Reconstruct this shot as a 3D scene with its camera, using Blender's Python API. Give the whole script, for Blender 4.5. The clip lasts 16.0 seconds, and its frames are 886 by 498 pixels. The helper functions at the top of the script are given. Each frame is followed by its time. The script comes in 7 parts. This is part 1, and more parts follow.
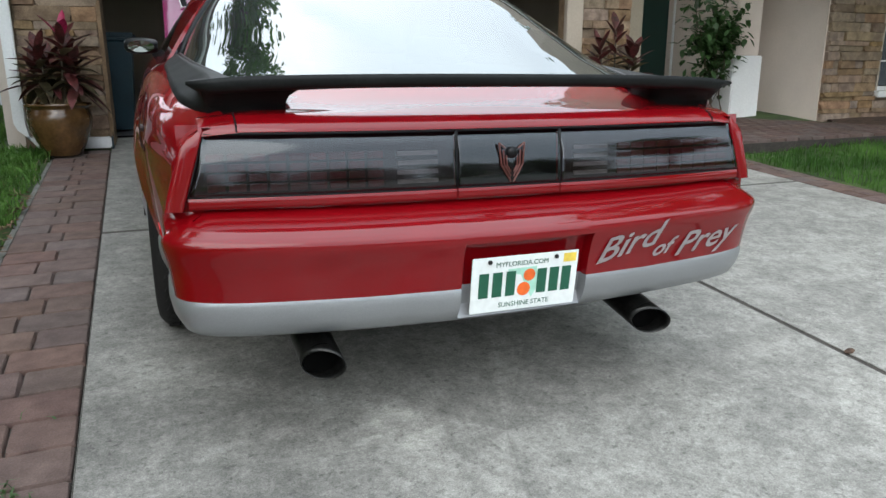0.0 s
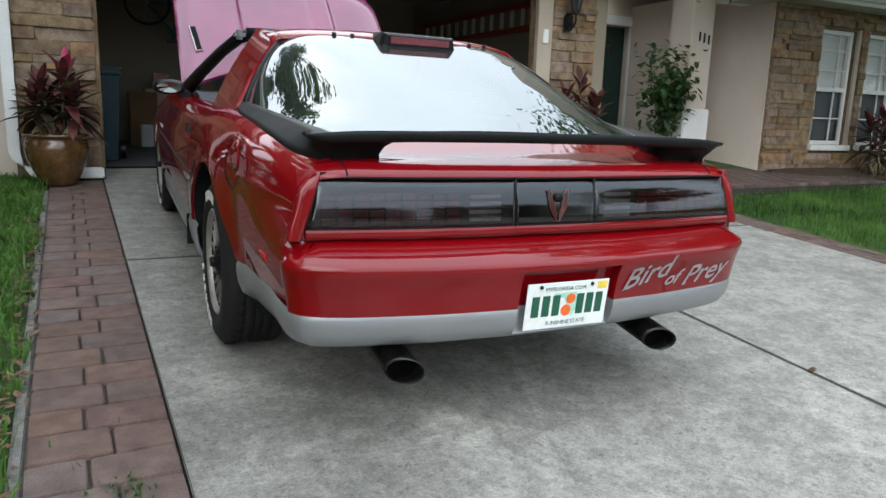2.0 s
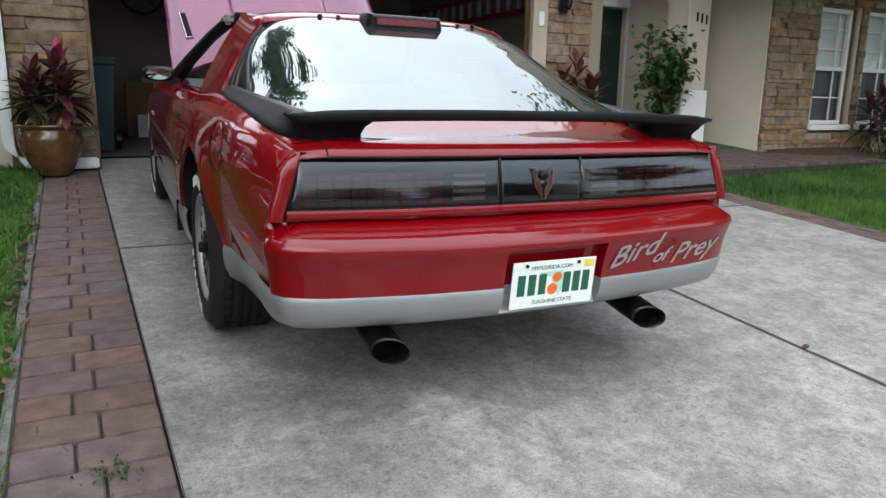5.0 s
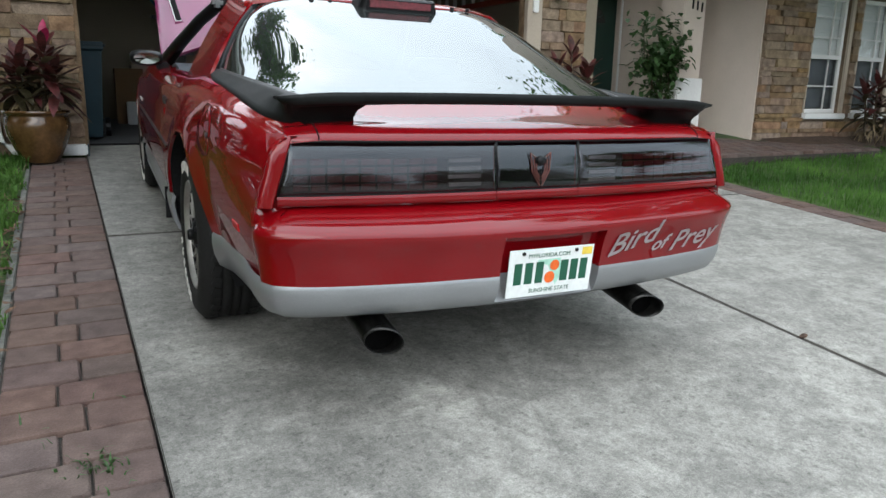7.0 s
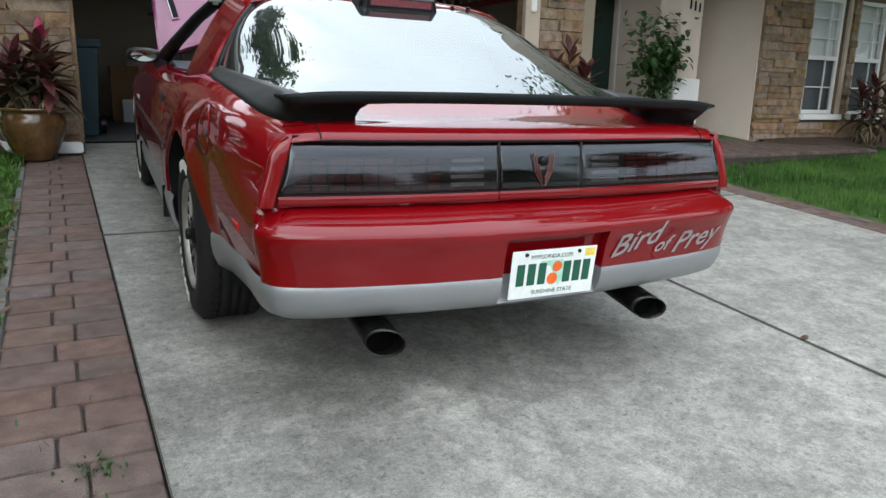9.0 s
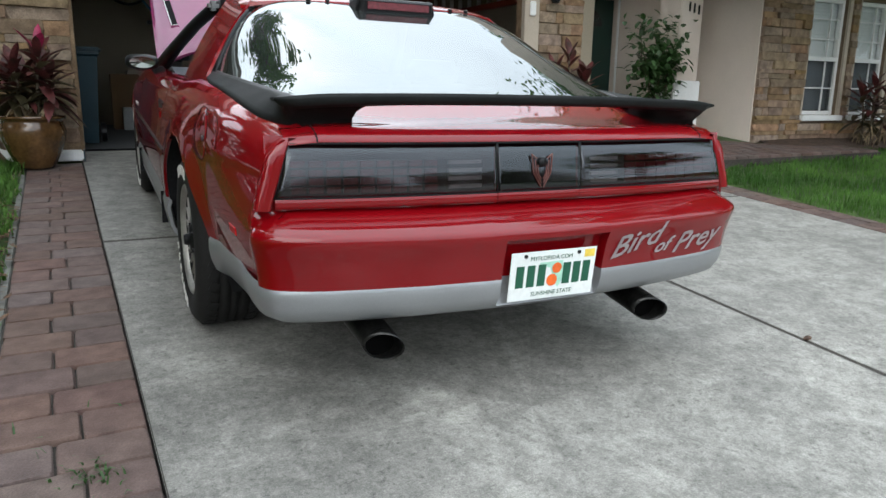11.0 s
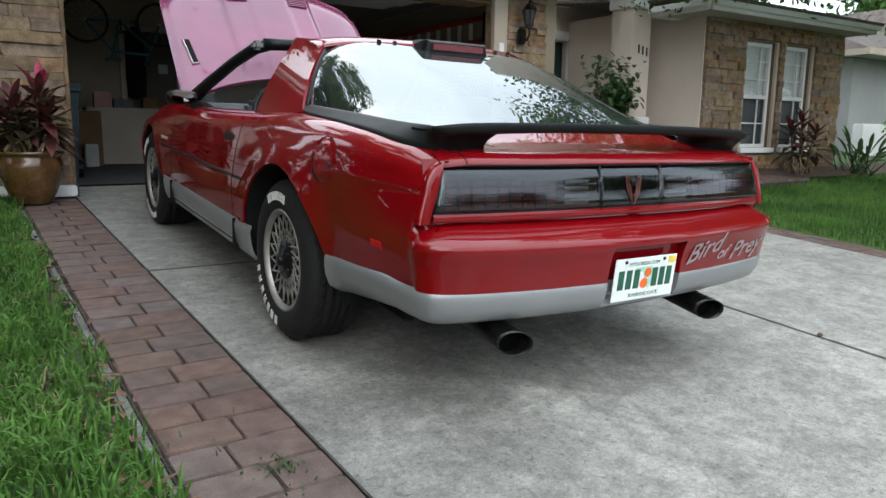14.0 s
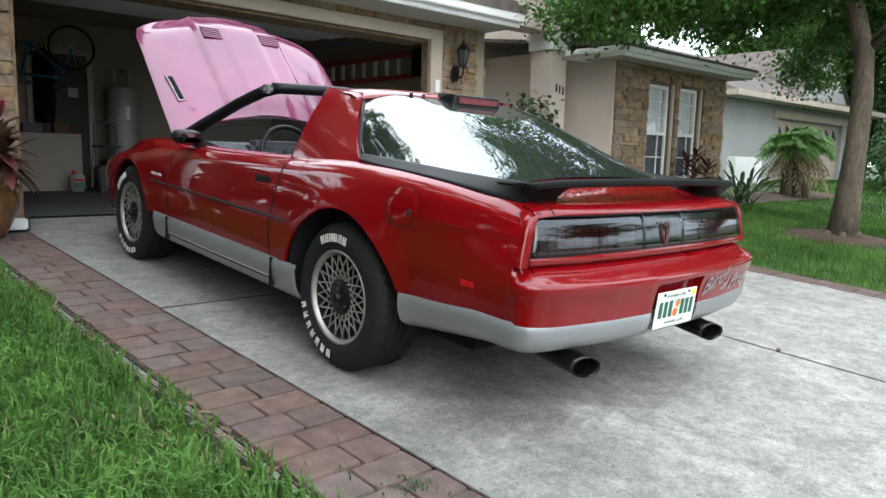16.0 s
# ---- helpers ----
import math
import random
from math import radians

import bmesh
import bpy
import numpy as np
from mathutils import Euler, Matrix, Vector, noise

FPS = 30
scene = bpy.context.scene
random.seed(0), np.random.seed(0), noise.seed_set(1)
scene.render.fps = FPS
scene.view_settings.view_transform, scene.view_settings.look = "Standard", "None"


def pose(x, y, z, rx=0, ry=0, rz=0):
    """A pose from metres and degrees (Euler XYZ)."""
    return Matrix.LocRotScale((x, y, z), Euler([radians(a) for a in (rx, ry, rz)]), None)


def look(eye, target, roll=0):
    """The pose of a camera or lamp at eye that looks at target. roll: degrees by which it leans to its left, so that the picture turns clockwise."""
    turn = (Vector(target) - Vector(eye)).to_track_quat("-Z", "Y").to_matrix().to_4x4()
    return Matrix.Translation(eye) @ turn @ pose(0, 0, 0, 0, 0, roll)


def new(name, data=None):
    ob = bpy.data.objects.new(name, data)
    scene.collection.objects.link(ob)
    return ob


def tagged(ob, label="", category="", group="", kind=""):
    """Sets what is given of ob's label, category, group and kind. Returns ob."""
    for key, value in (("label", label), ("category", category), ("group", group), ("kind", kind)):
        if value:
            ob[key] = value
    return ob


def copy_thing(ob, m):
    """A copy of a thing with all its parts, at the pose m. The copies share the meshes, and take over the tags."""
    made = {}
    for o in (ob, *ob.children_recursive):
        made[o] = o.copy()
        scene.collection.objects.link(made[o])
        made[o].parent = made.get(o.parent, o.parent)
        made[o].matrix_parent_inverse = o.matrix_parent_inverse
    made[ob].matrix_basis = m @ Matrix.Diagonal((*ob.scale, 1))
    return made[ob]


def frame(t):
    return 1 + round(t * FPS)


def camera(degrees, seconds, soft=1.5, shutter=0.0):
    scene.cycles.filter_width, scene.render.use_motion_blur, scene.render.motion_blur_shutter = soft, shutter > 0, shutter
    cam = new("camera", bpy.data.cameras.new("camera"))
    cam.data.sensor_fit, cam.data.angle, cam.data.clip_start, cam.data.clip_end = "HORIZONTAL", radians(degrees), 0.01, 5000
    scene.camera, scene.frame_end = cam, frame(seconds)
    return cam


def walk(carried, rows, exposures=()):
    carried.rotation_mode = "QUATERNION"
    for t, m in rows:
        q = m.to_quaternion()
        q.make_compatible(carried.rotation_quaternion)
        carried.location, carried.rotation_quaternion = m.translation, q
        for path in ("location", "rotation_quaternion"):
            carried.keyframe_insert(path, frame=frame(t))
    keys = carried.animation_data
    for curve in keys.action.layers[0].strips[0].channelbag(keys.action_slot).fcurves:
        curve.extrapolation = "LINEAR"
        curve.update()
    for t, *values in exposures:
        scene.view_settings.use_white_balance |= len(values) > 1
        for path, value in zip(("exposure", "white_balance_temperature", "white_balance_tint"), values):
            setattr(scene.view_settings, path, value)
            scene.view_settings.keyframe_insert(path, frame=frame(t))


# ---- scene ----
cam = camera(64.0, 16.0)
SLOPE = pose(0, 0, 0, 4.0)  # the driveway climbs four degrees towards the garage
PATH = [
    (0, (-0.814, -1.545, 1.088), (-0.114, 0.225, 0.475), 1.4),
    (0.5, (-1.015, -1.604, 1.117), (-0.213, 0.148, 0.581), 4.9),
    (1, (-1.194, -1.642, 1.13), (-0.29, 0.062, 0.6), 2.6),
    (1.5, (-1.259, -1.68, 1.151), (-0.394, 0.051, 0.645), 3.4),
    (2, (-1.274, -1.731, 1.156), (-0.414, 0.002, 0.647), 3.7),
    (2.5, (-1.27, -1.757, 1.153), (-0.424, -0.015, 0.654), 3.5),
    (3, (-1.261, -1.77, 1.152), (-0.427, -0.021, 0.655), 3.3),
    (3.5, (-1.249, -1.772, 1.147), (-0.425, -0.02, 0.645), 3.1),
    (4, (-1.234, -1.768, 1.142), (-0.401, -0.024, 0.629), 3.0),
    (6.5, (-1.208, -1.716, 1.116), (-0.352, -0.001, 0.546), 2.8),
    (7, (-1.202, -1.705, 1.112), (-0.338, 0.006, 0.542), 3.0),
    (7.5, (-1.206, -1.696, 1.112), (-0.333, 0.012, 0.544), 3.1),
    (8, (-1.211, -1.687, 1.113), (-0.335, 0.019, 0.545), 3.3),
    (8.5, (-1.211, -1.682, 1.112), (-0.334, 0.023, 0.542), 3.3),
    (9, (-1.211, -1.678, 1.11), (-0.335, 0.027, 0.538), 3.3),
    (11.5, (-1.195, -1.675, 1.09), (-0.328, 0.042, 0.543), 2.3),
    (12, (-1.205, -1.669, 1.069), (-0.342, 0.055, 0.538), 1.9),
    (12.5, (-1.262, -1.649, 1.03), (-0.387, 0.079, 0.532), 2.7),
    (13, (-1.4, -1.655, 1.027), (-0.463, 0.054, 0.579), 3.5),
    (13.5, (-1.632, -1.673, 1.047), (-0.625, 0.004, 0.63), 1.9),
    (14, (-1.878, -1.628, 1.064), (-0.809, 0.002, 0.615), 2.9),
    (14.5, (-2.119, -1.558, 1.08), (-0.91, -0.019, 0.668), 1.6),
    (15, (-2.344, -1.529, 1.1), (-1.145, 0.032, 0.742), 2.6),
    (15.5, (-2.513, -1.502, 1.141), (-1.283, 0.034, 0.782), 3.2),
    (16, (-2.622, -1.427, 1.151), (-1.28, 0.01, 0.783), 4.2),
]
EXPOSURES = [(0, -0.03), (13, -0.02), (14.5, 0.14), (16, 0.50)]
walk(cam, [(t, SLOPE @ look(eye, target, roll)) for t, eye, target, roll in PATH], EXPOSURES)

# ---- world and light ----
world = bpy.data.worlds.new("sky")
scene.world = world
world.use_nodes = True
wn, wl = world.node_tree.nodes, world.node_tree.links
wbg = wn["Background"]
sky = wn.new("ShaderNodeTexSky")
sky.sky_type = "NISHITA"
sky.sun_disc = False
sky.sun_elevation, sky.sun_rotation = radians(50), radians(0)
sky.air_density, sky.dust_density = 1.0, 3.0
wtc = wn.new("ShaderNodeTexCoord")
wmap = wn.new("ShaderNodeMapping")
wmap.inputs["Scale"].default_value = (1.0, 1.0, 2.6)
wno = wn.new("ShaderNodeTexNoise")
wno.inputs["Scale"].default_value, wno.inputs["Detail"].default_value = 2.2, 8
wramp = wn.new("ShaderNodeValToRGB")
wramp.color_ramp.elements[0].position, wramp.color_ramp.elements[1].position = 0.30, 0.62
wramp.color_ramp.elements[0].color, wramp.color_ramp.elements[1].color = (0.62, 0.62, 0.62, 1), (1, 1, 1, 1)
wcloud = wn.new("ShaderNodeMix")
wcloud.data_type = "RGBA"
wcloud.inputs["B"].default_value = (11.2, 12.4, 13.6, 1)
wl.new(wtc.outputs["Generated"], wmap.inputs["Vector"])
wl.new(wmap.outputs["Vector"], wno.inputs["Vector"])
wl.new(wno.outputs["Fac"], wramp.inputs["Fac"])
wl.new(wramp.outputs["Color"], wcloud.inputs["Factor"])
wl.new(sky.outputs["Color"], wcloud.inputs["A"])
wdot = wn.new("ShaderNodeVectorMath")
wdot.operation = "DOT_PRODUCT"
wdot.inputs[1].default_value = (-0.10, 0.15, 0.98)  # an overcast sky is brightest overhead
wgl = wn.new("ShaderNodeMapRange")
wgl.inputs["From Min"].default_value, wgl.inputs["From Max"].default_value = 0.0, 1.0
wgl.inputs["To Min"].default_value, wgl.inputs["To Max"].default_value = 0.95, 1.62
wmul = wn.new("ShaderNodeVectorMath")
wmul.operation = "SCALE"
wl.new(wtc.outputs["Generated"], wdot.inputs[0])
wl.new(wdot.outputs["Value"], wgl.inputs["Value"])
wl.new(wcloud.outputs["Result"], wmul.inputs["Vector"])
wl.new(wgl.outputs["Result"], wmul.inputs["Scale"])
wl.new(wmul.outputs["Vector"], wbg.inputs["Color"])
wbg.inputs["Strength"].default_value = 0.182
sun = new("sun", bpy.data.lights.new("sun", "SUN"))
sun.data.energy, sun.data.angle, sun.data.color = 2.0, radians(60), (1.0, 0.96, 0.90)
sun.matrix_world = look((-6.0, -8.5, 7.4), (0, 0, 0))

# ---- materials ----
def material(name, color, rough=0.6, metal=0.0, var=0.12, scale=6.0, fine=60.0, bump=0.0, coat=0.0, spec=0.5, second=None, rvar=0.1, each=0.0, stretch=None, glow=0.0, coat_ior=1.5, hues=0.0, world=False):
    """A painted, stone or similar surface: two sizes of colour variation, uneven gloss and fine relief."""
    m = bpy.data.materials.new(name)
    m.use_nodes = True
    n, l = m.node_tree.nodes, m.node_tree.links
    p = n["Principled BSDF"]
    tc = n.new("ShaderNodeTexCoord")
    src = n.new("ShaderNodeNewGeometry").outputs["Position"] if world else tc.outputs["Object"]
    if stretch:
        mp = n.new("ShaderNodeMapping")
        mp.inputs["Scale"].default_value = stretch
        l.new(src, mp.inputs["Vector"])
        src = mp.outputs["Vector"]
    big, small = n.new("ShaderNodeTexNoise"), n.new("ShaderNodeTexNoise")
    for t, s, d in ((big, scale, 5), (small, fine, 3)):
        t.inputs["Scale"].default_value, t.inputs["Detail"].default_value = s, d
        l.new(src, t.inputs["Vector"])
    mix = n.new("ShaderNodeMix")
    mix.data_type = "RGBA"
    c = Vector(color)
    dark = c * (1 - var)
    light = Vector(second) if second else c * (1 + var)
    mix.inputs["A"].default_value, mix.inputs["B"].default_value = (*dark, 1), (*light, 1)
    ramp = n.new("ShaderNodeMapRange")
    ramp.inputs["From Min"].default_value, ramp.inputs["From Max"].default_value = 0.33, 0.67
    l.new(big.outputs["Fac"], ramp.inputs["Value"])
    l.new(ramp.outputs["Result"], mix.inputs["Factor"])
    hs = n.new("ShaderNodeHueSaturation")
    sv = n.new("ShaderNodeMapRange")
    sv.inputs["From Min"].default_value, sv.inputs["From Max"].default_value = 0.3, 0.7
    sv.inputs["To Min"].default_value, sv.inputs["To Max"].default_value = 1 - var, 1 + var
    l.new(small.outputs["Fac"], sv.inputs["Value"])
    last = sv.outputs["Result"]
    if each:
        oi = n.new("ShaderNodeObjectInfo")
        er = n.new("ShaderNodeMapRange")
        er.inputs["To Min"].default_value, er.inputs["To Max"].default_value = 1 - each, 1 + each
        l.new(oi.outputs["Random"], er.inputs["Value"])
        mu = n.new("ShaderNodeMath")
        mu.operation = "MULTIPLY"
        l.new(last, mu.inputs[0]), l.new(er.outputs["Result"], mu.inputs[1])
        last = mu.outputs["Value"]
    if hues:  # each piece its own tint
        wn_ = n.new("ShaderNodeTexWhiteNoise")
        wn_.noise_dimensions = "1D"
        l.new(oi.outputs["Random"], wn_.inputs["W"])
        for key, lo, hi, out in (("Hue", 0.5 - hues, 0.5 + hues, "Value"), ("Saturation", 0.65, 1.35, "Color")):
            hr = n.new("ShaderNodeMapRange")
            hr.inputs["To Min"].default_value, hr.inputs["To Max"].default_value = lo, hi
            l.new(wn_.outputs[out], hr.inputs["Value"])
            l.new(hr.outputs["Result"], hs.inputs[key])
    l.new(last, hs.inputs["Value"])
    l.new(mix.outputs["Result"], hs.inputs["Color"])
    l.new(hs.outputs["Color"], p.inputs["Base Color"])
    rr = n.new("ShaderNodeMapRange")
    rr.inputs["To Min"].default_value, rr.inputs["To Max"].default_value = max(rough - rvar, 0.02), min(rough + rvar, 1)
    l.new(big.outputs["Fac"], rr.inputs["Value"])
    l.new(rr.outputs["Result"], p.inputs["Roughness"])
    p.inputs["Metallic"].default_value = metal
    p.inputs["Specular IOR Level"].default_value = spec
    p.inputs["Coat Weight"].default_value, p.inputs["Coat Roughness"].default_value = coat, 0.03
    if bump:
        b = n.new("ShaderNodeBump")
        b.inputs["Strength"].default_value, b.inputs["Distance"].default_value = bump, 0.006
        l.new(small.outputs["Fac"], b.inputs["Height"])
        l.new(b.outputs["Normal"], p.inputs["Normal"])
    p.inputs["Coat IOR"].default_value = coat_ior
    if glow:  # thin leaves let light through
        tl, mx = n.new("ShaderNodeBsdfTranslucent"), n.new("ShaderNodeMixShader")
        mx.inputs["Fac"].default_value = glow
        l.new(hs.outputs["Color"], tl.inputs["Color"])
        l.new(p.outputs["BSDF"], mx.inputs[1]), l.new(tl.outputs["BSDF"], mx.inputs[2])
        l.new(mx.outputs["Shader"], n["Material Output"].inputs["Surface"])
    return m


def glass(name, color, rough=0.0, mix=1.0, ior=1.5, tint=(1, 1, 1), dust=0.0):
    """Thin tinted pane: part see-through tint, part mirror-like gloss."""
    m = bpy.data.materials.new(name)
    m.use_nodes = True
    n, l = m.node_tree.nodes, m.node_tree.links
    out = n["Material Output"]
    n.remove(n["Principled BSDF"])
    tr, gl, mx, fr = n.new("ShaderNodeBsdfTransparent"), n.new("ShaderNodeBsdfGlossy"), n.new("ShaderNodeMixShader"), n.new("ShaderNodeFresnel")
    tr.inputs["Color"].default_value = (*color, 1)
    gl.inputs["Roughness"].default_value = rough
    gl.inputs["Color"].default_value = (mix * tint[0], mix * tint[1], mix * tint[2], 1)
    fr.inputs["IOR"].default_value = ior
    l.new(fr.outputs["Fac"], mx.inputs["Fac"]), l.new(tr.outputs["BSDF"], mx.inputs[1]), l.new(gl.outputs["BSDF"], mx.inputs[2])
    if dust:  # thin dusty film
        df, film = n.new("ShaderNodeBsdfDiffuse"), n.new("ShaderNodeMixShader")
        df.inputs["Color"].default_value = (0.55, 0.62, 0.60, 1)
        film.inputs["Fac"].default_value = dust
        l.new(mx.outputs["Shader"], film.inputs[1]), l.new(df.outputs["BSDF"], film.inputs[2])
        mx = film
    l.new(mx.outputs["Shader"], out.inputs["Surface"])
    return m


def concrete(name):
    """Old broom-finished concrete: cloudy stains, blotches and a fine grit."""
    m = bpy.data.materials.new(name)
    m.use_nodes = True
    n, l = m.node_tree.nodes, m.node_tree.links
    p = n["Principled BSDF"]
    geo = n.new("ShaderNodeNewGeometry")
    out = None
    for scale, detail, lo, hi, a, b in ((0.6, 5, 0.36, 0.66, 0.88, 1.06), (2.6, 7, 0.34, 0.66, 0.84, 1.09), (9.0, 9, 0.38, 0.62, 0.80, 1.13), (26.0, 8, 0.38, 0.62, 0.86, 1.10), (45.0, 4, 0.57, 0.70, 1.02, 0.62), (75.0, 9, 0.34, 0.66, 0.70, 1.24), (230.0, 2, 0.36, 0.64, 0.80, 1.17)):
        t = n.new("ShaderNodeTexNoise")
        t.inputs["Scale"].default_value, t.inputs["Detail"].default_value, t.inputs["Roughness"].default_value = scale, detail, 0.78 if 60 < scale < 90 else 0.62
        l.new(geo.outputs["Position"], t.inputs["Vector"])
        r = n.new("ShaderNodeMapRange")
        for k, v in zip(("From Min", "From Max", "To Min", "To Max"), (lo, hi, a, b)):
            r.inputs[k].default_value = v
        l.new(t.outputs["Fac"], r.inputs["Value"])
        if out is None:
            out = r.outputs["Result"]
        else:
            mu = n.new("ShaderNodeMath")
            mu.operation = "MULTIPLY"
            l.new(out, mu.inputs[0]), l.new(r.outputs["Result"], mu.inputs[1])
            out = mu.outputs["Value"]
    # one pale washed spot behind the car
    off, scl, ln = (n.new("ShaderNodeVectorMath") for _ in range(3))
    off.operation, scl.operation, ln.operation = "SUBTRACT", "MULTIPLY", "LENGTH"
    off.inputs[1].default_value, scl.inputs[1].default_value = (-0.27, 0.06, 0.0), (7.0, 2.7, 0.0)
    l.new(geo.outputs["Position"], off.inputs[0]), l.new(off.outputs["Vector"], scl.inputs[0]), l.new(scl.outputs["Vector"], ln.inputs[0])
    edge, add, spot, mu = n.new("ShaderNodeTexNoise"), n.new("ShaderNodeMath"), n.new("ShaderNodeMapRange"), n.new("ShaderNodeMath")
    edge.inputs["Scale"].default_value, edge.inputs["Detail"].default_value = 14.0, 5
    l.new(geo.outputs["Position"], edge.inputs["Vector"])
    l.new(ln.outputs["Value"], add.inputs[0]), l.new(edge.outputs["Fac"], add.inputs[1])
    for k, v in zip(("From Min", "From Max", "To Min", "To Max"), (0.9, 1.35, 1.38, 1.0)):
        spot.inputs[k].default_value = v
    l.new(add.outputs["Value"], spot.inputs["Value"])
    mu.operation = "MULTIPLY"
    l.new(out, mu.inputs[0]), l.new(spot.outputs["Result"], mu.inputs[1])
    out = mu.outputs["Value"]
    # a grimy strip along the paver border; its darkening also paints in overhead shade
    sep, grime_shade, fuzz, sm, strip_mul = n.new("ShaderNodeSeparateXYZ"), n.new("ShaderNodeMapRange"), n.new("ShaderNodeTexNoise"), n.new("ShaderNodeMath"), n.new("ShaderNodeMath")
    fuzz.inputs["Scale"].default_value, fuzz.inputs["Detail"].default_value = 2.5, 6
    l.new(geo.outputs["Position"], fuzz.inputs["Vector"]), l.new(geo.outputs["Position"], sep.inputs["Vector"])
    l.new(sep.outputs["X"], sm.inputs[0]), l.new(fuzz.outputs["Fac"], sm.inputs[1])
    for k, v in zip(("From Min", "From Max", "To Min", "To Max"), (-0.75, 0.30, 0.68, 0.93)):
        grime_shade.inputs[k].default_value = v
    l.new(sm.outputs["Value"], grime_shade.inputs["Value"])
    strip_mul.operation = "MULTIPLY"
    l.new(out, strip_mul.inputs[0]), l.new(grime_shade.outputs["Result"], strip_mul.inputs[1])
    out = strip_mul.outputs["Value"]
    sc = n.new("ShaderNodeVectorMath")
    sc.operation = "SCALE"
    sc.inputs[0].default_value = (0.290, 0.284, 0.259)
    l.new(out, sc.inputs["Scale"])
    l.new(sc.outputs["Vector"], p.inputs["Base Color"])
    p.inputs["Roughness"].default_value = 0.9
    p.inputs["Specular IOR Level"].default_value = 0.3
    b = n.new("ShaderNodeBump")
    b.inputs["Strength"].default_value, b.inputs["Distance"].default_value = 0.35, 0.003
    l.new(t.outputs["Fac"], b.inputs["Height"])
    l.new(b.outputs["Normal"], p.inputs["Normal"])
    return m


RED = material("red_car_paint", (0.160, 0.0011, 0.003), 0.45, 0.0, 0.05, 3, 500, 0, 1.0, spec=0.03, second=(0.184, 0.0016, 0.0045), rvar=0.04, coat_ior=1.50)
# faded hood red, with the lilac of reflected sky put into its colour
HOODRED = material("faded_red_hood_paint_sky_tint", (0.140, 0.014, 0.066), 0.45, 0.0, 0.08, 3, 300, 0, 1.0, spec=0.1, second=(0.19, 0.018, 0.078), rvar=0.05, coat_ior=1.62)
hn, hl = HOODRED.node_tree.nodes, HOODRED.node_tree.links
flake, htc, fr = hn.new("ShaderNodeTexNoise"), hn.new("ShaderNodeTexCoord"), hn.new("ShaderNodeMapRange")
flake.inputs["Scale"].default_value, flake.inputs["Detail"].default_value = 6.5, 6
hl.new(htc.outputs["Object"], flake.inputs["Vector"])
for k, v in zip(("From Min", "From Max", "To Min", "To Max"), (0.66, 0.69, 1.0, 0.40)):
    fr.inputs[k].default_value = v
hl.new(flake.outputs["Fac"], fr.inputs["Value"])
hl.new(fr.outputs["Result"], hn["Principled BSDF"].inputs["Coat Weight"])  # flaked clear coat
SILVER = material("silver_lower_paint", (0.30, 0.31, 0.32), 0.38, 0.55, 0.05, 4, 300, 0.02, 0.3)
BLACKTRIM = material("black_satin_trim", (0.007, 0.007, 0.008), 0.33, 0, 0.2, 8, 120, 0.04, spec=0.2)
BOREHOLE = material("unlit_bore", (0.003, 0.003, 0.003), 0.95, 0, 0.2, 8, 60, 0, spec=0.0)
SPOILER = material("black_spoiler_paint", (0.009, 0.010, 0.010), 0.5, 0, 0.2, 8, 120, 0.05, spec=0.14)
BLACKMAT = material("black_matte", (0.01, 0.01, 0.011), 0.9, 0, 0.2, 8, 80, 0.1, spec=0.1)
RUBBER = material("tyre_rubber", (0.0085, 0.0082, 0.008), 0.8, 0, 0.25, 10, 90, 0.15, spec=0.3)
TYREWHITE = material("tyre_white_lettering", (0.62, 0.61, 0.57), 0.7, 0, 0.15, 20, 150, 0.05)
ALLOY = material("alloy_wheel", (0.36, 0.345, 0.325), 0.50, 0.8, 0.12, 12, 150, 0.03)
DARKMETAL = material("dark_metal", (0.03, 0.03, 0.03), 0.45, 0.6, 0.2, 12, 90, 0.05)
PIPE = material("smoked_steel", (0.03, 0.03, 0.029), 0.32, 0.85, 0.25, 14, 90, 0.04)
LENS = glass("smoked_lamp_lens", (0.32, 0.28, 0.30), 0.085, ior=1.65, tint=(0.88, 0.95, 1.0))
LENSRED = material("dark_red_lamp_cells", (0.12, 0.018, 0.024), 0.5, 0, 0.3, 30, 90, 0)
LENSBACK = material("lamp_backing_red", (0.022, 0.006, 0.008), 0.6, 0, 0.2, 30, 90)
LENSGREY = material("reverse_lamp_bars", (0.30, 0.30, 0.30), 0.4, 0, 0.2, 30, 90)
REDLAMP = material("red_reflector", (0.55, 0.006, 0.010), 0.35, 0, 0.15, 30, 150, 0, 0.1, spec=0.2)
HATCH = glass("tinted_hatch_glass", (0.05, 0.09, 0.08), ior=2.8, tint=(0.95, 1.0, 1.0), dust=0.02)
CLEAR = glass("clear_glass", (0.90, 0.94, 0.92))
INTERIOR = material("grey_interior_trim", (0.05, 0.055, 0.065), 0.75, 0, 0.2, 8, 70, 0.15)
PLATEW = material("plate_white", (0.72, 0.75, 0.74), 0.35, 0, 0.05, 9, 60)
PLATEG = material("plate_green", (0.01, 0.09, 0.05), 0.4, 0, 0.05)
PLATEO = material("plate_orange", (0.75, 0.13, 0.02), 0.4, 0, 0.1)
PLATEL = material("plate_pale_green", (0.35, 0.62, 0.5), 0.4, 0, 0.1)
STICKER = material("plate_sticker_yellow", (0.75, 0.55, 0.08), 0.4, 0, 0.1)
DECAL = material("silver_decal", (0.55, 0.53, 0.53), 0.4, 0.3, 0.05)
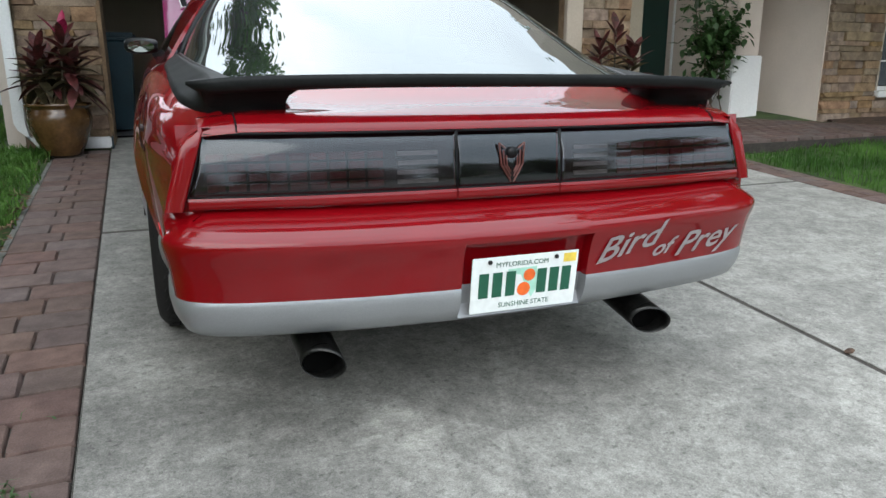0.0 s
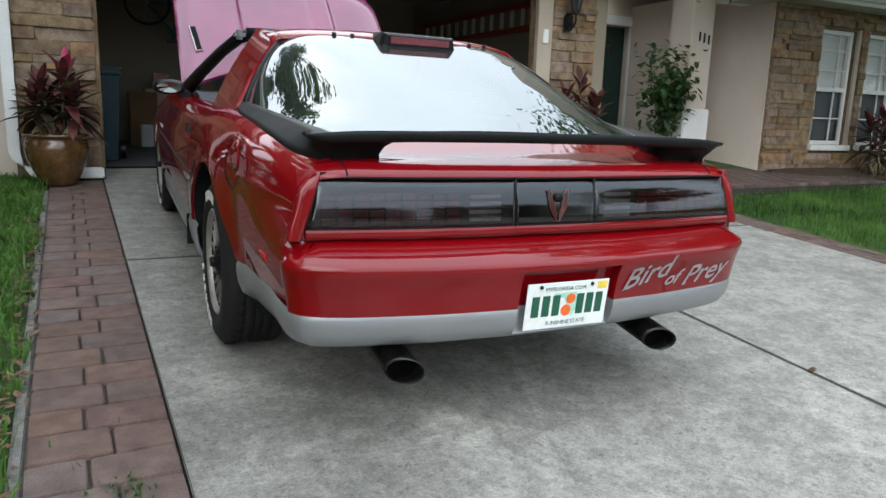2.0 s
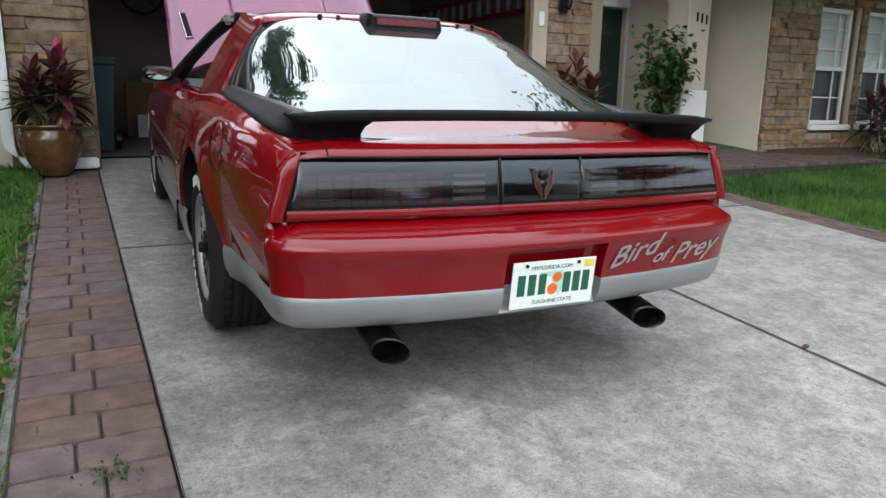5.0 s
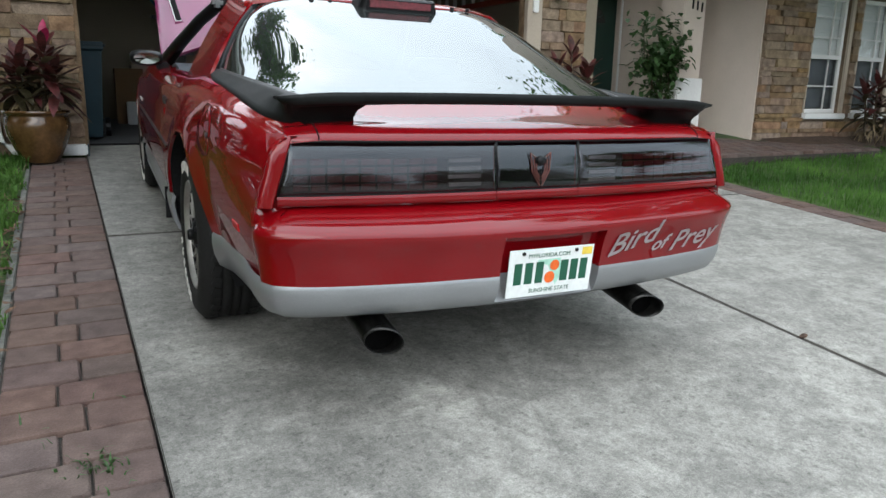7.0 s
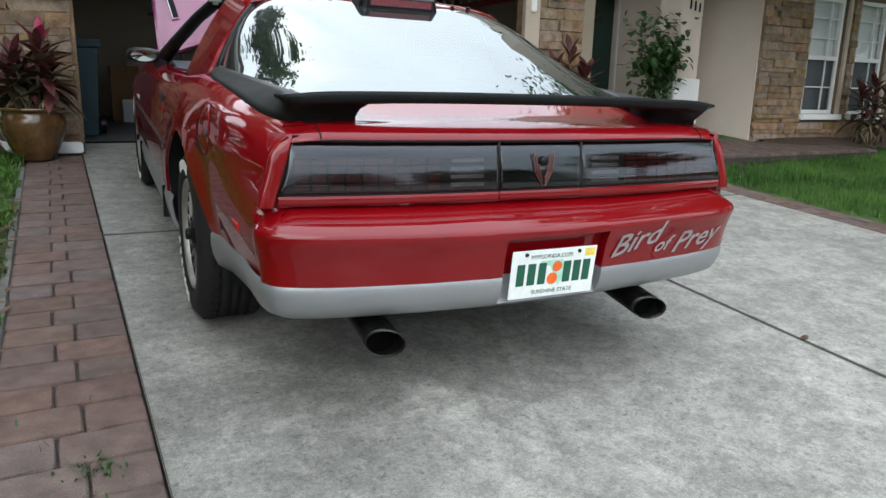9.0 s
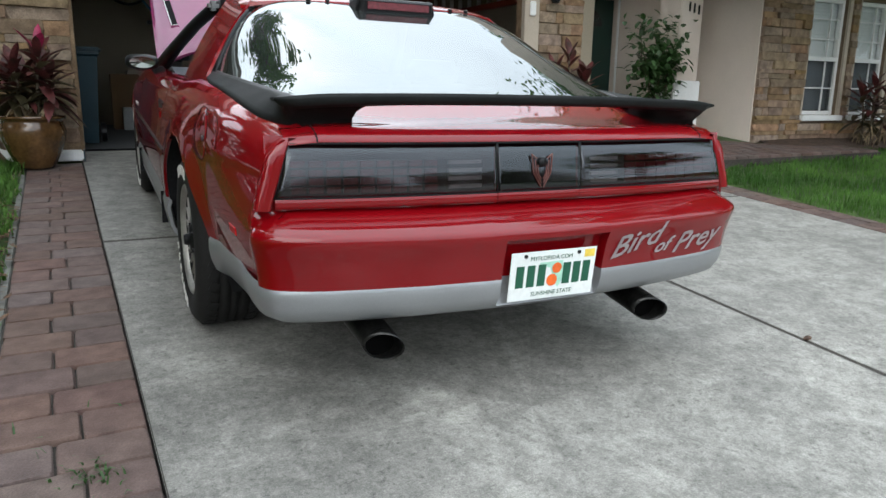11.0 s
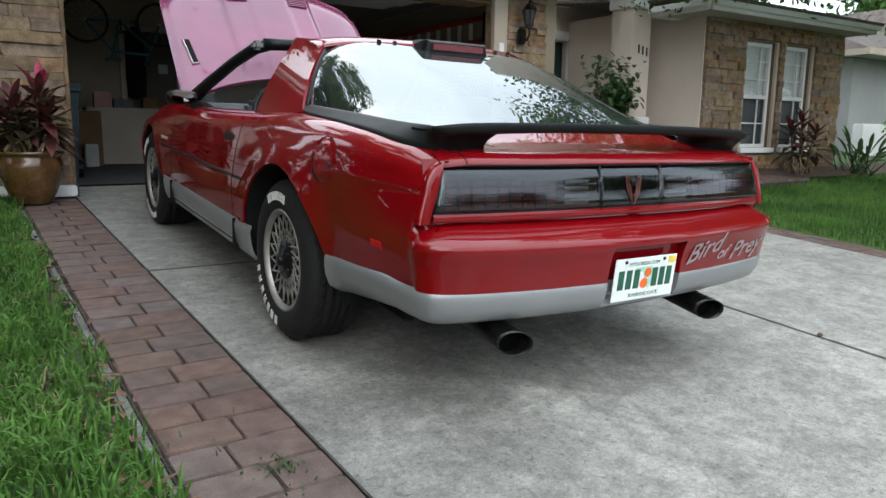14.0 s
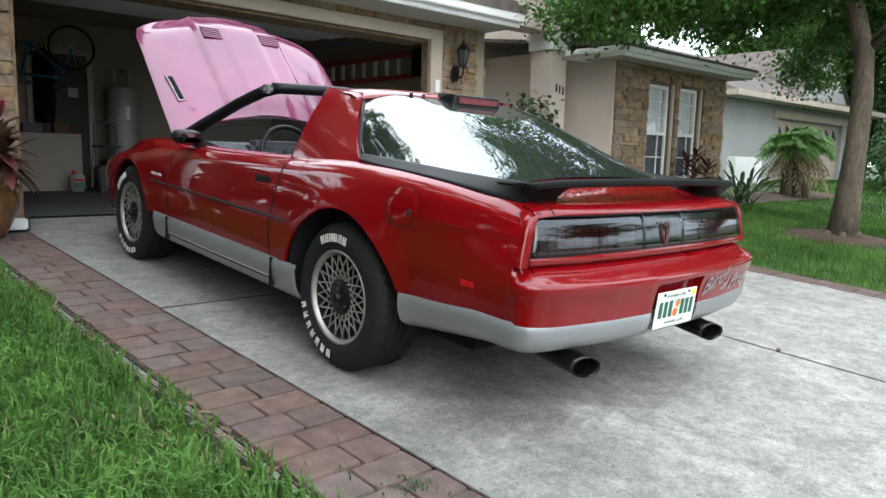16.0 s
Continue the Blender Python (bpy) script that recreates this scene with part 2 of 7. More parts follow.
EMBLEM = material("emblem_copper", (0.12, 0.035, 0.028), 0.35, 0.3, 0.1)

CONCRETE = concrete("driveway_concrete")
JOINT = material("dark_joint_dirt", (0.035, 0.03, 0.025), 0.95, 0, 0.3, 12, 90, 0.3)
PAVER = material("red_paver", (0.086, 0.055, 0.047), 0.92, 0, 0.16, 14, 170, 0.55, second=(0.125, 0.085, 0.072), each=0.13, hues=0.008, world=True)
EDGE = material("paver_edge_concrete", (0.13, 0.13, 0.115), 0.95, 0, 0.25, 8, 60, 0.5)
SOIL = material("lawn_soil", (0.028, 0.06, 0.013), 0.98, 0, 0.4, 3, 40, 0.6, second=(0.055, 0.095, 0.022))
GRASS = material("grass_blades", (0.050, 0.140, 0.022), 0.6, 0, 0.4, 0.9, 9, 0, spec=0.2, second=(0.098, 0.205, 0.040), glow=0.28)
ASPHALT = material("asphalt", (0.05, 0.05, 0.05), 0.95, 0, 0.2, 4, 90, 0.4)
STUCCO = material("beige_stucco", (0.61, 0.53, 0.46), 0.95, 0, 0.06, 1.5, 110, 0.5)
STUCCOGREY = material("grey_stucco", (0.30, 0.31, 0.305), 0.95, 0, 0.06, 1.5, 110, 0.4)
STONE = material("tan_ledge_stone", (0.178, 0.119, 0.073), 0.92, 0, 0.16, 11, 70, 0.9, second=(0.295, 0.208, 0.134), each=0.22, hues=0.012, world=True)
MORTAR = material("stone_mortar", (0.15, 0.108, 0.072), 0.98, 0, 0.2, 12, 80, 0.4)
# greyer than WHITE, for small pale things in the garage
DULLWHITE = material("dull_white_plastic", (0.30, 0.31, 0.30), 0.55, 0, 0.1, 6, 60, 0.1)
WHITE = material("white_paint", (0.74, 0.75, 0.74), 0.5, 0, 0.05, 2, 60, 0.08)
SOFFIT = material("dull_soffit_vinyl", (0.44, 0.43, 0.40), 0.7, 0, 0.06, 3, 60, 0.1, stretch=(1, 12, 1))
TRIMTAN = material("tan_trim_paint", (0.42, 0.36, 0.29), 0.7, 0, 0.06, 3, 60, 0.1)
SHINGLE = material("roof_shingle", (0.11, 0.092, 0.082), 0.95, 0, 0.3, 6, 60, 0.6)
GREENDOOR = material("dark_green_paint", (0.008, 0.035, 0.028), 0.4, 0, 0.1, 3, 60)
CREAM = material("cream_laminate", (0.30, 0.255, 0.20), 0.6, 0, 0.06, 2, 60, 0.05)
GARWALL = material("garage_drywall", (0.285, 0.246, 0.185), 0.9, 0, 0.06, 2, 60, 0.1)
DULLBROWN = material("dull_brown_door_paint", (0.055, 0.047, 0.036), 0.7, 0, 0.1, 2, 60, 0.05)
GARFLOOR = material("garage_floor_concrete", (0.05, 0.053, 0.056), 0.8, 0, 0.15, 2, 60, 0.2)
BINTEAL = material("teal_plastic", (0.008, 0.032, 0.044), 0.5, 0, 0.1, 5, 60)
CARD = material("brown_cardboard", (0.12, 0.07, 0.032), 0.9, 0, 0.1, 4, 60)
GLAZE = material("brown_glazed_pot", (0.085, 0.042, 0.015), 0.2, 0, 0.2, 7, 40, 0.05, 0.5, second=(0.125, 0.066, 0.025))
LEAFRED = material("maroon_leaf", (0.05, 0.024, 0.018), 0.45, 0, 0.35, 9, 60, 0.1, second=(0.13, 0.03, 0.03), glow=0.2)
LEAFPINK = material("pink_new_leaf", (0.36, 0.02, 0.08), 0.4, 0, 0.2, 14, 60, 0.1, glow=0.25)
LEAFOLIVE = material("olive_leaf", (0.06, 0.05, 0.025), 0.45, 0, 0.3, 14, 60, 0.1, glow=0.42)
LEAFGREEN = material("green_leaf", (0.045, 0.10, 0.03), 0.5, 0, 0.35, 6, 40, 0.1, glow=0.42)
LEAFBRIGHT = material("bright_green_leaf", (0.105, 0.225, 0.045), 0.5, 0, 0.35, 6, 40, 0.1, glow=0.42)
LEAFOAK = material("oak_leaf", (0.050, 0.128, 0.020), 0.6, 0, 0.45, 2, 30, 0.1, glow=0.40)
LITTER = material("fallen_leaves", (0.09, 0.045, 0.025), 0.85, 0, 0.4, 10, 60, 0.1, second=(0.16, 0.09, 0.05))
LEAFDRY = material("dry_leaf", (0.22, 0.17, 0.10), 0.8, 0, 0.35, 10, 60, 0.1)
BARK = material("bark", (0.088, 0.070, 0.048), 0.95, 0, 0.35, 8, 40, 0.9, stretch=(1, 1, 0.25))
BLUEBIKE = material("blue_bike_paint", (0.02, 0.13, 0.2), 0.35, 0, 0.1)
STEELGREY = material("grey_steel", (0.2, 0.2, 0.2), 0.4, 0.6, 0.1)
HEATER = material("water_heater_enamel", (0.30, 0.29, 0.26), 0.4, 0.1, 0.05)
LADDERORANGE = material("orange_fibreglass", (0.30, 0.045, 0.022), 0.5, 0, 0.1)
RUNG = material("bright_aluminium_rung", (0.68, 0.68, 0.66), 0.4, 0.3, 0.1)
ALU = material("aluminium", (0.55, 0.55, 0.55), 0.35, 0.9, 0.1)
BLIND = material("white_blind", (0.68, 0.69, 0.70), 0.6, 0, 0.05)
# darkness of unlit rooms put into the colour, for walls and window panes
UNLITROOM = material("unlit_room", (0.03, 0.035, 0.04), 0.9, 0, 0.2)
MULCH = material("brown_mulch", (0.06, 0.035, 0.022), 0.98, 0, 0.4, 12, 50, 0.8)
LANTERN = material("lantern_glass", (0.05, 0.054, 0.052), 0.2, 0, 0.1)
VINYL = material("vinyl_fence", (0.6, 0.63, 0.66), 0.5, 0, 0.05)
MIRROR = material("mirror", (0.22, 0.23, 0.21), 0.03, 1.0, 0.0, rvar=0.01)
SCREEN = glass("insect_screen", (0.45, 0.46, 0.48), 0.6, 0.15)

# ---- mesh helpers ----
def part(name, bm, mat, parent=None, label="", smooth=False, at=None, face=None):
    """Links a bmesh as one mesh object, under a thing or a part."""
    me = bpy.data.meshes.new(name)
    bmesh.ops.recalc_face_normals(bm, faces=bm.faces)
    if face is not None and sum(f.normal.dot(Vector(face)) * f.calc_area() for f in bm.faces) < 0:
        bmesh.ops.reverse_faces(bm, faces=bm.faces)
    bm.to_mesh(me)
    bm.free()
    if smooth:
        for f in me.polygons:
            f.use_smooth = True
    me.materials.append(mat)
    ob = new(name, me)
    if at is not None:
        ob.matrix_world = at
    if parent is not None:
        ob.parent = parent
    return tagged(ob, label)


def thing(name, m, label, category, group="", kind=""):
    """An Empty at a thing's base, for its parts."""
    ob = new(name)
    ob.empty_display_size = 0.1
    ob.matrix_world = m
    return tagged(ob, label, category, group, kind)


def box(bm, x0, x1, y0, y1, z0, z1, bevel=0.0):
    vs = bmesh.ops.create_cube(bm, size=1.0)["verts"]
    bmesh.ops.transform(bm, matrix=Matrix.LocRotScale(((x0 + x1) / 2, (y0 + y1) / 2, (z0 + z1) / 2), None, (abs(x1 - x0), abs(y1 - y0), abs(z1 - z0))), verts=vs)
    if bevel:
        es = list({e for v in vs for e in v.link_edges})
        bmesh.ops.bevel(bm, geom=es, offset=bevel, segments=2, affect="EDGES", clamp_overlap=True)
    return bm


def boxes(*rows, bevel=0.0):
    bm = bmesh.new()
    for r in rows:
        box(bm, *r, bevel=bevel)
    return bm


def rod(bm, a, b, r0, r1=None, seg=10, caps=True):
    a, b = Vector(a), Vector(b)
    r1 = r0 if r1 is None else r1
    q = (b - a).to_track_quat("Z", "Y")
    ring = []
    for p, r in ((a, r0), (b, r1)):
        ring.append([bm.verts.new(p + q @ Vector((r * math.cos(2 * math.pi * i / seg), r * math.sin(2 * math.pi * i / seg), 0))) for i in range(seg)])
    for i in range(seg):
        bm.faces.new((ring[0][i], ring[0][(i + 1) % seg], ring[1][(i + 1) % seg], ring[1][i]))
    if caps:
        bm.faces.new(ring[0][::-1]), bm.faces.new(ring[1])
    return bm


def tube(bm, pts, rad, seg=10, caps=True):
    """A tube along points, with one radius or one for each point."""
    pts = [Vector(p) for p in pts]
    rad = rad if isinstance(rad, (list, tuple)) else [rad] * len(pts)
    rings = []
    for i, p in enumerate(pts):
        d = pts[min(i + 1, len(pts) - 1)] - pts[max(i - 1, 0)]
        q = d.to_track_quat("Z", "Y")
        rings.append([bm.verts.new(p + q @ Vector((rad[i] * math.cos(2 * math.pi * k / seg), rad[i] * math.sin(2 * math.pi * k / seg), 0))) for k in range(seg)])
    for a, b in zip(rings, rings[1:]):
        # keep the rings from twisting against one another
        s = min(range(seg), key=lambda s: (b[s].co - a[0].co).length)
        b[:] = b[s:] + b[:s]
        for k in range(seg):
            bm.faces.new((a[k], a[(k + 1) % seg], b[(k + 1) % seg], b[k]))
    if caps:
        bm.faces.new(rings[0][::-1]), bm.faces.new(rings[-1])
    return bm


def loft(bm, sections, closed=False):
    """Quads between rows of points of equal length."""
    vs = [[bm.verts.new(p) for p in s] for s in sections]
    for a, b in zip(vs, vs[1:]):
        n = len(a)
        for i in range(n if closed else n - 1):
            bm.faces.new((a[i], a[(i + 1) % n], b[(i + 1) % n], b[i]))
    return vs


def lathe(bm, profile, seg=28, axis="z", at=(0, 0, 0)):
    """Turns (radius, height) rows about an axis."""
    rows = []
    for r, h in profile:
        row = []
        for i in range(seg):
            a = 2 * math.pi * i / seg
            u, v = r * math.cos(a), r * math.sin(a)
            p = {"z": (u, v, h), "x": (h, u, v), "y": (u, h, v)}[axis]
            row.append(Vector(p) + Vector(at))
        rows.append(row)
    loft(bm, rows, closed=True)
    return bm


def solid(ob, t, offset=-1.0):
    """Gives a sheet its thickness."""
    md = ob.modifiers.new("thickness", "SOLIDIFY")
    md.thickness, md.offset = t, offset
    bm = bmesh.new()
    bm.from_mesh(ob.data)
    for e in bm.edges:
        if len(e.link_faces) < 2 or e.calc_face_angle(0) > radians(38):
            e.smooth = False
    bm.to_mesh(ob.data)
    bm.free()
    return ob


def sheet(x0, x1, y, z0, z1):
    """A single upright pane across x."""
    bm = bmesh.new()
    bm.faces.new([bm.verts.new(p) for p in ((x0, y, z0), (x1, y, z0), (x1, y, z1), (x0, y, z1))])
    return bm


def interp(table, y):
    """Smooth interpolation in rows of (y, values...)."""
    ys = [r[0] for r in table]
    if y <= ys[0]:
        return list(table[0][1:])
    if y >= ys[-1]:
        return list(table[-1][1:])
    i = max(k for k in range(len(ys) - 1) if ys[k] <= y)
    t = (y - ys[i]) / (ys[i + 1] - ys[i])
    p0, p1, p2, p3 = table[max(i - 1, 0)], table[i], table[i + 1], table[min(i + 2, len(ys) - 1)]
    out = []
    for k in range(1, len(p1)):
        m1 = (p2[k] - p0[k]) / max(p2[0] - p0[0], 1e-6) * (p2[0] - p1[0])
        m2 = (p3[k] - p1[k]) / max(p3[0] - p1[0], 1e-6) * (p2[0] - p1[0])
        out.append((2 * t**3 - 3 * t**2 + 1) * p1[k] + (t**3 - 2 * t**2 + t) * m1 + (-2 * t**3 + 3 * t**2) * p2[k] + (t**3 - t**2) * m2)
    return out


def frange(a, b, n):
    return [a + (b - a) * i / (n - 1) for i in range(n)]


def leaf(bm, base, tip, width, bend=0.0, up=(0, 0, 1), seg=4, fold=0.2):
    """A narrow pointed leaf that droops by bend, with a fold along its middle."""
    base, tip = Vector(base), Vector(tip)
    d = tip - base
    side = d.cross(Vector(up))
    if side.length < 1e-4:
        side = d.cross(Vector((1, 0, 0)))
    side.normalize()
    nrm = side.cross(d).normalized()
    prev = None
    for i in range(seg + 1):
        t = i / seg
        c = base + d * t - Vector((0, 0, bend)) * t * t
        w = width * 0.5 * (math.sin(math.pi * min(t * 0.92 + 0.08, 1)) ** 0.7 if t < 1 else 0.02)
        row = [bm.verts.new(c - side * w + nrm * w * fold), bm.verts.new(c), bm.verts.new(c + side * w + nrm * w * fold)]
        if prev:
            bm.faces.new((prev[0], prev[1], row[1], row[0])), bm.faces.new((prev[1], prev[2], row[2], row[1]))
        prev = row


def text_bm(s, size, shear=0.0, extrude=0.001, bold=0.0):
    """Lettering as a mesh, centred, in the x-y plane."""
    cu = bpy.data.curves.new("lettering", "FONT")
    cu.body, cu.size, cu.shear, cu.extrude, cu.offset = s, size, shear, extrude, bold
    cu.align_x, cu.align_y = "CENTER", "CENTER"
    cu.resolution_u = 3
    ob = bpy.data.objects.new("lettering", cu)
    scene.collection.objects.link(ob)
    dg = bpy.context.evaluated_depsgraph_get()
    me = bpy.data.meshes.new_from_object(ob.evaluated_get(dg))
    bm = bmesh.new()
    bm.from_mesh(me)
    bpy.data.objects.remove(ob)
    bpy.data.meshes.remove(me)
    bpy.data.curves.remove(cu)
    return bm

# ---- ground, driveway, house ----
GRADE = math.tan(radians(4.0))


def smooth01(a, b, v):
    t = min(max((v - a) / (b - a), 0), 1)
    return t * t * (3 - 2 * t)


def ground_z(x, y):
    z = GRADE * min(max(y, -8.0), 5.5)
    return z + 0.13 * smooth01(4.2, 6.0, x) * smooth01(2.5, 4.8, y)


def structure(name, bm, mat, label, category, smooth=False):
    return tagged(part(name, bm, mat, smooth=smooth), label, category, kind="structure")


bm = bmesh.new()
gx = [-200, -60, -25, -12, -8, -5, -3.5, -2.5, -1.68, -1.66, 3.90, 3.91, 4.3, 4.7, 5.2, 5.6, 6, 7, 8, 9.5, 12, 16, 25, 60, 200]
gy = [-200, -60, -30, -17, -12, -9, -8, -7.9, -6, -4, -2, 0, 1.5, 2.5, 3, 3.5, 4, 4.4, 4.8, 5.09, 5.1, 5.5, 7, 10, 16, 30, 60, 200]
loft(bm, [[(x, y, ground_z(x, y) - (0.07 if -1.665 < x < 3.905 and -7.95 < y < 5.095 else 0.012)) for x in gx] for y in gy])
structure("ground", bm, SOIL, "sloping lawn soil between the houses and the street", "ground", True)

bm = bmesh.new()
loft(bm, [[(x, y, -0.55) for x in (-200, 200)] for y in (-17.5, -10.5)])
structure("road", bm, ASPHALT, "grey asphalt street at the foot of the driveway", "road")

driveway = thing("driveway", Matrix.Identity(4), "pale grey broom-finished concrete driveway sloping up to the garage", "driveway", kind="structure")
SKEW = 0.031  # the left edge runs slightly out of square


def left_edge(y):
    return -1.097 - SKEW * y


def slab(x0, x1, y0, y1, z0, z1, bevel):
    bm = boxes((0, 1, y0, y1, z0, z1))
    for v in bm.verts:
        a = left_edge(v.co.y) if x0 is None else x0
        v.co.x = a + (x1 - a) * v.co.x
    bmesh.ops.bevel(bm, geom=list(bm.edges), offset=bevel, segments=2, affect="EDGES")
    return bm


for x0, x1 in ((None, 1.350), (1.372, 3.58)):
    for y0, y1 in ((-10.4, -3.2), (-3.175, 2.355), (2.383, 5.56)):
        part("concrete_slab", slab(x0, x1, y0, y1, -0.12, 0, 0.004), CONCRETE, driveway, at=SLOPE)
part("joint_bed", slab(None, 3.585, -10.4, 5.5, -0.2, -0.0035, 0.001), JOINT, driveway, at=SLOPE)

bm = boxes((-1.545, -1.505, -8, 4.86, -0.12, -0.022), bevel=0.008)
for v in bm.verts:
    v.co.x -= SKEW * v.co.y
box(bm, 3.885, 3.93, -8, 3.4, -0.12, -0.03, 0.008)
tagged(part("edge_restraint", bm, EDGE, at=SLOPE), "thin grey concrete edging beside the pavers", "edging", kind="structure")


def frame_wall(x0, x1, y0, y1, z0, z1, holes):
    """A wall along x with rectangular openings that go through it."""
    bm = bmesh.new()
    xs = sorted({x0, x1, *(h[0] for h in holes), *(h[1] for h in holes)})
    for a, b in zip(xs, xs[1:]):
        cuts = sorted((h[2], h[3]) for h in holes if h[0] <= a and h[1] >= b)
        z = z0
        for c0, c1 in cuts:
            if c0 > z:
                box(bm, a, b, y0, y1, z, c0)
            z = c1
        if z1 > z:
            box(bm, a, b, y0, y1, z, z1)
    return bm


# garage
GY, FLOOR = 5.1, 0.392
OPEN_L, OPEN_R, OPEN_T = -1.23, 3.16, 2.40
bm = frame_wall(-1.9, OPEN_R, GY + 0.05, GY + 0.4, 0.2, 2.9, [(OPEN_L, OPEN_R, 0.2, OPEN_T)])
box(bm, OPEN_R, 3.95, GY + 0.05, GY + 0.15, 0.2, 2.9)
wall_garage = structure("wall_garage_front", bm, MORTAR, "garage front wall faced with tan ledge stone", "wall")
structure("garage_trim", boxes((OPEN_R, OPEN_R + 0.19, GY - 0.02, GY + 0.048, 0.30, OPEN_T + 0.13), (OPEN_L - 0.04, OPEN_R, GY - 0.02, GY + 0.048, OPEN_T, OPEN_T + 0.13), bevel=0.005), TRIMTAN, "tan painted trim round the garage opening", "trim")
structure("garage_jamb", boxes((OPEN_L - 0.03, OPEN_L + 0.004, GY + 0.03, GY + 0.42, 0.36, OPEN_T - 0.003), (OPEN_R - 0.004, OPEN_R + 0.03, GY + 0.052, GY + 0.155, 0.36, OPEN_T - 0.003), (OPEN_L, OPEN_R, GY + 0.052, GY + 0.42, OPEN_T - 0.03, OPEN_T - 0.004), bevel=0.004), STONE, "tan painted garage door jambs", "trim")
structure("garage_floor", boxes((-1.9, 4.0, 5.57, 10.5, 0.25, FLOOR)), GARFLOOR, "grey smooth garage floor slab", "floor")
structure("threshold", boxes((OPEN_L, OPEN_R, 5.545, 5.575, 0.25, FLOOR + 0.012), bevel=0.004), BLACKMAT, "dark rubber garage door threshold seal", "trim")
structure("wall_garage_back", boxes((-2.0, 4.2, 10.4, 10.6, 0.2, 2.95)), GARWALL, "beige drywall at the back of the garage", "wall")
structure("wall_garage_left", boxes((-2.0, -1.86, 5.5, 10.4, 0.2, 2.95)), GARWALL, "beige drywall side of the garage", "wall")
structure("wall_garage_right", boxes((3.955, 4.15, 5.16, 10.4, 0.2, 2.95)), GARWALL, "beige drywall garage side carrying a ladder", "wall")
structure("ceiling_garage", boxes((-2.0, 4.15, 5.255, 10.6, 2.852, 2.95)), GARWALL, "plain garage ceiling", "ceiling")
structure("wall_garage_outer", boxes((3.8, 3.975, GY + 0.41, 7.0, 2.96, 4.2)), STUCCO, "beige stucco side of the garage by the entry", "wall")
structure("wall_side_outer", boxes((-2.04, -1.9, GY + 0.1, 12, 0.2, 2.9)), STUCCO, "beige stucco outer side wall", "wall")


def eave(name, x0, x1, y, z, depth, rise, label, h=0.16):
    """Soffit, fascia with gutter lip and a shingle slope behind it."""
    t = thing(name, Matrix.Identity(4), label, "roof", kind="structure")
    part("fascia", boxes((x0, x1, y - 0.02, y + 0.02, z, z + h), (x0, x1, y - 0.09, y - 0.022, z + 0.375 * h, z + h + 0.005), bevel=0.01), WHITE, t)
    part("soffit", boxes((x0, x1, y + 0.022, y + 0.75, z + 0.005, z + 0.03)), SOFFIT, t)
    bm = bmesh.new()
    n = int(depth / 0.14)
    for i in range(n):
        a, b = i * depth / n, (i + 1) * depth / n + 0.03
        za, zb = z + h + 0.01 + rise * i / n, z + h + 0.01 + rise * (i + 1) / n
        box(bm, x0 - 0.02, x1 + 0.02, y - 0.1 + a, y - 0.1 + b, za - 0.02, zb + 0.005)
    part("shingles", bm, SHINGLE, t, "brown-grey asphalt shingles")
    return t


eave("garage_roof", -2.15, 4.13, 4.55, 2.60, 3.2, 1.7, "brown shingled garage roof with white gutter")
structure("wall_garage_gable", boxes((-2.0, 3.98, 7.6, 7.8, 2.95, 4.3)), STUCCO, "beige stucco upper wall above the garage", "wall")

# entry
EY = 7.0
structure("wall_entry", frame_wall(3.98, 7.6, EY, EY + 0.2, 0.2, 4.9, [(4.98, 6.0, 0.42, 2.33), (6.03, 7.6, 0.2, 2.63)]), STUCCO, "beige stucco wall of the recessed front entry", "wall")
structure("entry_trim", boxes((4.86, 4.978, EY - 0.04, EY - 0.004, 0.42, 2.46), (6.002, 6.025, EY - 0.04, EY - 0.004, 0.42, 2.33), (4.86, 6.025, EY - 0.05, EY - 0.004, 2.335, 2.47), (4.7, 6.02, EY - 0.05, EY - 0.004, 2.83, 2.97), bevel=0.006), WHITE, "white painted trim round the front door", "trim")
door = thing("door_1", pose(5.49, EY + 0.08, 0.42), "dark green panelled front door with a fan light", "door", kind="structure")
bm = boxes((-0.505, 0.505, 0, 0.045, 0, 1.9), bevel=0.004)
for px in (-0.2, 0.2):
    for z0, z1 in ((0.18, 0.72), (0.86, 1.42)):
        box(bm, px - 0.13, px + 0.13, -0.012, 0.0, z0, z1, 0.01)
part("door_leaf", bm, GREENDOOR, door)
bm = bmesh.new()
ring = [(0.3 * math.cos(a), -0.006, 1.52 + 0.26 * math.sin(a)) for a in frange(0, math.pi, 13)]
bm.faces.new([bm.verts.new(p) for p in ring])
part("fan_light", bm, LANTERN, door, "half-round frosted fan light")
bm = bmesh.new()
for a in frange(0.5, math.pi - 0.5, 4):
    rod(bm, (0, -0.012, 1.52), (0.29 * math.cos(a), -0.012, 1.52 + 0.25 * math.sin(a)), 0.008, seg=5)
part("fan_muntin", bm, GREENDOOR, door)
bm = bmesh.new()
lathe(bm, [(0.0, -0.07), (0.028, -0.06), (0.03, -0.045), (0.012, -0.03), (0.012, 0.0)], 12, "y", (-0.36, 0, 0.95))
part("door_handle", bm, ALU, door, "round metal door knob", True)

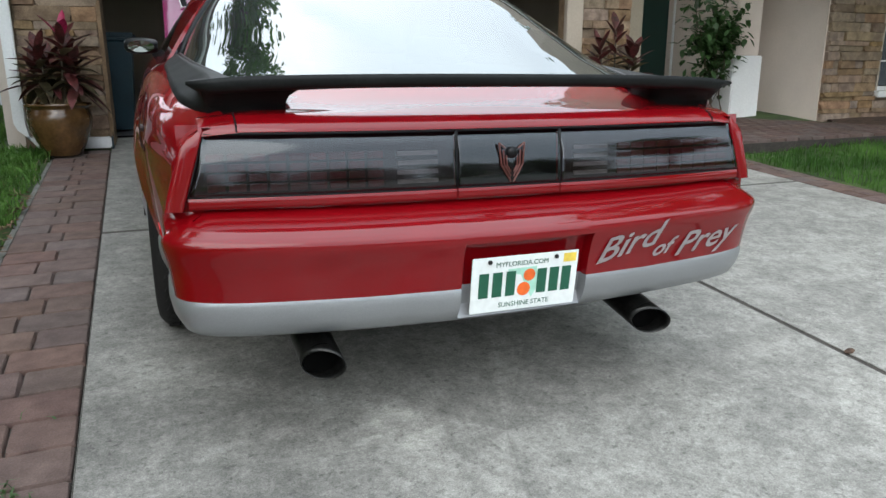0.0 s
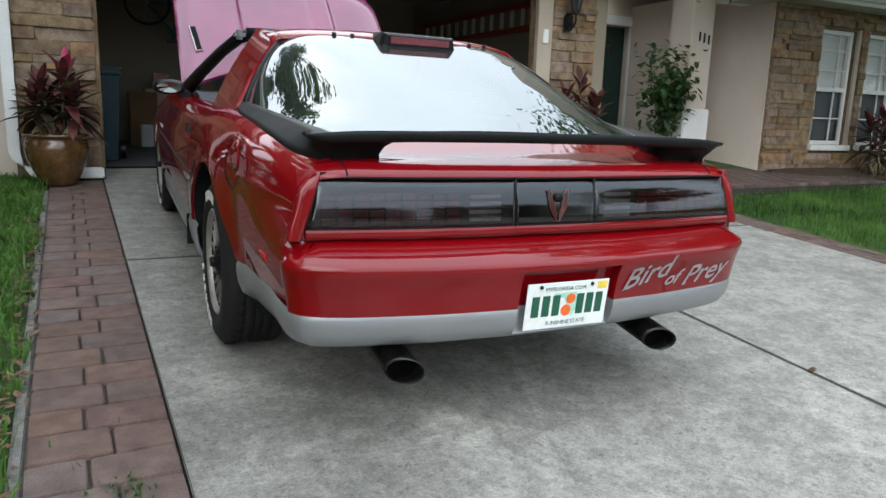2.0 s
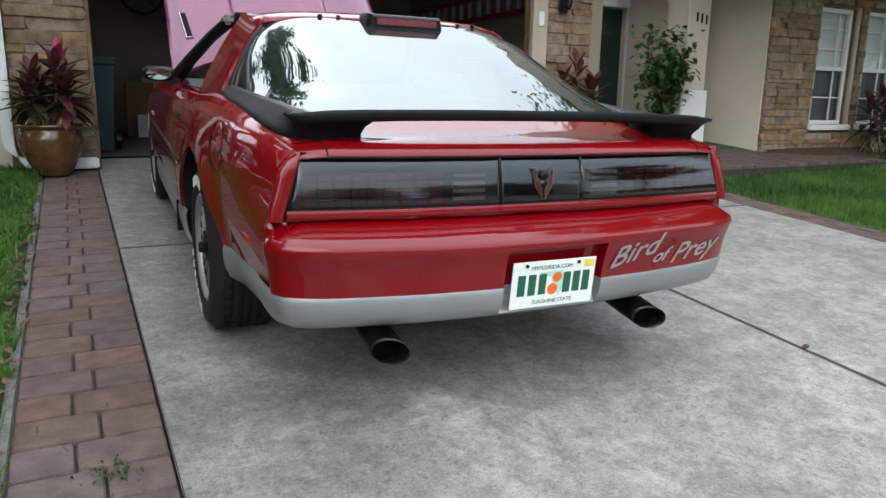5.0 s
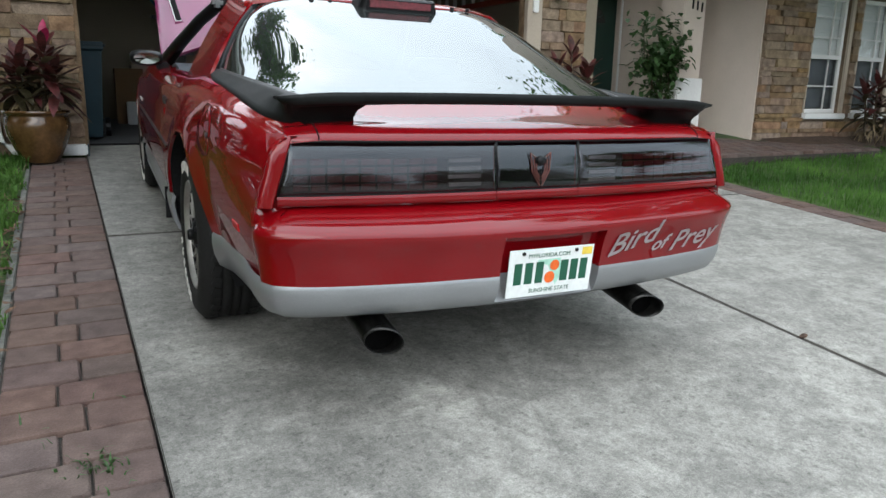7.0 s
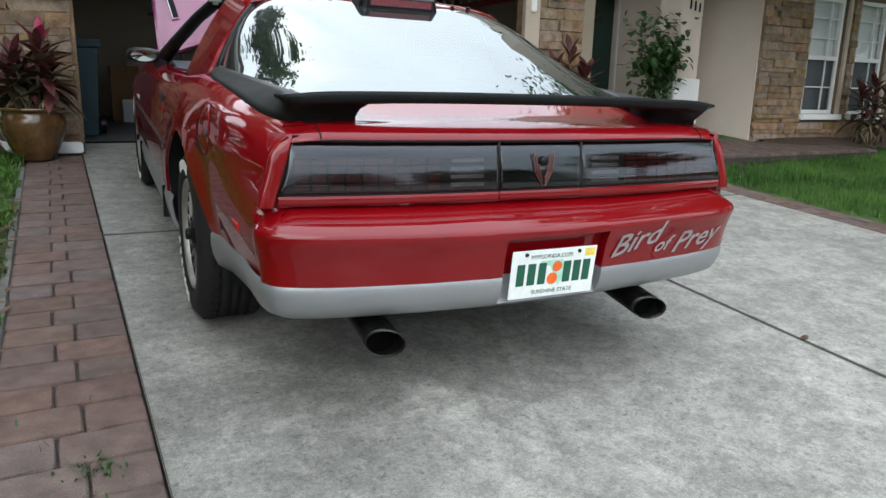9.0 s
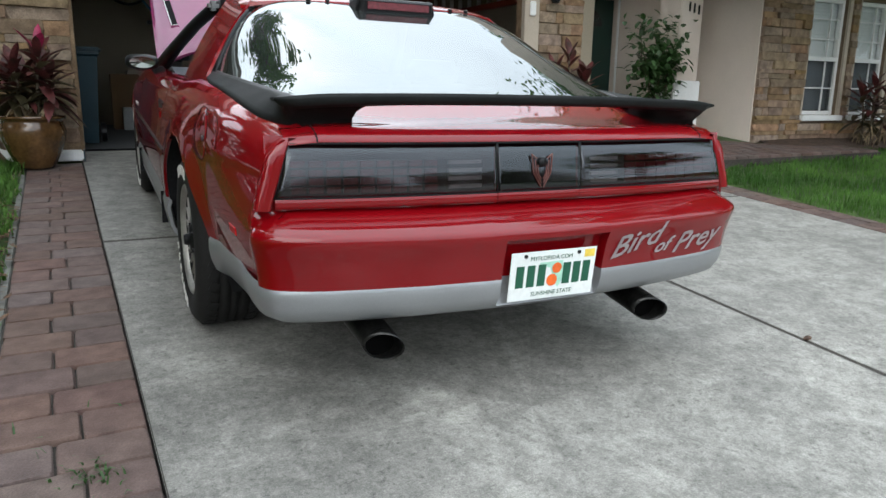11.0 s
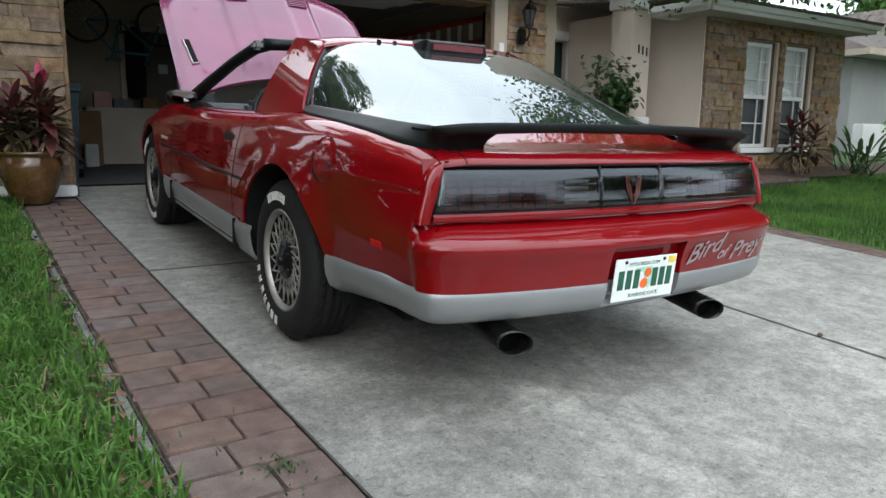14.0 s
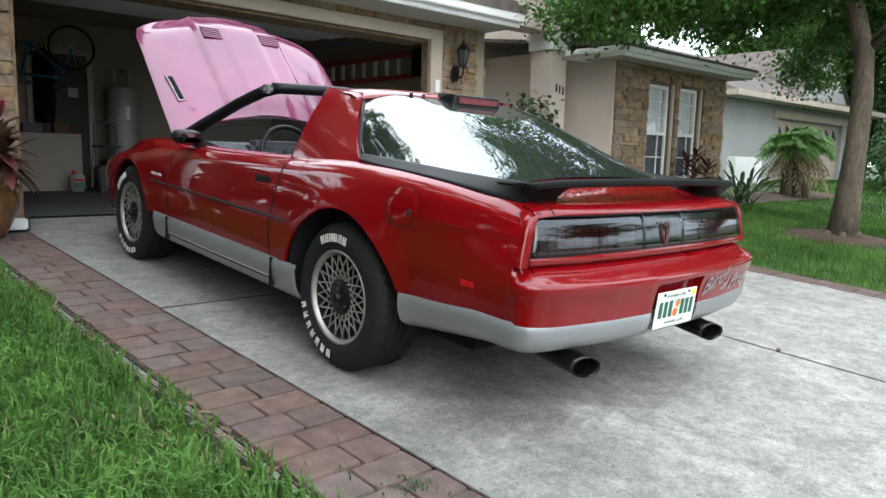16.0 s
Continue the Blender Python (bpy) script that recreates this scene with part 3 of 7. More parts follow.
structure("porch_beam", boxes((5.30, 5.57, 5.02, 5.36, 2.762, 3.60), (5.572, 6.028, 5.02, 5.36, 2.762, 2.90)), STUCCO, "beige stucco beam over the porch column", "beam")
column = thing("porch_column", pose(5.50, 5.19, 0.4), "square beige stucco porch column with a white base", "column", kind="structure")
part("shaft", boxes((-0.175, 0.175, -0.19, 0.19, 0.74, 2.12), bevel=0.01), STUCCO, column)
part("base", boxes((-0.21, 0.21, -0.22, 0.22, 0.0, 0.738), bevel=0.012), WHITE, column, "white column base")
part("capital", boxes((-0.205, 0.205, -0.22, 0.22, 2.122, 2.26), (-0.23, 0.23, -0.245, 0.245, 2.262, 2.358), bevel=0.012), WHITE, column, "white moulded capital")
for i in range(3):
    part("sign_bar", boxes((-0.055 + 0.075 * i, -0.035 + 0.075 * i, -0.202, -0.191, 1.555 - 0.015 * i, 1.665 - 0.015 * i)), BLACKTRIM, column, "small dark upright sign bar")
structure("entry_beam", boxes((3.98, 6.02, 5.0, 5.38, 2.76, 4.4)), STUCCO, "beige stucco beam over the entry", "wall")
structure("entry_porch_floor", boxes((3.98, 6.02, 5.3, 7.0, 0.2, 0.42)), PAVER, "brown paved porch floor", "floor")

# window wing
WY = 4.38
WIN = [(6.90, 7.57), (7.80, 8.45)]
SILL, HEAD = 0.74, 2.17
wing = structure("wall_wing_front", frame_wall(6.11, 9.28, WY + 0.05, WY + 0.3, 0.2, 2.62, [(a, b, SILL, HEAD) for a, b in WIN]), MORTAR, "projecting front wall faced with tan ledge stone", "wall")
structure("wall_wing_side", boxes((6.03, 6.108, WY + 0.046, 9, 0.2, 2.62)), STUCCO, "smooth beige stucco return wall", "wall")
structure("wall_wing_right", boxes((9.10, 9.28, WY + 0.31, 11, 0.2, 2.62)), STUCCO, "beige stucco far side wall", "wall")
structure("wall_wing_back", boxes((6.12, 9.09, 6.6, 6.7, 0.2, 2.62)), UNLITROOM, "wall behind the windows, coloured dark for an unlit room", "wall")
wing_roof = eave("wing_roof", 5.60, 9.42, 4.02, 2.40, 3.6, 0.42, "brown shingled roof of the window wing with white gutter", 0.12)
part("side_fascia", boxes((5.58, 5.62, 4.045, 4.93, 2.40, 2.52), (5.51, 5.577, 4.0, 4.93, 2.445, 2.525), bevel=0.01), WHITE, wing_roof)
part("side_soffit", boxes((5.622, 6.028, 4.775, 4.93, 2.405, 2.43)), WHITE, wing_roof)


def window(i, x0, x1):
    w = thing("window_%d" % i, pose((x0 + x1) / 2, WY + 0.09, SILL), "white single-hung window with closed blinds", "window", "front windows", "structure")
    h, r = HEAD - SILL, (x1 - x0) / 2
    part("window_frame", boxes((-r + 0.002, -r + 0.05, 0, 0.06, 0, h), (r - 0.05, r - 0.002, 0, 0.06, 0, h), (-r + 0.052, r - 0.052, 0, 0.06, 0, 0.05), (-r + 0.052, r - 0.052, 0, 0.06, h - 0.05, h), (-r + 0.052, r - 0.052, -0.01, 0.06, h * 0.47, h * 0.47 + 0.05), bevel=0.004), WHITE, w, "white window frame")
    part("muntin", boxes((-r + 0.055, r - 0.055, 0.012, 0.03, h * 0.65, h * 0.65 + 0.016), (-r + 0.055, r - 0.055, 0.012, 0.03, h * 0.82, h * 0.82 + 0.016), (-r + 0.055, r - 0.055, 0.012, 0.03, h * 0.23, h * 0.23 + 0.016), (r * 0.30, r * 0.30 + 0.016, 0.010, 0.032, h * 0.47 + 0.052, h - 0.052), (r * 0.30, r * 0.30 + 0.016, 0.010, 0.032, 0.052, h * 0.47 - 0.004)), WHITE, w)
    for z0, z1 in ((0.055, h * 0.47 - 0.004), (h * 0.47 + 0.055, h - 0.055)):
        part("pane", sheet(-r + 0.051, r - 0.051, 0.034, z0 - 0.004, z1 + 0.004), CLEAR, w, face=(0, -1, 0)).visible_shadow = False
    bm = bmesh.new()
    for k in range(34):
        z = 0.08 + k * (h - 0.14) / 33
        c = bmesh.ops.create_cube(bm, size=1)["verts"]
        bmesh.ops.transform(bm, matrix=pose(0, 0.075, z, 74) @ Matrix.Diagonal((2 * r - 0.06, 0.04, 0.003, 1)), verts=c)
    part("blind", bm, BLIND, w, "white slatted blind")
    part("insect_screen", sheet(-r + 0.052, r - 0.052, 0.026, 0.052, h * 0.47), SCREEN, w, "grey insect screen", face=(0, -1, 0))
    part("window_sill", boxes((-r - 0.05, r + 0.05, -0.13, -0.002, -0.07, -0.002), bevel=0.008), WHITE, w, "white sill")
    part("reveal", boxes((-r - 0.03, -r - 0.002, -0.07, 0.06, 0, h + 0.02), (r + 0.002, r + 0.06, -0.07, 0.06, 0, h + 0.02)), TRIMTAN, w, "tan painted reveal")


for i, (a, b) in enumerate(WIN):
    window(i + 1, a, b)

structure("house_far_wall", boxes((-2.95, -2.05, 12, 12.2, 0.2, 3.2)), STUCCO, "beige stucco wall further back", "wall")

# paved walk to the entry and planting beds
def walk_z(x, y):
    return 0.335 + 0.05 * (y - 3.45) + 0.012 * min(x - 4, 2)


bm = boxes((3.93, 7.1, 3.45, 5.29, 0.0, 1.0))
for v in bm.verts:
    v.co.z = 0.1 if v.co.z < 0.5 else walk_z(v.co.x, v.co.y) - 0.012
structure("walkway", bm, JOINT, "brown paved walk to the front entry", "pavement")
bm = bmesh.new()
loft(bm, [[(x, y, ground_z(x, y) + 0.02 + 0.03 * math.sin(x * 3) * math.sin(y * 5)) for x in frange(6.12, 13.5, 24)] for y in frange(3.74, 4.44, 7)])
structure("planting_bed", bm, MULCH, "dark mulch bed along the house", "ground", True)

# neighbouring houses, built plainly
far = thing("neighbour_house", pose(18.4, 7.0, 0.26), "grey stucco neighbouring house with a garage", "house")
for x0, x1, z0, z1 in ((-3.9, -0.6, -0.3, 2.35), (4.3, 6.5, -0.3, 2.35), (-0.6, 4.3, 1.98, 2.35)):
    part("wall", boxes((x0, x1, 0, 0.25, z0, z1)), STUCCOGREY, far)
part("side_wall", boxes((-3.9, -3.65, 0.26, 9, -0.3, 2.35)), STUCCOGREY, far)
part("band", boxes((-1.05, 6.5, -0.06, -0.004, 2.0, 2.2)), TRIMTAN, far)
gdoor = part("garage_door", boxes((-0.6, 4.3, 0.15, 0.19, -0.2, 1.98)), TRIMTAN, far, "cream panelled garage door")
for k in range(4):
    part("door_panel", boxes((-0.6, 4.3, 0.12, 0.148, -0.2 + k * 0.545, 0.335 + k * 0.545), bevel=0.01), TRIMTAN, gdoor)
for k in range(8):
    bm = bmesh.new()
    cx = -0.25 + k * 0.6
    pts = [(cx - 0.22, 0.11, 1.52)] + [(cx + 0.22 - 0.44 * t, 0.11, 1.52 + 0.32 * math.sin(t * math.pi / 2) ** 0.8) for t in frange(0, 1, 7)]
    bm.faces.new([bm.verts.new(p) for p in pts])
    part("fan_pane", bm, UNLITROOM, gdoor, "dark fan-shaped pane")
bm = bmesh.new()
loft(bm, [[(-4.3, -0.5, 2.35), (6.9, -0.5, 2.35)], [(-4.3, -0.5, 2.5), (6.9, -0.5, 2.5)], [(-2.4, 4.3, 4.4), (5, 4.3, 4.4)], [(-4.3, 9.2, 2.4), (6.9, 9.2, 2.4)]])
loft(bm, [[(-4.3, -0.5, 2.5), (-2.4, 4.3, 4.4)], [(-4.3, 9.2, 2.4), (-2.4, 4.3, 4.4)]])
part("roof", bm, SHINGLE, far)
part("fascia", boxes((-4.35, 6.95, -0.56, -0.51, 2.36, 2.50)), TRIMTAN, far)
part("soffit", boxes((-4.3, 6.9, -0.505, -0.004, 2.36, 2.385), (-4.3, -3.92, 0, 9.1, 2.36, 2.385)), SOFFIT, far)
part("side_fascia", boxes((-4.36, -4.31, -0.5, 9.2, 2.36, 2.49)), TRIMTAN, far)
bm = bmesh.new()
loft(bm, [[(0.2, -0.2, 2.5), (2.3, -0.2, 4.3)], [(0.2, 4, 2.5), (2.3, 4, 4.3)]])
loft(bm, [[(4.4, -0.2, 2.5), (2.3, -0.2, 4.3)], [(4.4, 4, 2.5), (2.3, 4, 4.3)]])
part("gable_roof", bm, SHINGLE, far)
bm = bmesh.new()
bm.faces.new([bm.verts.new(p) for p in ((0.3, -0.1, 2.5), (4.3, -0.1, 2.5), (2.3, -0.1, 4.2))])
part("gable", bm, STUCCOGREY, far)
tagged(part("garden_wall", boxes((13.0, 14.4, 5.9, 6.1, 0.3, 1.15), bevel=0.02), WHITE), "low white rendered garden wall", "wall", kind="structure")

fence = thing("fence", pose(-6.2, 12.4, 0.38), "pale vinyl privacy fence", "fence", kind="structure")
part("rail", boxes((-3.2, 3.24, 0, 0.05, 0.72, 0.8), (-3.2, 3.24, 0, 0.05, 0.05, 0.13), bevel=0.004), VINYL, fence)
for k in range(36):
    part("slat", boxes((-3.2 + k * 0.18, -3.03 + k * 0.18, 0.012, 0.038, 0.131, 0.719)), VINYL, fence)

side = thing("side_neighbour_house", pose(-15.5, 0.5, -0.1), "beige stucco house on the next lot", "house")
part("wall", boxes((-4.5, 4.5, -8, 7, 0, 3.0)), STUCCO, side)
bm = bmesh.new()
loft(bm, [[(5.1, -8.6, 2.95), (5.1, 7.6, 2.95)], [(0, -4, 5.4), (0, 3, 5.4)], [(-5.1, -8.6, 2.95), (-5.1, 7.6, 2.95)]])
for q in (((5.1, -8.6, 2.95), (0, -4, 5.4), (-5.1, -8.6, 2.95)), ((5.1, 7.6, 2.95), (0, 3, 5.4), (-5.1, 7.6, 2.95))):
    bm.faces.new([bm.verts.new(v) for v in q])
part("roof", bm, SHINGLE, side)
for y in (-5, -1, 3.5):
    part("window", boxes((4.502, 4.55, y - 0.6, y + 0.6, 0.9, 2.2), bevel=0.01), UNLITROOM, side, "dark window")

# across the street
for hx, hw, mat in ((-14, 12, STUCCO), (4, 11, STUCCOGREY), (21, 12, STUCCO)):
    h = thing("street_house", pose(hx, -34, -0.56), "plain single-storey house across the street", "house", "houses across the street")
    part("wall", boxes((-hw / 2, hw / 2, -8, 0, 0, 2.9)), mat, h)
    bm = bmesh.new()
    loft(bm, [[(-hw / 2 - 0.5, 0.6, 2.85), (hw / 2 + 0.5, 0.6, 2.85)], [(-hw / 2 + 3, -4, 5), (hw / 2 - 3, -4, 5)], [(-hw / 2 - 0.5, -8.6, 2.85), (hw / 2 + 0.5, -8.6, 2.85)]])
    bm.faces.new([bm.verts.new(p) for p in ((-hw / 2 - 0.5, 0.6, 2.85), (-hw / 2 + 3, -4, 5), (-hw / 2 - 0.5, -8.6, 2.85))])
    bm.faces.new([bm.verts.new(p) for p in ((hw / 2 + 0.5, 0.6, 2.85), (hw / 2 - 3, -4, 5), (hw / 2 + 0.5, -8.6, 2.85))])
    part("roof", bm, SHINGLE, h)
    part("garage_door", boxes((-hw / 2 + 0.8, -hw / 2 + 5.4, 0.002, 0.05, 0.0, 2.1)), WHITE, h)

# ---- the car: x across, y forwards from its tail, z up from the driveway ----
car = thing("car", SLOPE @ pose(0, 0, -0.003, 0, 0.4, 0), "red eighties sports coupe with silver lower body, hood open, parked", "car")
BODY = [  # y, half width, half width at the belt, height of the belt
    (0.10, 0.874, 0.732, 0.844), (0.14, 0.880, 0.739, 0.851), (0.30, 0.891, 0.777, 0.880), (0.60, 0.905, 0.802, 0.910), (1.10, 0.920, 0.810, 0.926), (1.55, 0.920, 0.820, 0.905),
    (2.00, 0.918, 0.828, 0.885), (2.60, 0.916, 0.826, 0.868), (3.00, 0.914, 0.815, 0.868), (3.40, 0.910, 0.795, 0.866), (3.70, 0.900, 0.765, 0.845),
    (4.10, 0.870, 0.700, 0.775), (4.45, 0.800, 0.620, 0.690), (4.70, 0.680, 0.500, 0.620)]
ARCHES = ((1.088, 0.335, 0.390), (3.66, 0.32, 0.380))


LOWER = [(-0.026, 0.466), (-0.0205, 0.459), (-0.020, 0.435), (-0.026, 0.405), (-0.042, 0.374), (-0.078, 0.354), (-0.14, 0.348)]  # out, height


def profile(y):
    w, wb, zb = interp(BODY, y)
    k = (zb - 0.5) / 0.40
    pts = [(w - 0.055, 0.23), (w - 0.03, 0.30), (w - 0.012, 0.40), (w - 0.002, 0.50)]
    pts += [(w - d, 0.5 + (z - 0.5) * k) for d, z in ((0, 0.575), (0.002, 0.60), (0.008, 0.66), (0.015, 0.72), (0.027, 0.78))]
    tuck = smooth01(0.92, 0.62, y)
    pts = [(x - tuck * interp(((0.23, 0.078), (0.40, 0.066), (0.50, 0.055), (0.60, 0.040), (0.66, 0.029), (0.72, 0.018), (0.78, 0.008)), z)[0], z) for x, z in pts]
    lean = smooth01(0.50, 0.10, y)
    pts = [(x - lean * 0.038 * smooth01(0.60, 0.79, z), z) for x, z in pts]
    pts += [(wb + 0.056, zb - 0.056), (wb + 0.033, zb - 0.027), (wb + 0.006, zb - 0.011), (wb - 0.024, zb - 0.003), (wb - 0.06, zb + 0.002)]
    return pts


def side_x(y, z):
    pts = profile(y)
    x = pts[-1][0]
    for (xa, za), (xb, zb) in zip(pts, pts[1:]):
        if za <= z <= zb:
            x = xa + (xb - xa) * (z - za) / max(zb - za, 1e-6)
            break
    else:
        x = pts[0][0] if z < pts[0][1] else x
    for ay, az, r in ARCHES:
        d = math.hypot(y - ay, z - az)
        x += 0.006 * math.exp(-(((d - r - 0.012) / 0.05) ** 2)) * smooth01(0.2, 0.4, z)
    return x


def arch_z(y):
    for ay, az, r in ARCHES:
        if abs(y - ay) < r:
            return az + math.sqrt(r * r - (y - ay) ** 2)
    return 0.0


def clipped(y, low, n=44):
    """The side profile above a height, as n even points (x, z)."""
    pts = profile(y)
    low = max(low, pts[0][1])
    run = [(side_x(y, low), low)] + [(side_x(y, z) if z < 0.8 else x, z) for x, z in pts if z > low + 0.002]
    d = [0.0]
    for a, b in zip(run, run[1:]):
        d.append(d[-1] + math.hypot(b[0] - a[0], b[1] - a[1]))
    out = []
    for t in frange(0, d[-1], n):
        i = min(max(k for k in range(len(d)) if d[k] <= t + 1e-9), len(d) - 2)
        f = (t - d[i]) / max(d[i + 1] - d[i], 1e-9)
        out.append((run[i][0] + (run[i + 1][0] - run[i][0]) * f, run[i][1] + (run[i + 1][1] - run[i][1]) * f))
    for _ in range(4):  # pressed sheet has no hard creases
        out[1:-1] = [((a[0] + 2 * b[0] + c[0]) / 4, (a[1] + 2 * b[1] + c[1]) / 4) for a, b, c in zip(out, out[1:], out[2:])]
    ridge = 0.0055 * smooth01(0.66, 0.50, y)  # the crease that runs back from the fuel door
    return [(x + ridge * math.exp(-(((z - 0.762) / 0.013) ** 2)), z) for x, z in out]


def stations(y0, y1, step=0.03):
    ys = set(frange(y0, y1, max(int((y1 - y0) / step), 2) + 1))
    for ay, az, r in ARCHES:
        for k in range(25):
            y = ay + r * math.cos(math.pi * k / 24)
            if y0 < y < y1:
                ys.add(y)
        for e in (ay - r - 0.001, ay + r + 0.001):
            if y0 < e < y1:
                ys.add(e)
    return sorted(ys)


def gap_shift(y, z):
    """The door's rear gap leans back at the top."""
    return (0.035 - 0.16 * max(0, z - 0.58)) * math.exp(-(((y - 1.617) / 0.2) ** 2))


def side_panel(name, s, y0, y1, low, label=""):
    bm = bmesh.new()
    rows = []
    for y in stations(y0, y1):
        lo = max(low(y), arch_z(y))
        rows.append([(s * x, y + gap_shift(y, z), z) for x, z in clipped(y, lo)])
    loft(bm, rows)
    return solid(part(name, bm, RED, car, label, True), 0.012, 0)


for s in (-1, 1):
    side_panel("quarter_panel", s, 0.139, 1.609, lambda y: 0.454 - 0.050 * max(y - 0.262, 0) if y < 0.77 else 0.40)
    side_panel("door", s, 1.625, 2.93, lambda y: 0.40)
    side_panel("front_fender", s, 2.94, 4.70, lambda y: 0.40 if y < 3.3 else 0.26)
    for y0 in (1.612, 2.925):
        bm = bmesh.new()
        loft(bm, [[(s * (x + 0.0062), y + gap_shift(y, z), z) for x, z in clipped(y, 0.41)] for y in (y0 - 0.001, y0 + 0.011)])
        part("door_gap", bm, BLACKMAT, car, "dark door gap")
    # silver lower cladding
    bm = bmesh.new()
    rows = []
    for y in frange(0.702, 0.262, 14):
        t = (0.702 - y) / 0.44
        base = (side_x(y, 0.45) + 0.026) * (1 - t) + 0.858 * t
        rows.append([(s * (base + o), y, (0.437 - (0.462 - z) * 1.25) * (1 - t) + z * t) for o, z in LOWER])
    loft(bm, rows)
    solid(part("rear_cladding", bm, SILVER, car, "silver painted lower cladding", True), 0.008, 0)
    bm = bmesh.new()
    rows = []
    for y in frange(1.415, 3.17, 26):
        rows.append([(s * (side_x(y, z) + 0.010 - (0.02 if k == 0 else 0) + (-0.010 if k == 6 else 0) + 0.006 * math.sin(math.pi * k / 6)), y, z) for k, z in enumerate(frange(0.245, 0.412, 7))])
    loft(bm, rows)
    solid(part("rocker_panel", bm, SILVER, car, "silver painted lower cladding", True), 0.014, 0)
    part("cladding_gap", boxes((s * 0.929, s * 0.90, 2.926, 2.931, 0.27, 0.412)), BLACKMAT, car)
    part("cladding_gap", boxes((s * 0.931, s * 0.90, 1.612, 1.622, 0.27, 0.412)), BLACKMAT, car)
    # the door's own piece of cladding ends in a pressed seam
    bm = bmesh.new()
    tube(bm, [(s * (side_x(y, 0.302) + 0.0235), y, 0.302) for y in frange(1.622, 2.926, 14)], 0.0035, 6)
    part("cladding_seam", bm, BLACKMAT, car, "dark seam")
    bm = bmesh.new()
    tube(bm, [(s * (side_x(y, 0.308) + 0.0235), y, 0.3095) for y in frange(1.622, 2.926, 14)], 0.0032, 6)
    part("cladding_lip", bm, SILVER, car, "silver pressed lip")
    # wheel wells
    for ay, az, r in ARCHES:
        bm = bmesh.new()
        loft(bm, [[(s * x, ay + (r + 0.004) * math.cos(a), az + (r + 0.004) * math.sin(a)) for x in (0.50, 0.70, side_x(ay + r * math.cos(a), az + r * math.sin(a)) - 0.006)] for a in frange(-0.25, math.pi + 0.25, 30)])
        bm.faces.new([bm.verts.new((s * 0.5, ay + (r + 0.004) * math.cos(a), az + (r + 0.004) * math.sin(a))) for a in frange(-0.05, math.pi + 0.02, 26)])
        solid(part("wheel_well", bm, BLACKMAT, car, "", True), 0.006, 0)
    # rub strip along the door
    bm = bmesh.new()
    for y0, y1 in ((1.50, 1.611), (1.625, 2.925), (2.942, 3.22)):
        loft(bm, [[(s * (side_x(y, 0.606) + dx), y, z) for dx, z in ((-0.004, 0.602), (0.010, 0.604), (0.011, 0.615), (-0.004, 0.618))] for y in frange(y0, y1, 12)])
    part("rub_strip", bm, BLACKTRIM, car, "thin black rub strip", True)
    # plain bars where the fender carries script
    for k in range(2):
        part("fender_script", boxes((s * (side_x(3.2, 0.655) + 0.004), s * (side_x(3.2, 0.655) + 0.010), 3.05 + 0.09 * k, 3.12 + 0.09 * k, 0.648, 0.664)), DECAL, car, "pale script bar")
    # small side marker lamp
    bm = bmesh.new()
    loft(bm, [[(s * (side_x(y, z) + 0.006), y, z) for z in (0.549, 0.560, 0.571)] for y in (0.30, 0.33, 0.365)])
    solid(part("side_marker", bm, REDLAMP, car, "red side marker lamp"), 0.004, 0)
    # door handle: recess plate, flap and lock
    h = part("door_handle", boxes((s * (side_x(1.76, 0.76) - 0.006), s * (side_x(1.76, 0.76) + 0.006), 1.685, 1.845, 0.752, 0.797), bevel=0.006), BLACKTRIM, car, "black flap door handle")
    part("recess", boxes((s * (side_x(1.76, 0.74) - 0.006), s * (side_x(1.76, 0.74) + 0.0115), 1.705, 1.835, 0.712, 0.7515), bevel=0.004), RED, h, "red pressed recess below the flap")
    bm = bmesh.new()
    rod(bm, (s * (side_x(1.67, 0.75) - 0.004), 1.672, 0.752), (s * (side_x(1.67, 0.75) + 0.004), 1.672, 0.752), 0.012, seg=12)
    part("door_lock", bm, ALU, car, "round door lock")

# fuel door on the driver's quarter
bm = bmesh.new()
rows = []
for r, lift in ((0.0, 0.0012), (0.03, 0.0012), (0.06, 0.0012), (0.089, 0.0010), (0.092, -0.003)):
    rows.append([(-(side_x(0.697 + r * math.cos(a), 0.785 + r * 0.9 * math.sin(a)) + 0.005 + lift), 0.697 + r * math.cos(a), 0.785 + r * 0.9 * math.sin(a)) for a in frange(0, 2 * math.pi, 33)[:-1]])
loft(bm, rows, closed=True)
fuel = part("fuel_door", bm, RED, car, "round red fuel door", True)
bm = bmesh.new()
tube(bm, [(-(side_x(0.697 + 0.0935 * math.cos(a), 0.785 + 0.0825 * math.sin(a)) + 0.0055), 0.697 + 0.0935 * math.cos(a), 0.785 + 0.0825 * math.sin(a)) for a in frange(0, 2 * math.pi, 41)], 0.0013, 6)
part("fuel_door_gap", bm, BLACKMAT, fuel, "thin dark seam")
bm = bmesh.new()
rod(bm, (-(side_x(0.650, 0.775) + 0.012), 0.650, 0.775), (-side_x(0.650, 0.775), 0.650, 0.775), 0.010, seg=12)
part("fuel_lock", bm, DARKMETAL, fuel)

# rear bumper
PLAN = [(0.860, 0.262), (0.860, 0.20), (0.856, 0.145), (0.840, 0.086), (0.795, 0.038), (0.67, 0.005), (0.40, -0.022), (0.208, -0.0305), (0.2055, -0.031), (0.1625, -0.0323), (0.160, -0.0324), (0.1, -0.034), (0, -0.035)]


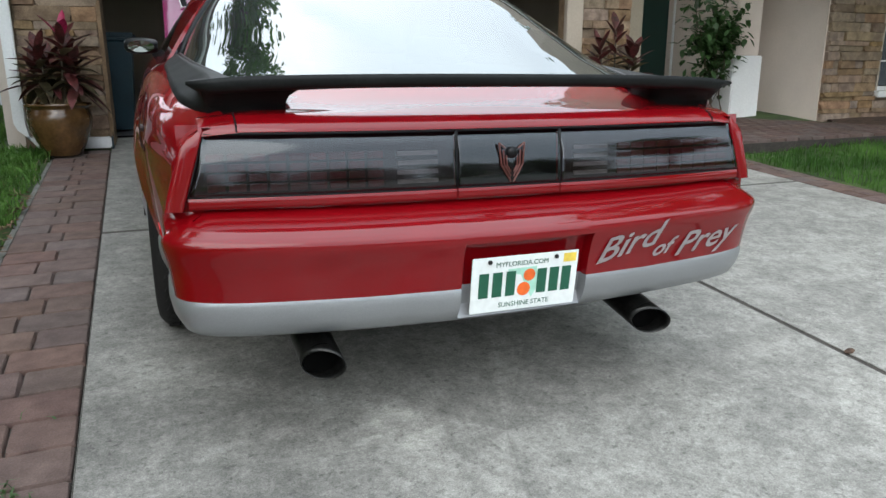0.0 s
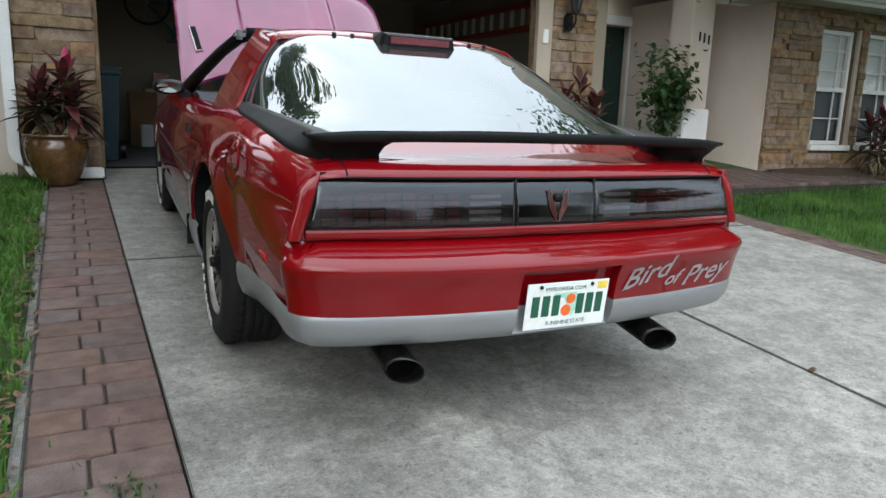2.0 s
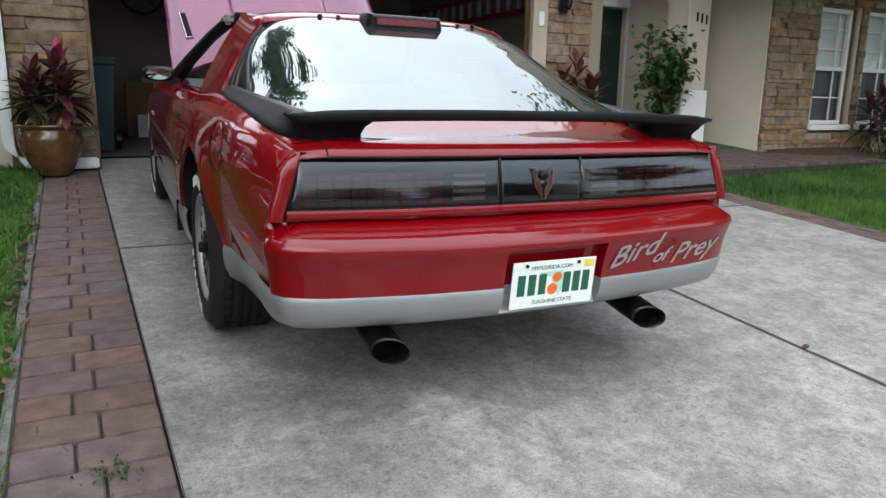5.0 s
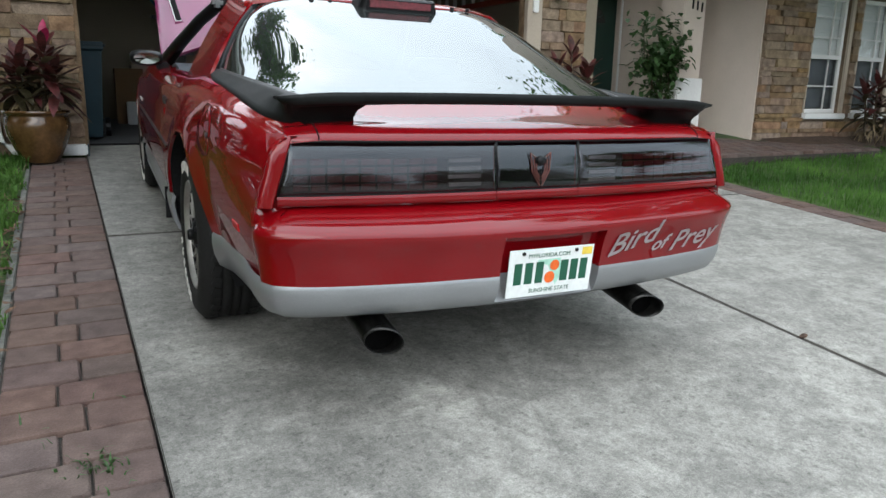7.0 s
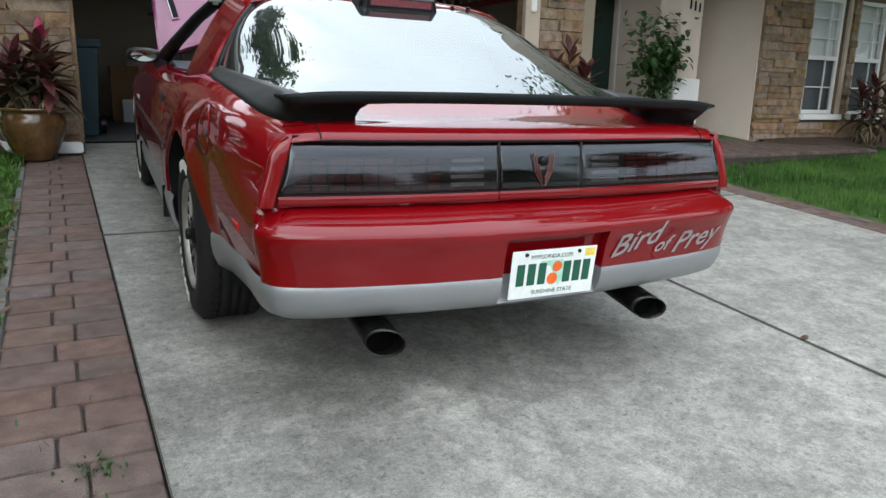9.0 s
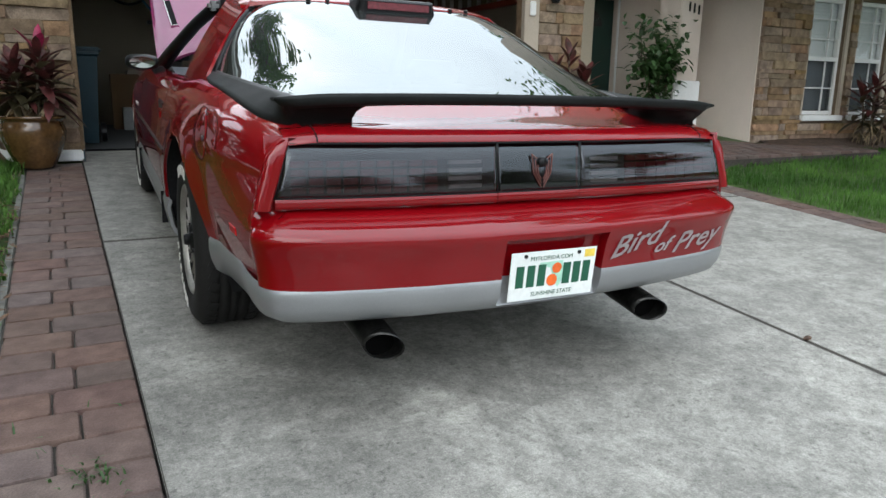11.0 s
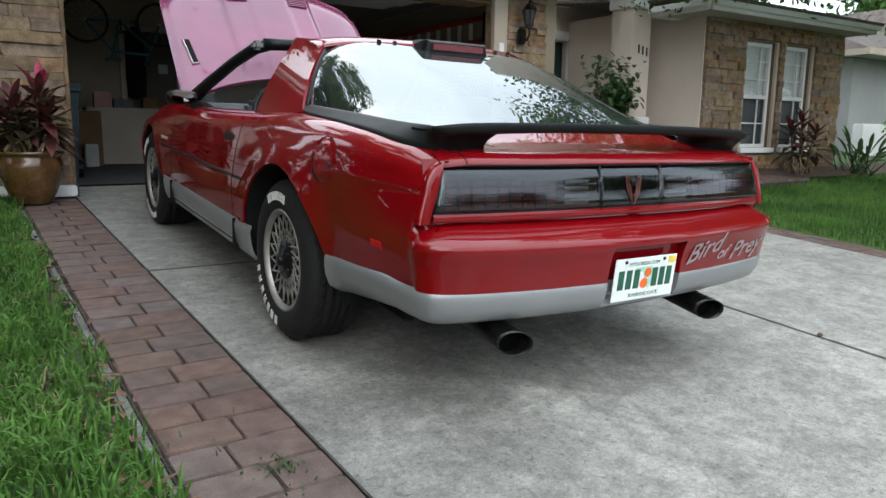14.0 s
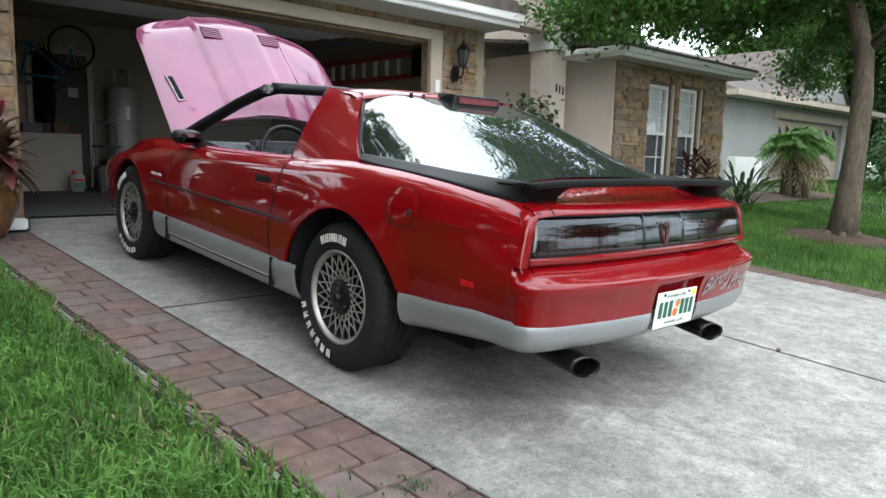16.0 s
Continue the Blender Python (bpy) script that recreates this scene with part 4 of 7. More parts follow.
def smooth_plan():
    pts, out = [Vector((x, y)) for x, y in PLAN[:7]], []
    for i in range(len(pts) - 1):
        p0, p1, p2, p3 = pts[max(i - 1, 0)], pts[i], pts[i + 1], pts[min(i + 2, len(pts) - 1)]
        for t in (0, 0.25, 0.5, 0.75):
            out.append(0.5 * ((2 * p1) + (p2 - p0) * t + (2 * p0 - 5 * p1 + 4 * p2 - p3) * t * t + (3 * p1 - p0 - 3 * p2 + p3) * t**3))
    out += [Vector(p) for p in PLAN[6:]]
    return [(-p.x, p.y) for p in out] + [(p.x, p.y) for p in out[-2::-1]]


def bumper_y(x):
    path = smooth_plan()
    for (xa, ya), (xb, yb) in zip(path, path[1:]):
        if xa <= x <= xb:
            return ya + (yb - ya) * (x - xa) / max(xb - xa, 1e-6)
    return 0.26


def sweep(name, prof, mat, dip=0.0, recess=True, label="", flush=False):
    """A band round the tail: prof rows of (outwards, height), swept along the plan curve."""
    path = smooth_plan()
    rows = []
    for i, (x, y) in enumerate(path):
        a, b = Vector(path[max(i - 1, 0)]), Vector(path[min(i + 1, len(path) - 1)])
        t = (b - a).normalized()
        nrm = Vector((t.y, -t.x))
        row = []
        for o, z in prof:
            zz = z - dip * (1 - min(abs(x) / 0.8, 1) ** 2)
            oo = o
            if recess and -0.161 < x < 0.2065 and 0.375 < zz < 0.566:
                oo = min(o, 0) - 0.032
            row.append((x + nrm.x * oo, y + nrm.y * oo, zz))
        if flush and y > 0.165:
            continue
        side_w = smooth01(0.095, 0.15, y) if flush else 0.0
        if side_w:
            # round the corner the cover runs into the flat quarter panel
            for k, p in enumerate(row):
                zz = 0.664 + (prof[-1][1] - 0.664) * k / (len(row) - 1)
                row[k] = tuple(Vector(p).lerp(Vector((math.copysign(side_x(y, zz) + 0.0025, x), y, zz)), side_w))
        rows.append(row)
    bm = bmesh.new()
    loft(bm, rows)
    return solid(part(name, bm, mat, car, label, True), 0.008, 0)


sweep("rear_bumper", [(-0.14, 0.670), (-0.10, 0.655), (-0.06, 0.637), (-0.032, 0.623), (-0.014, 0.613), (-0.005, 0.607), (-0.001, 0.601), (0.0, 0.594), (-0.001, 0.585), (-0.004, 0.572), (-0.008, 0.558), (-0.012, 0.54), (-0.016, 0.515), (-0.019, 0.485), (-0.021, 0.460)], RED, 0.012, label="red bumper cover", flush=True)
sweep("lower_bumper", LOWER, SILVER, 0.012, label="silver lower bumper")

# tail panel and lamps
def tail_y(x, z):
    return 0.062 + 0.046 * (min(abs(x), 0.85) / 0.8) ** 2.6 + 0.16 * (z - 0.66)


bm = bmesh.new()
xs = sorted({*frange(-0.80, 0.80, 41)})
loft(bm, [[(x, tail_y(x, z) + 0.024, z) for x in xs] for z in frange(0.655, 0.848, 8)])
solid(part("tail_panel", bm, RED, car, "red panel round the tail lamps", True), 0.006, 0)


def lens_unit(name, xa0, xa1, xb0, xb1, label):
    """A smoked lens between slanted ends: bottom xa0..xa1, top xb0..xb1."""
    bm = bmesh.new()
    rows = []
    across = [0, 0.006, *frange(0.02, 0.98, 17), 0.994, 1]
    for t in (0, 0.025, 0.07, 0.2, 0.4, 0.6, 0.78, 0.92, 0.98, 1):
        z = 0.692 + 0.138 * t
        x0, x1 = xa0 + (xb0 - xa0) * t, xa1 + (xb1 - xa1) * t
        e = 0.011 * min(1, min(t, 1 - t) / 0.06) ** 0.5 - 0.018 * max(0, t - 0.50) ** 1.8 / 0.287
        rows.append([(x, tail_y(x, z) - (e if 0 < i < 20 else 0.0), z) for i, x in enumerate(x0 + (x1 - x0) * f for f in across)])
    loft(bm, rows)
    ob = part(name, bm, LENS, car, label, True, face=(0, -1, 0))
    ob.visible_shadow = False
    bm = bmesh.new()
    loft(bm, [[(x, tail_y(x, z) + 0.012, z) for x in frange(xa0 + (xb0 - xa0) * (z - 0.692) / 0.138, xa1 + (xb1 - xa1) * (z - 0.692) / 0.138, 15)] for z in frange(0.690, 0.832, 5)])
    part("lamp_backing", bm, LENSBACK if "tail" in name else BLACKMAT, ob, "", True)
    bm = bmesh.new()
    for z in (0.691, 0.8315):
        tube(bm, [(x, tail_y(x, z) - 0.002, z) for x in frange(xa0 + (xb0 - xa0) * (z - 0.692) / 0.138, xa1 + (xb1 - xa1) * (z - 0.692) / 0.138, 15)], 0.0028, 6)
    for xl, xh in ((xa0, xb0), (xa1, xb1)):
        tube(bm, [(xl + (xh - xl) * t, tail_y(xl, 0.692 + 0.138 * t) - 0.002, 0.692 + 0.138 * t) for t in frange(0, 1, 5)], 0.0028, 6)
    part("lamp_rim", bm, BLACKTRIM, ob, "black lamp rim", True)
    return ob


for s in (-1, 1):
    lens = lens_unit("tail_lamp", s * 0.149, s * 0.785, s * 0.149, s * 0.742, "wide smoked tail lamp")
    for r in range(4):
        z0 = 0.702 + r * 0.0225
        for c in range(9):
            x0 = 0.335 + c * 0.046
            if x0 + 0.04 < 0.775 - 0.035 * r / 5:
                y = min(tail_y(x0, z0), tail_y(x0 + 0.04, z0))
                part("lamp_cell", boxes((s * x0, s * (x0 + 0.038), y + 0.005, y + 0.010, z0, z0 + 0.0165)), LENSRED, lens)
        y = tail_y(0.24, z0)
        part("reverse_bar", boxes((s * 0.195, s * 0.30, y + 0.004, y + 0.010, z0 + 0.004, z0 + 0.014)), LENSGREY, lens, "pale reversing lamp bar")
    bm = bmesh.new()
    loft(bm, [[(s * x, tail_y(x, z) - d, z) for x in frange(0.149, 0.785, 15)] for z, d in ((0.664, 0.0), (0.670, 0.004), (0.684, 0.005), (0.690, 0.003))])
    part("reflector_strip", bm, RED, lens, "red strip below the lens", True)
panel = lens_unit("centre_panel", -0.145, 0.145, -0.145, 0.145, "smoked centre panel")
bm = bmesh.new()
loft(bm, [[(x, tail_y(x, z) - d, z) for x in frange(-0.145, 0.145, 7)] for z, d in ((0.664, 0.0), (0.670, 0.004), (0.684, 0.005), (0.690, 0.003))])
part("reflector_strip", bm, RED, panel, "red strip below the panel", True)
for s in (-1, 1):
    bm = bmesh.new()
    rows = []
    for z in frange(0.661, 0.846, 9):
        t = min(max((z - 0.692) / 0.138, -0.25), 1.15)
        xl, xs = 0.788 - 0.043 * t, side_x(0.145, z)
        yl = tail_y(xl, z) - 0.004
        rows.append([(s * x, y, z) for x, y in ((xl, yl + 0.02), (xl, yl), (xl + 0.006, yl - 0.003), (xs - 0.004, yl + 0.001), (xs + 0.003, yl + 0.003), (xs + 0.0055, yl + 0.008), (side_x(0.141, z) + 0.0058, 0.141))])
    loft(bm, rows)
    part("corner_post", bm, RED, car, "", True)
# plain winged shape as the badge, lock in its middle
bm = bmesh.new()
for s in (-1, 1):
    for k, (w0, z0, w1, z1, r) in enumerate(((0.036, 0.800, 0.030, 0.745, 0.0022), (0.030, 0.745, 0.004, 0.703, 0.0022), (0.036, 0.800, 0.018, 0.786, 0.002), (0.024, 0.782, 0.022, 0.745, 0.002), (0.022, 0.745, 0.004, 0.716, 0.002), (0.016, 0.768, 0.014, 0.742, 0.002), (0.014, 0.742, 0.004, 0.728, 0.002))):
        rod(bm, (s * w0, tail_y(w0, z0) - 0.0155, z0), (s * w1, tail_y(w1, z1) - 0.0155, z1), r, seg=5)
part("badge", bm, EMBLEM, panel, "copper winged badge shape")
bm = bmesh.new()
lathe(bm, [(0.0, -0.022), (0.013, -0.021), (0.015, -0.014), (0.015, -0.004)], 16, "y", (0, tail_y(0, 0.775), 0.775))
part("trunk_lock", bm, BLACKTRIM, panel, "", True)

# deck lid with its rolled rear lip
bm = bmesh.new()
rows = []
for dy, z, k in ((0.010, 0.832, 0), (-0.004, 0.837, 0), (-0.002, 0.843, 0), (0.016, 0.855, 0), (0.040, 0.864, 0), (0.062, 0.868, 0), (0.080, 0.862, 1), (0.110, 0.866, 1), (0.16, 0.878, 1), (0.22, 0.894, 1), (0.27, 0.908, 1), (0.31, 0.919, 1)):
    rows.append([(x * (1 - 0.26 * smooth01(0.085, 0.22, dy)), tail_y(x, 0.84) + dy, z + (0.012 if k else 0.0) * (1 - (x / 0.8) ** 2) - (0.012 * max(0, abs(x) - 0.66) / 0.12)) for x in frange(-0.752, 0.752, 33)])
loft(bm, rows)
solid(part("deck_lid", bm, RED, car, "glossy red deck lid", True), 0.006, 0)
for s in (-1, 1):
    bm = bmesh.new()
    tube(bm, [(s * 0.671, tail_y(0.671, 0.84) + dy, z) for dy, z in ((0.008, 0.832), (-0.0065, 0.837), (-0.004, 0.8445), (0.015, 0.8575), (0.039, 0.866), (0.062, 0.870))], 0.0022, 6)
    part("deck_seam", bm, BLACKMAT, car)


# hatch glass
GLASS = [(0.20, 0.555, 0.862, 0.873), (0.30, 0.588, 0.886, 0.907), (0.40, 0.620, 0.905, 0.941), (0.50, 0.650, 0.919, 0.977), (0.60, 0.680, 0.930, 1.013), (0.80, 0.722, 0.942, 1.082), (1.00, 0.742, 0.948, 1.147), (1.18, 0.750, 0.953, 1.203), (1.30, 0.748, 0.955, 1.236), (1.43, 0.745, 0.957, 1.258)]


def glass_row(y, n=29):
    w, ze, zc = interp(GLASS, y)
    lim = w if y < 1.18 else 0.75 - 0.195 * (y - 1.18) / 0.25
    out = []
    for t in frange(-1, 1, n):
        x = lim * math.copysign(1 - (1 - abs(t)) ** 1.3, t)
        out.append((x, y, zc - (zc - ze) * (abs(x) / w) ** (2.6 + 3.2 * smooth01(0.4, 1.35, y))))
    return out


bm = bmesh.new()
loft(bm, [glass_row(y) for y in frange(0.40, 1.18, 25) + frange(1.18, 1.43, 9)[1:]])
hatch = part("hatch_glass", bm, HATCH, car, "large curved tinted hatch glass", True, face=(0, -0.3, 1))
for s in (0, -1):
    bm = bmesh.new()
    tube(bm, [glass_row(y)[s] for y in frange(0.40, 1.18, 18) + frange(1.18, 1.43, 8)[1:]], 0.009, 8)
    part("hatch_seal", bm, BLACKTRIM, car, "black rubber hatch seal", True)
for px in (-0.35, -0.27, 0.30, 0.38):
    bm = bmesh.new()
    rod(bm, (px, 1.325, 1.238), (px, 1.323, 1.251), 0.011, 0.009, seg=10)
    part("hatch_bolt", bm, BLACKTRIM, car, "black hatch hinge stud")

# rear cargo deck and cabin tub
for name, row in (("cargo_floor", (-0.74, 0.74, 0.62, 1.6, 0.60, 0.66)), ("cabin_floor", (-0.80, 0.80, 1.5, 3.0, 0.28, 0.32)), ("door_card", (-0.80, -0.76, 1.6, 3.0, 0.32, 0.82)), ("door_card", (0.76, 0.80, 1.6, 3.0, 0.32, 0.82)), ("cabin_bulkhead", (-0.74, 0.74, 1.45, 1.5, 0.32, 0.75)), ("cargo_well", (-0.7, 0.7, 0.5, 0.62, 0.6, 0.90))):
    part(name, boxes(row, bevel=0.008), INTERIOR, car, "grey cabin trim")
part("underbody", boxes((-0.66, 0.66, 0.45, 4.5, 0.24, 0.30), (-0.55, 0.55, 0.16, 0.3, 0.40, 0.46)), BLACKMAT, car)

# roof band, sail panels
bm = bmesh.new()
rows = []
for t in frange(-1, 1, 25):
    x = 0.60 * t
    z = 1.262 - 0.012 * t * t - 0.026 * abs(t) ** 7
    yr = 1.30 + 0.13 * abs(t) ** 2.5
    yf = 1.755 - 0.085 * abs(t) ** 2
    rows.append([(x, yr, z - 0.030), (x, yr + 0.003, z - 0.020), (x, yr + 0.045, z - 0.007), (x, yr + 0.12, z + 0.002), (x, yf - 0.1, z + 0.003), (x, yf, z), (x, yf + 0.01, z - 0.02)])
loft(bm, rows)
solid(part("roof_band", bm, RED, car, "red roof band behind the open roof panels", True), 0.01, 0)
for s in (-1, 1):
    bm = bmesh.new()
    rows = []
    for v in frange(0, 1, 15):
        F = Vector((0.800 - 0.200 * v ** 1.05, 1.66 + 0.01 * v, 0.894 + 0.352 * v))
        B = Vector((0.795 - 0.238 * v, 1.10 + 0.335 * v ** 0.85, 0.926 + 0.302 * v))
        row = []
        for u in frange(0, 1, 11):
            q = F.lerp(B, u)
            q.x += 0.012 * math.sin(math.pi * v)
            row.append((s * q.x, q.y, q.z))
        rows.append(row)
    loft(bm, rows)
    solid(part("sail_panel", bm, RED, car, "red sail panel beside the hatch", True), 0.012, 0)
    # black edge of the door opening on the sail panel
    bm = bmesh.new()
    tube(bm, [(s * (0.800 - 0.2 * v), 1.668 + 0.01 * v, 0.894 + 0.35 * v) for v in frange(0, 1, 8)], 0.009, 8)
    part("window_seal", bm, BLACKTRIM, car, "", True)
    # windscreen pillar
    bm = bmesh.new()
    tube(bm, [(s * 0.765, 3.12, 0.872), (s * 0.70, 2.88, 1.00), (s * 0.615, 2.62, 1.135), (s * 0.55, 2.44, 1.215), (s * 0.50, 2.385, 1.236)], [0.045, 0.036, 0.033, 0.034, 0.034], 10)
    part("windscreen_pillar", bm, BLACKTRIM, car, "black windscreen pillar", True)
    bm = boxes((s * 0.53, s * 0.585, 2.35, 2.43, 1.205, 1.255), bevel=0.015)
    part("roof_catch", bm, STEELGREY, car, "grey roof panel catch")
bm = bmesh.new()
tube(bm, [(x, 2.385 - 0.03 * (1 - (x / 0.52) ** 2), 1.238 + 0.014 * (1 - (x / 0.52) ** 2)) for x in frange(-0.52, 0.52, 11)], 0.034, 10)
part("windscreen_header", bm, BLACKTRIM, car, "black windscreen header", True)
bm = bmesh.new()
loft(bm, [[(x, y, z + 0.012 * (1 - (x / 0.14) ** 2)) for x, z in ((-0.14, 1.19), (-0.15, 1.235), (-0.07, 1.25), (0.07, 1.25), (0.15, 1.235), (0.14, 1.19))] for y in (1.74, 2.05, 2.37)], closed=True)
part("roof_bar", bm, BLACKTRIM, car, "black centre roof bar", True)
bm = bmesh.new()
loft(bm, [[(x, 3.08 - 0.70 * v + 0.10 * (1 - (x / (0.74 - 0.22 * v)) ** 2) * (1 - 0.5 * v), 0.885 + 0.345 * v) for x in frange(-(0.74 - 0.22 * v), 0.74 - 0.22 * v, 15)] for v in frange(0, 1, 7)])
part("windscreen", bm, CLEAR, car, "clear windscreen", True, face=(0, -1, -0.5)).visible_shadow = False

# high brake lamp
bm = bmesh.new()
rows = [[(-a, y, zb), (-b, y, zt), (b, y, zt), (a, y, zb)] for y, a, b, zb, zt in ((1.33, 0.185, 0.165, 1.236, 1.266), (1.24, 0.185, 0.165, 1.200, 1.266), (1.215, 0.175, 0.160, 1.192, 1.262), (1.205, 0.155, 0.150, 1.196, 1.254))]
vs = loft(bm, rows)
bm.faces.new(vs[-1])
hl = part("high_brake_lamp", bm, BLACKTRIM, car, "black housing of the high brake lamp")
part("brake_lens", boxes((-0.138, 0.138, 1.200, 1.2055, 1.221, 1.250), bevel=0.002), LENSRED, hl, "red brake lens")

# spoiler: one moulding that runs down both sides of the glass and sweeps up to a ducktail, on two feet
SWEEP = [  # way along, inner edge x y z, crest x y z, outer or lower edge x y z
    (0.00, 0.752, 1.270, 0.952, 0.764, 1.270, 0.955, 0.776, 1.268, 0.948), (0.12, 0.742, 1.000, 0.951, 0.757, 1.000, 0.955, 0.804, 0.995, 0.927),
    (0.22, 0.720, 0.790, 0.946, 0.740, 0.780, 0.949, 0.803, 0.780, 0.918), (0.32, 0.678, 0.595, 0.936, 0.718, 0.570, 0.943, 0.800, 0.580, 0.907),
    (0.40, 0.635, 0.455, 0.926, 0.712, 0.400, 0.940, 0.793, 0.430, 0.893), (0.47, 0.600, 0.380, 0.915, 0.726, 0.275, 0.942, 0.780, 0.320, 0.880),
    (0.53, 0.575, 0.350, 0.910, 0.752, 0.195, 0.945, 0.752, 0.240, 0.868), (0.57, 0.555, 0.335, 0.908, 0.770, 0.165, 0.943, 0.722, 0.205, 0.864)]
BLADE = [  # way along, front edge x y z, trailing edge x y z
    (0.60, 0.545, 0.300, 0.918, 0.720, 0.153, 0.950), (0.66, 0.520, 0.235, 0.936, 0.650, 0.142, 0.957), (0.75, 0.400, 0.212, 0.947, 0.500, 0.129, 0.962), (0.87, 0.210, 0.204, 0.952, 0.260, 0.118, 0.966), (1.00, 0.0, 0.200, 0.953, 0.0, 0.114, 0.967)]


def spoiler_half():
    rows = []
    for u in frange(0, 0.57, 30):
        i, c, o = (Vector(interp(SWEEP, u)[k:k + 3]) for k in (0, 3, 6))
        back = smooth01(0.40, 0.57, u)
        rows.append([i - Vector((0.02 * (1 - back), 0, 0.04)), i, i.lerp(c, 0.5) - Vector((0, 0, 0.012 * back)), i.lerp(c, 0.82), c, c.lerp(o, 0.06) + Vector((0.003, -0.002, -0.002)), c.lerp(o, 0.35) - Vector((0.012 * back, -0.02 * back, 0)), c.lerp(o, 0.75) - Vector((0.010 * back, -0.01 * back, 0)), o, o - Vector((0.03, -0.02 * back, 0.02))])
    for u in frange(0.595, 1.0, 22):
        row = interp(BLADE, u)
        i, c = Vector(row[:3]), Vector(row[3:])
        rows.append([i - Vector((0, -0.004, 0.010)), i, i.lerp(c, 0.5) - Vector((0, 0, 0.003)), i.lerp(c, 0.82), c, c + Vector((0, -0.004, -0.010)), c + Vector((0, 0.000, -0.026)), c + Vector((0, 0.014, -0.034)), c.lerp(i, 0.6) - Vector((0, 0, 0.028)), i - Vector((0, 0, 0.016))])
    return rows


half = spoiler_half()
sp = bmesh.new()
loft(sp, [[(-p.x, p.y, p.z) for p in row] for row in half] + half[-2::-1])
for s in (-1, 1):
    # foot between the blade and the deck, flaring into the tip
    loft(sp, [[(s * x, y, z) for x, y in ((xa, yb), (xa, ya), (xb, ya), (xb, yb))] for z, xa, xb, ya, yb in ((0.858, 0.540, 0.716, 0.215, 0.345), (0.885, 0.546, 0.724, 0.205, 0.345), (0.908, 0.540, 0.735, 0.185, 0.340), (0.930, 0.510, 0.742, 0.170, 0.330))], closed=True)
part("spoiler", sp, SPOILER, car, "black wraparound rear spoiler", True)

# exhaust tips
for s, tip in ((-1, (-0.505, 0.02, 0.275)), (1, (0.470, 0.025, 0.266))):
    bm = bmesh.new()
    a, b = Vector(tip), Vector((tip[0] - 0.012, 0.46, 0.325))
    d = (b - a).normalized()
    q = d.to_track_quat("Z", "X")
    rows = []
    for t, r in ((0.012, 0.0445), (0.0, 0.0455), (-0.002, 0.0475), (0.02, 0.048), (0.50, 0.047)):
        rows.append([a + d * t + q @ Vector((r * 0.86 * math.cos(k), r * 1.08 * math.sin(k), 0)) + Vector((0, -0.05 * math.sin(k) * (1 if t < 0.03 else 0.2) * 0.5, 0)) for k in frange(0, 2 * math.pi, 25)[:-1]])
    loft(bm, rows, closed=True)
    tip_ob = part("exhaust_tip", bm, PIPE, car, "dark steel exhaust tip", True)
    # near-black disc closing the pipe paints in the shade of its depth
    bm = bmesh.new()
    bmesh.ops.create_circle(bm, cap_ends=True, segments=24, radius=0.0442, matrix=Matrix.Translation(a + d * 0.03) @ q.to_matrix().to_4x4())
    part("pipe_bore", bm, BOREHOLE, tip_ob)

# number plate with plain bars for its characters
plate = part("number_plate", boxes((-0.1525, 0.1525, -0.004, 0.0, -0.076, 0.076), bevel=0.0015), PLATEW, car, "white number plate with green bars and an orange print", at=pose(0.017, -0.016, 0.452, 3))
for x0 in (-0.132, -0.094, -0.056, 0.034, 0.070, 0.106):
    part("plate_bar", boxes((x0, x0 + 0.027, -0.0052, -0.0042, -0.034, 0.034)), PLATEG, plate, "dark green bar")
bm = text_bm("SUNSHINE STATE", 0.019, extrude=0.0004)
bmesh.ops.transform(bm, matrix=pose(0.0, -0.0048, -0.058, 90), verts=bm.verts)
part("plate_slogan", bm, PLATEG, plate)
bm = text_bm("MYFLORIDA.COM", 0.019, extrude=0.0004)
bmesh.ops.transform(bm, matrix=pose(-0.012, -0.0048, 0.054, 90), verts=bm.verts)
part("plate_heading", bm, PLATEG, plate)
bm = bmesh.new()
bm.faces.new([bm.verts.new((x, -0.0043, z)) for x, z in ((-0.052, 0.040), (0.030, 0.042), (0.036, 0.018), (0.034, -0.022), (0.020, -0.044), (0.002, -0.012), (-0.014, 0.022), (-0.05, 0.030))])
part("plate_map", bm, PLATEL, plate, "pale green map shape")
bm = bmesh.new()
for x, z, r in ((0.010, 0.020, 0.017), (-0.004, -0.018, 0.019)):
    bmesh.ops.create_circle(bm, cap_ends=True, segments=18, radius=r, matrix=pose(x, -0.0056, z, 90))
part("plate_fruit", bm, PLATEO, plate, "two orange discs")
part("plate_sticker", boxes((0.108, 0.145, -0.0052, -0.0042, 0.046, 0.070)), STICKER, plate, "yellow sticker")
bm = bmesh.new()
for x in (-0.105, 0.085):
    bm = bmesh.new()
    rod(bm, (x, -0.0045, 0.064), (x, -0.008, 0.064), 0.006, seg=10)
    part("plate_screw", bm, DARKMETAL, plate)

def face_out(z):
    rows = [(0.460, -0.021), (0.485, -0.019), (0.515, -0.016), (0.54, -0.013), (0.56, -0.009), (0.577, -0.004), (0.588, -0.001), (0.596, 0.0)]
    return interp(rows, z)[0]


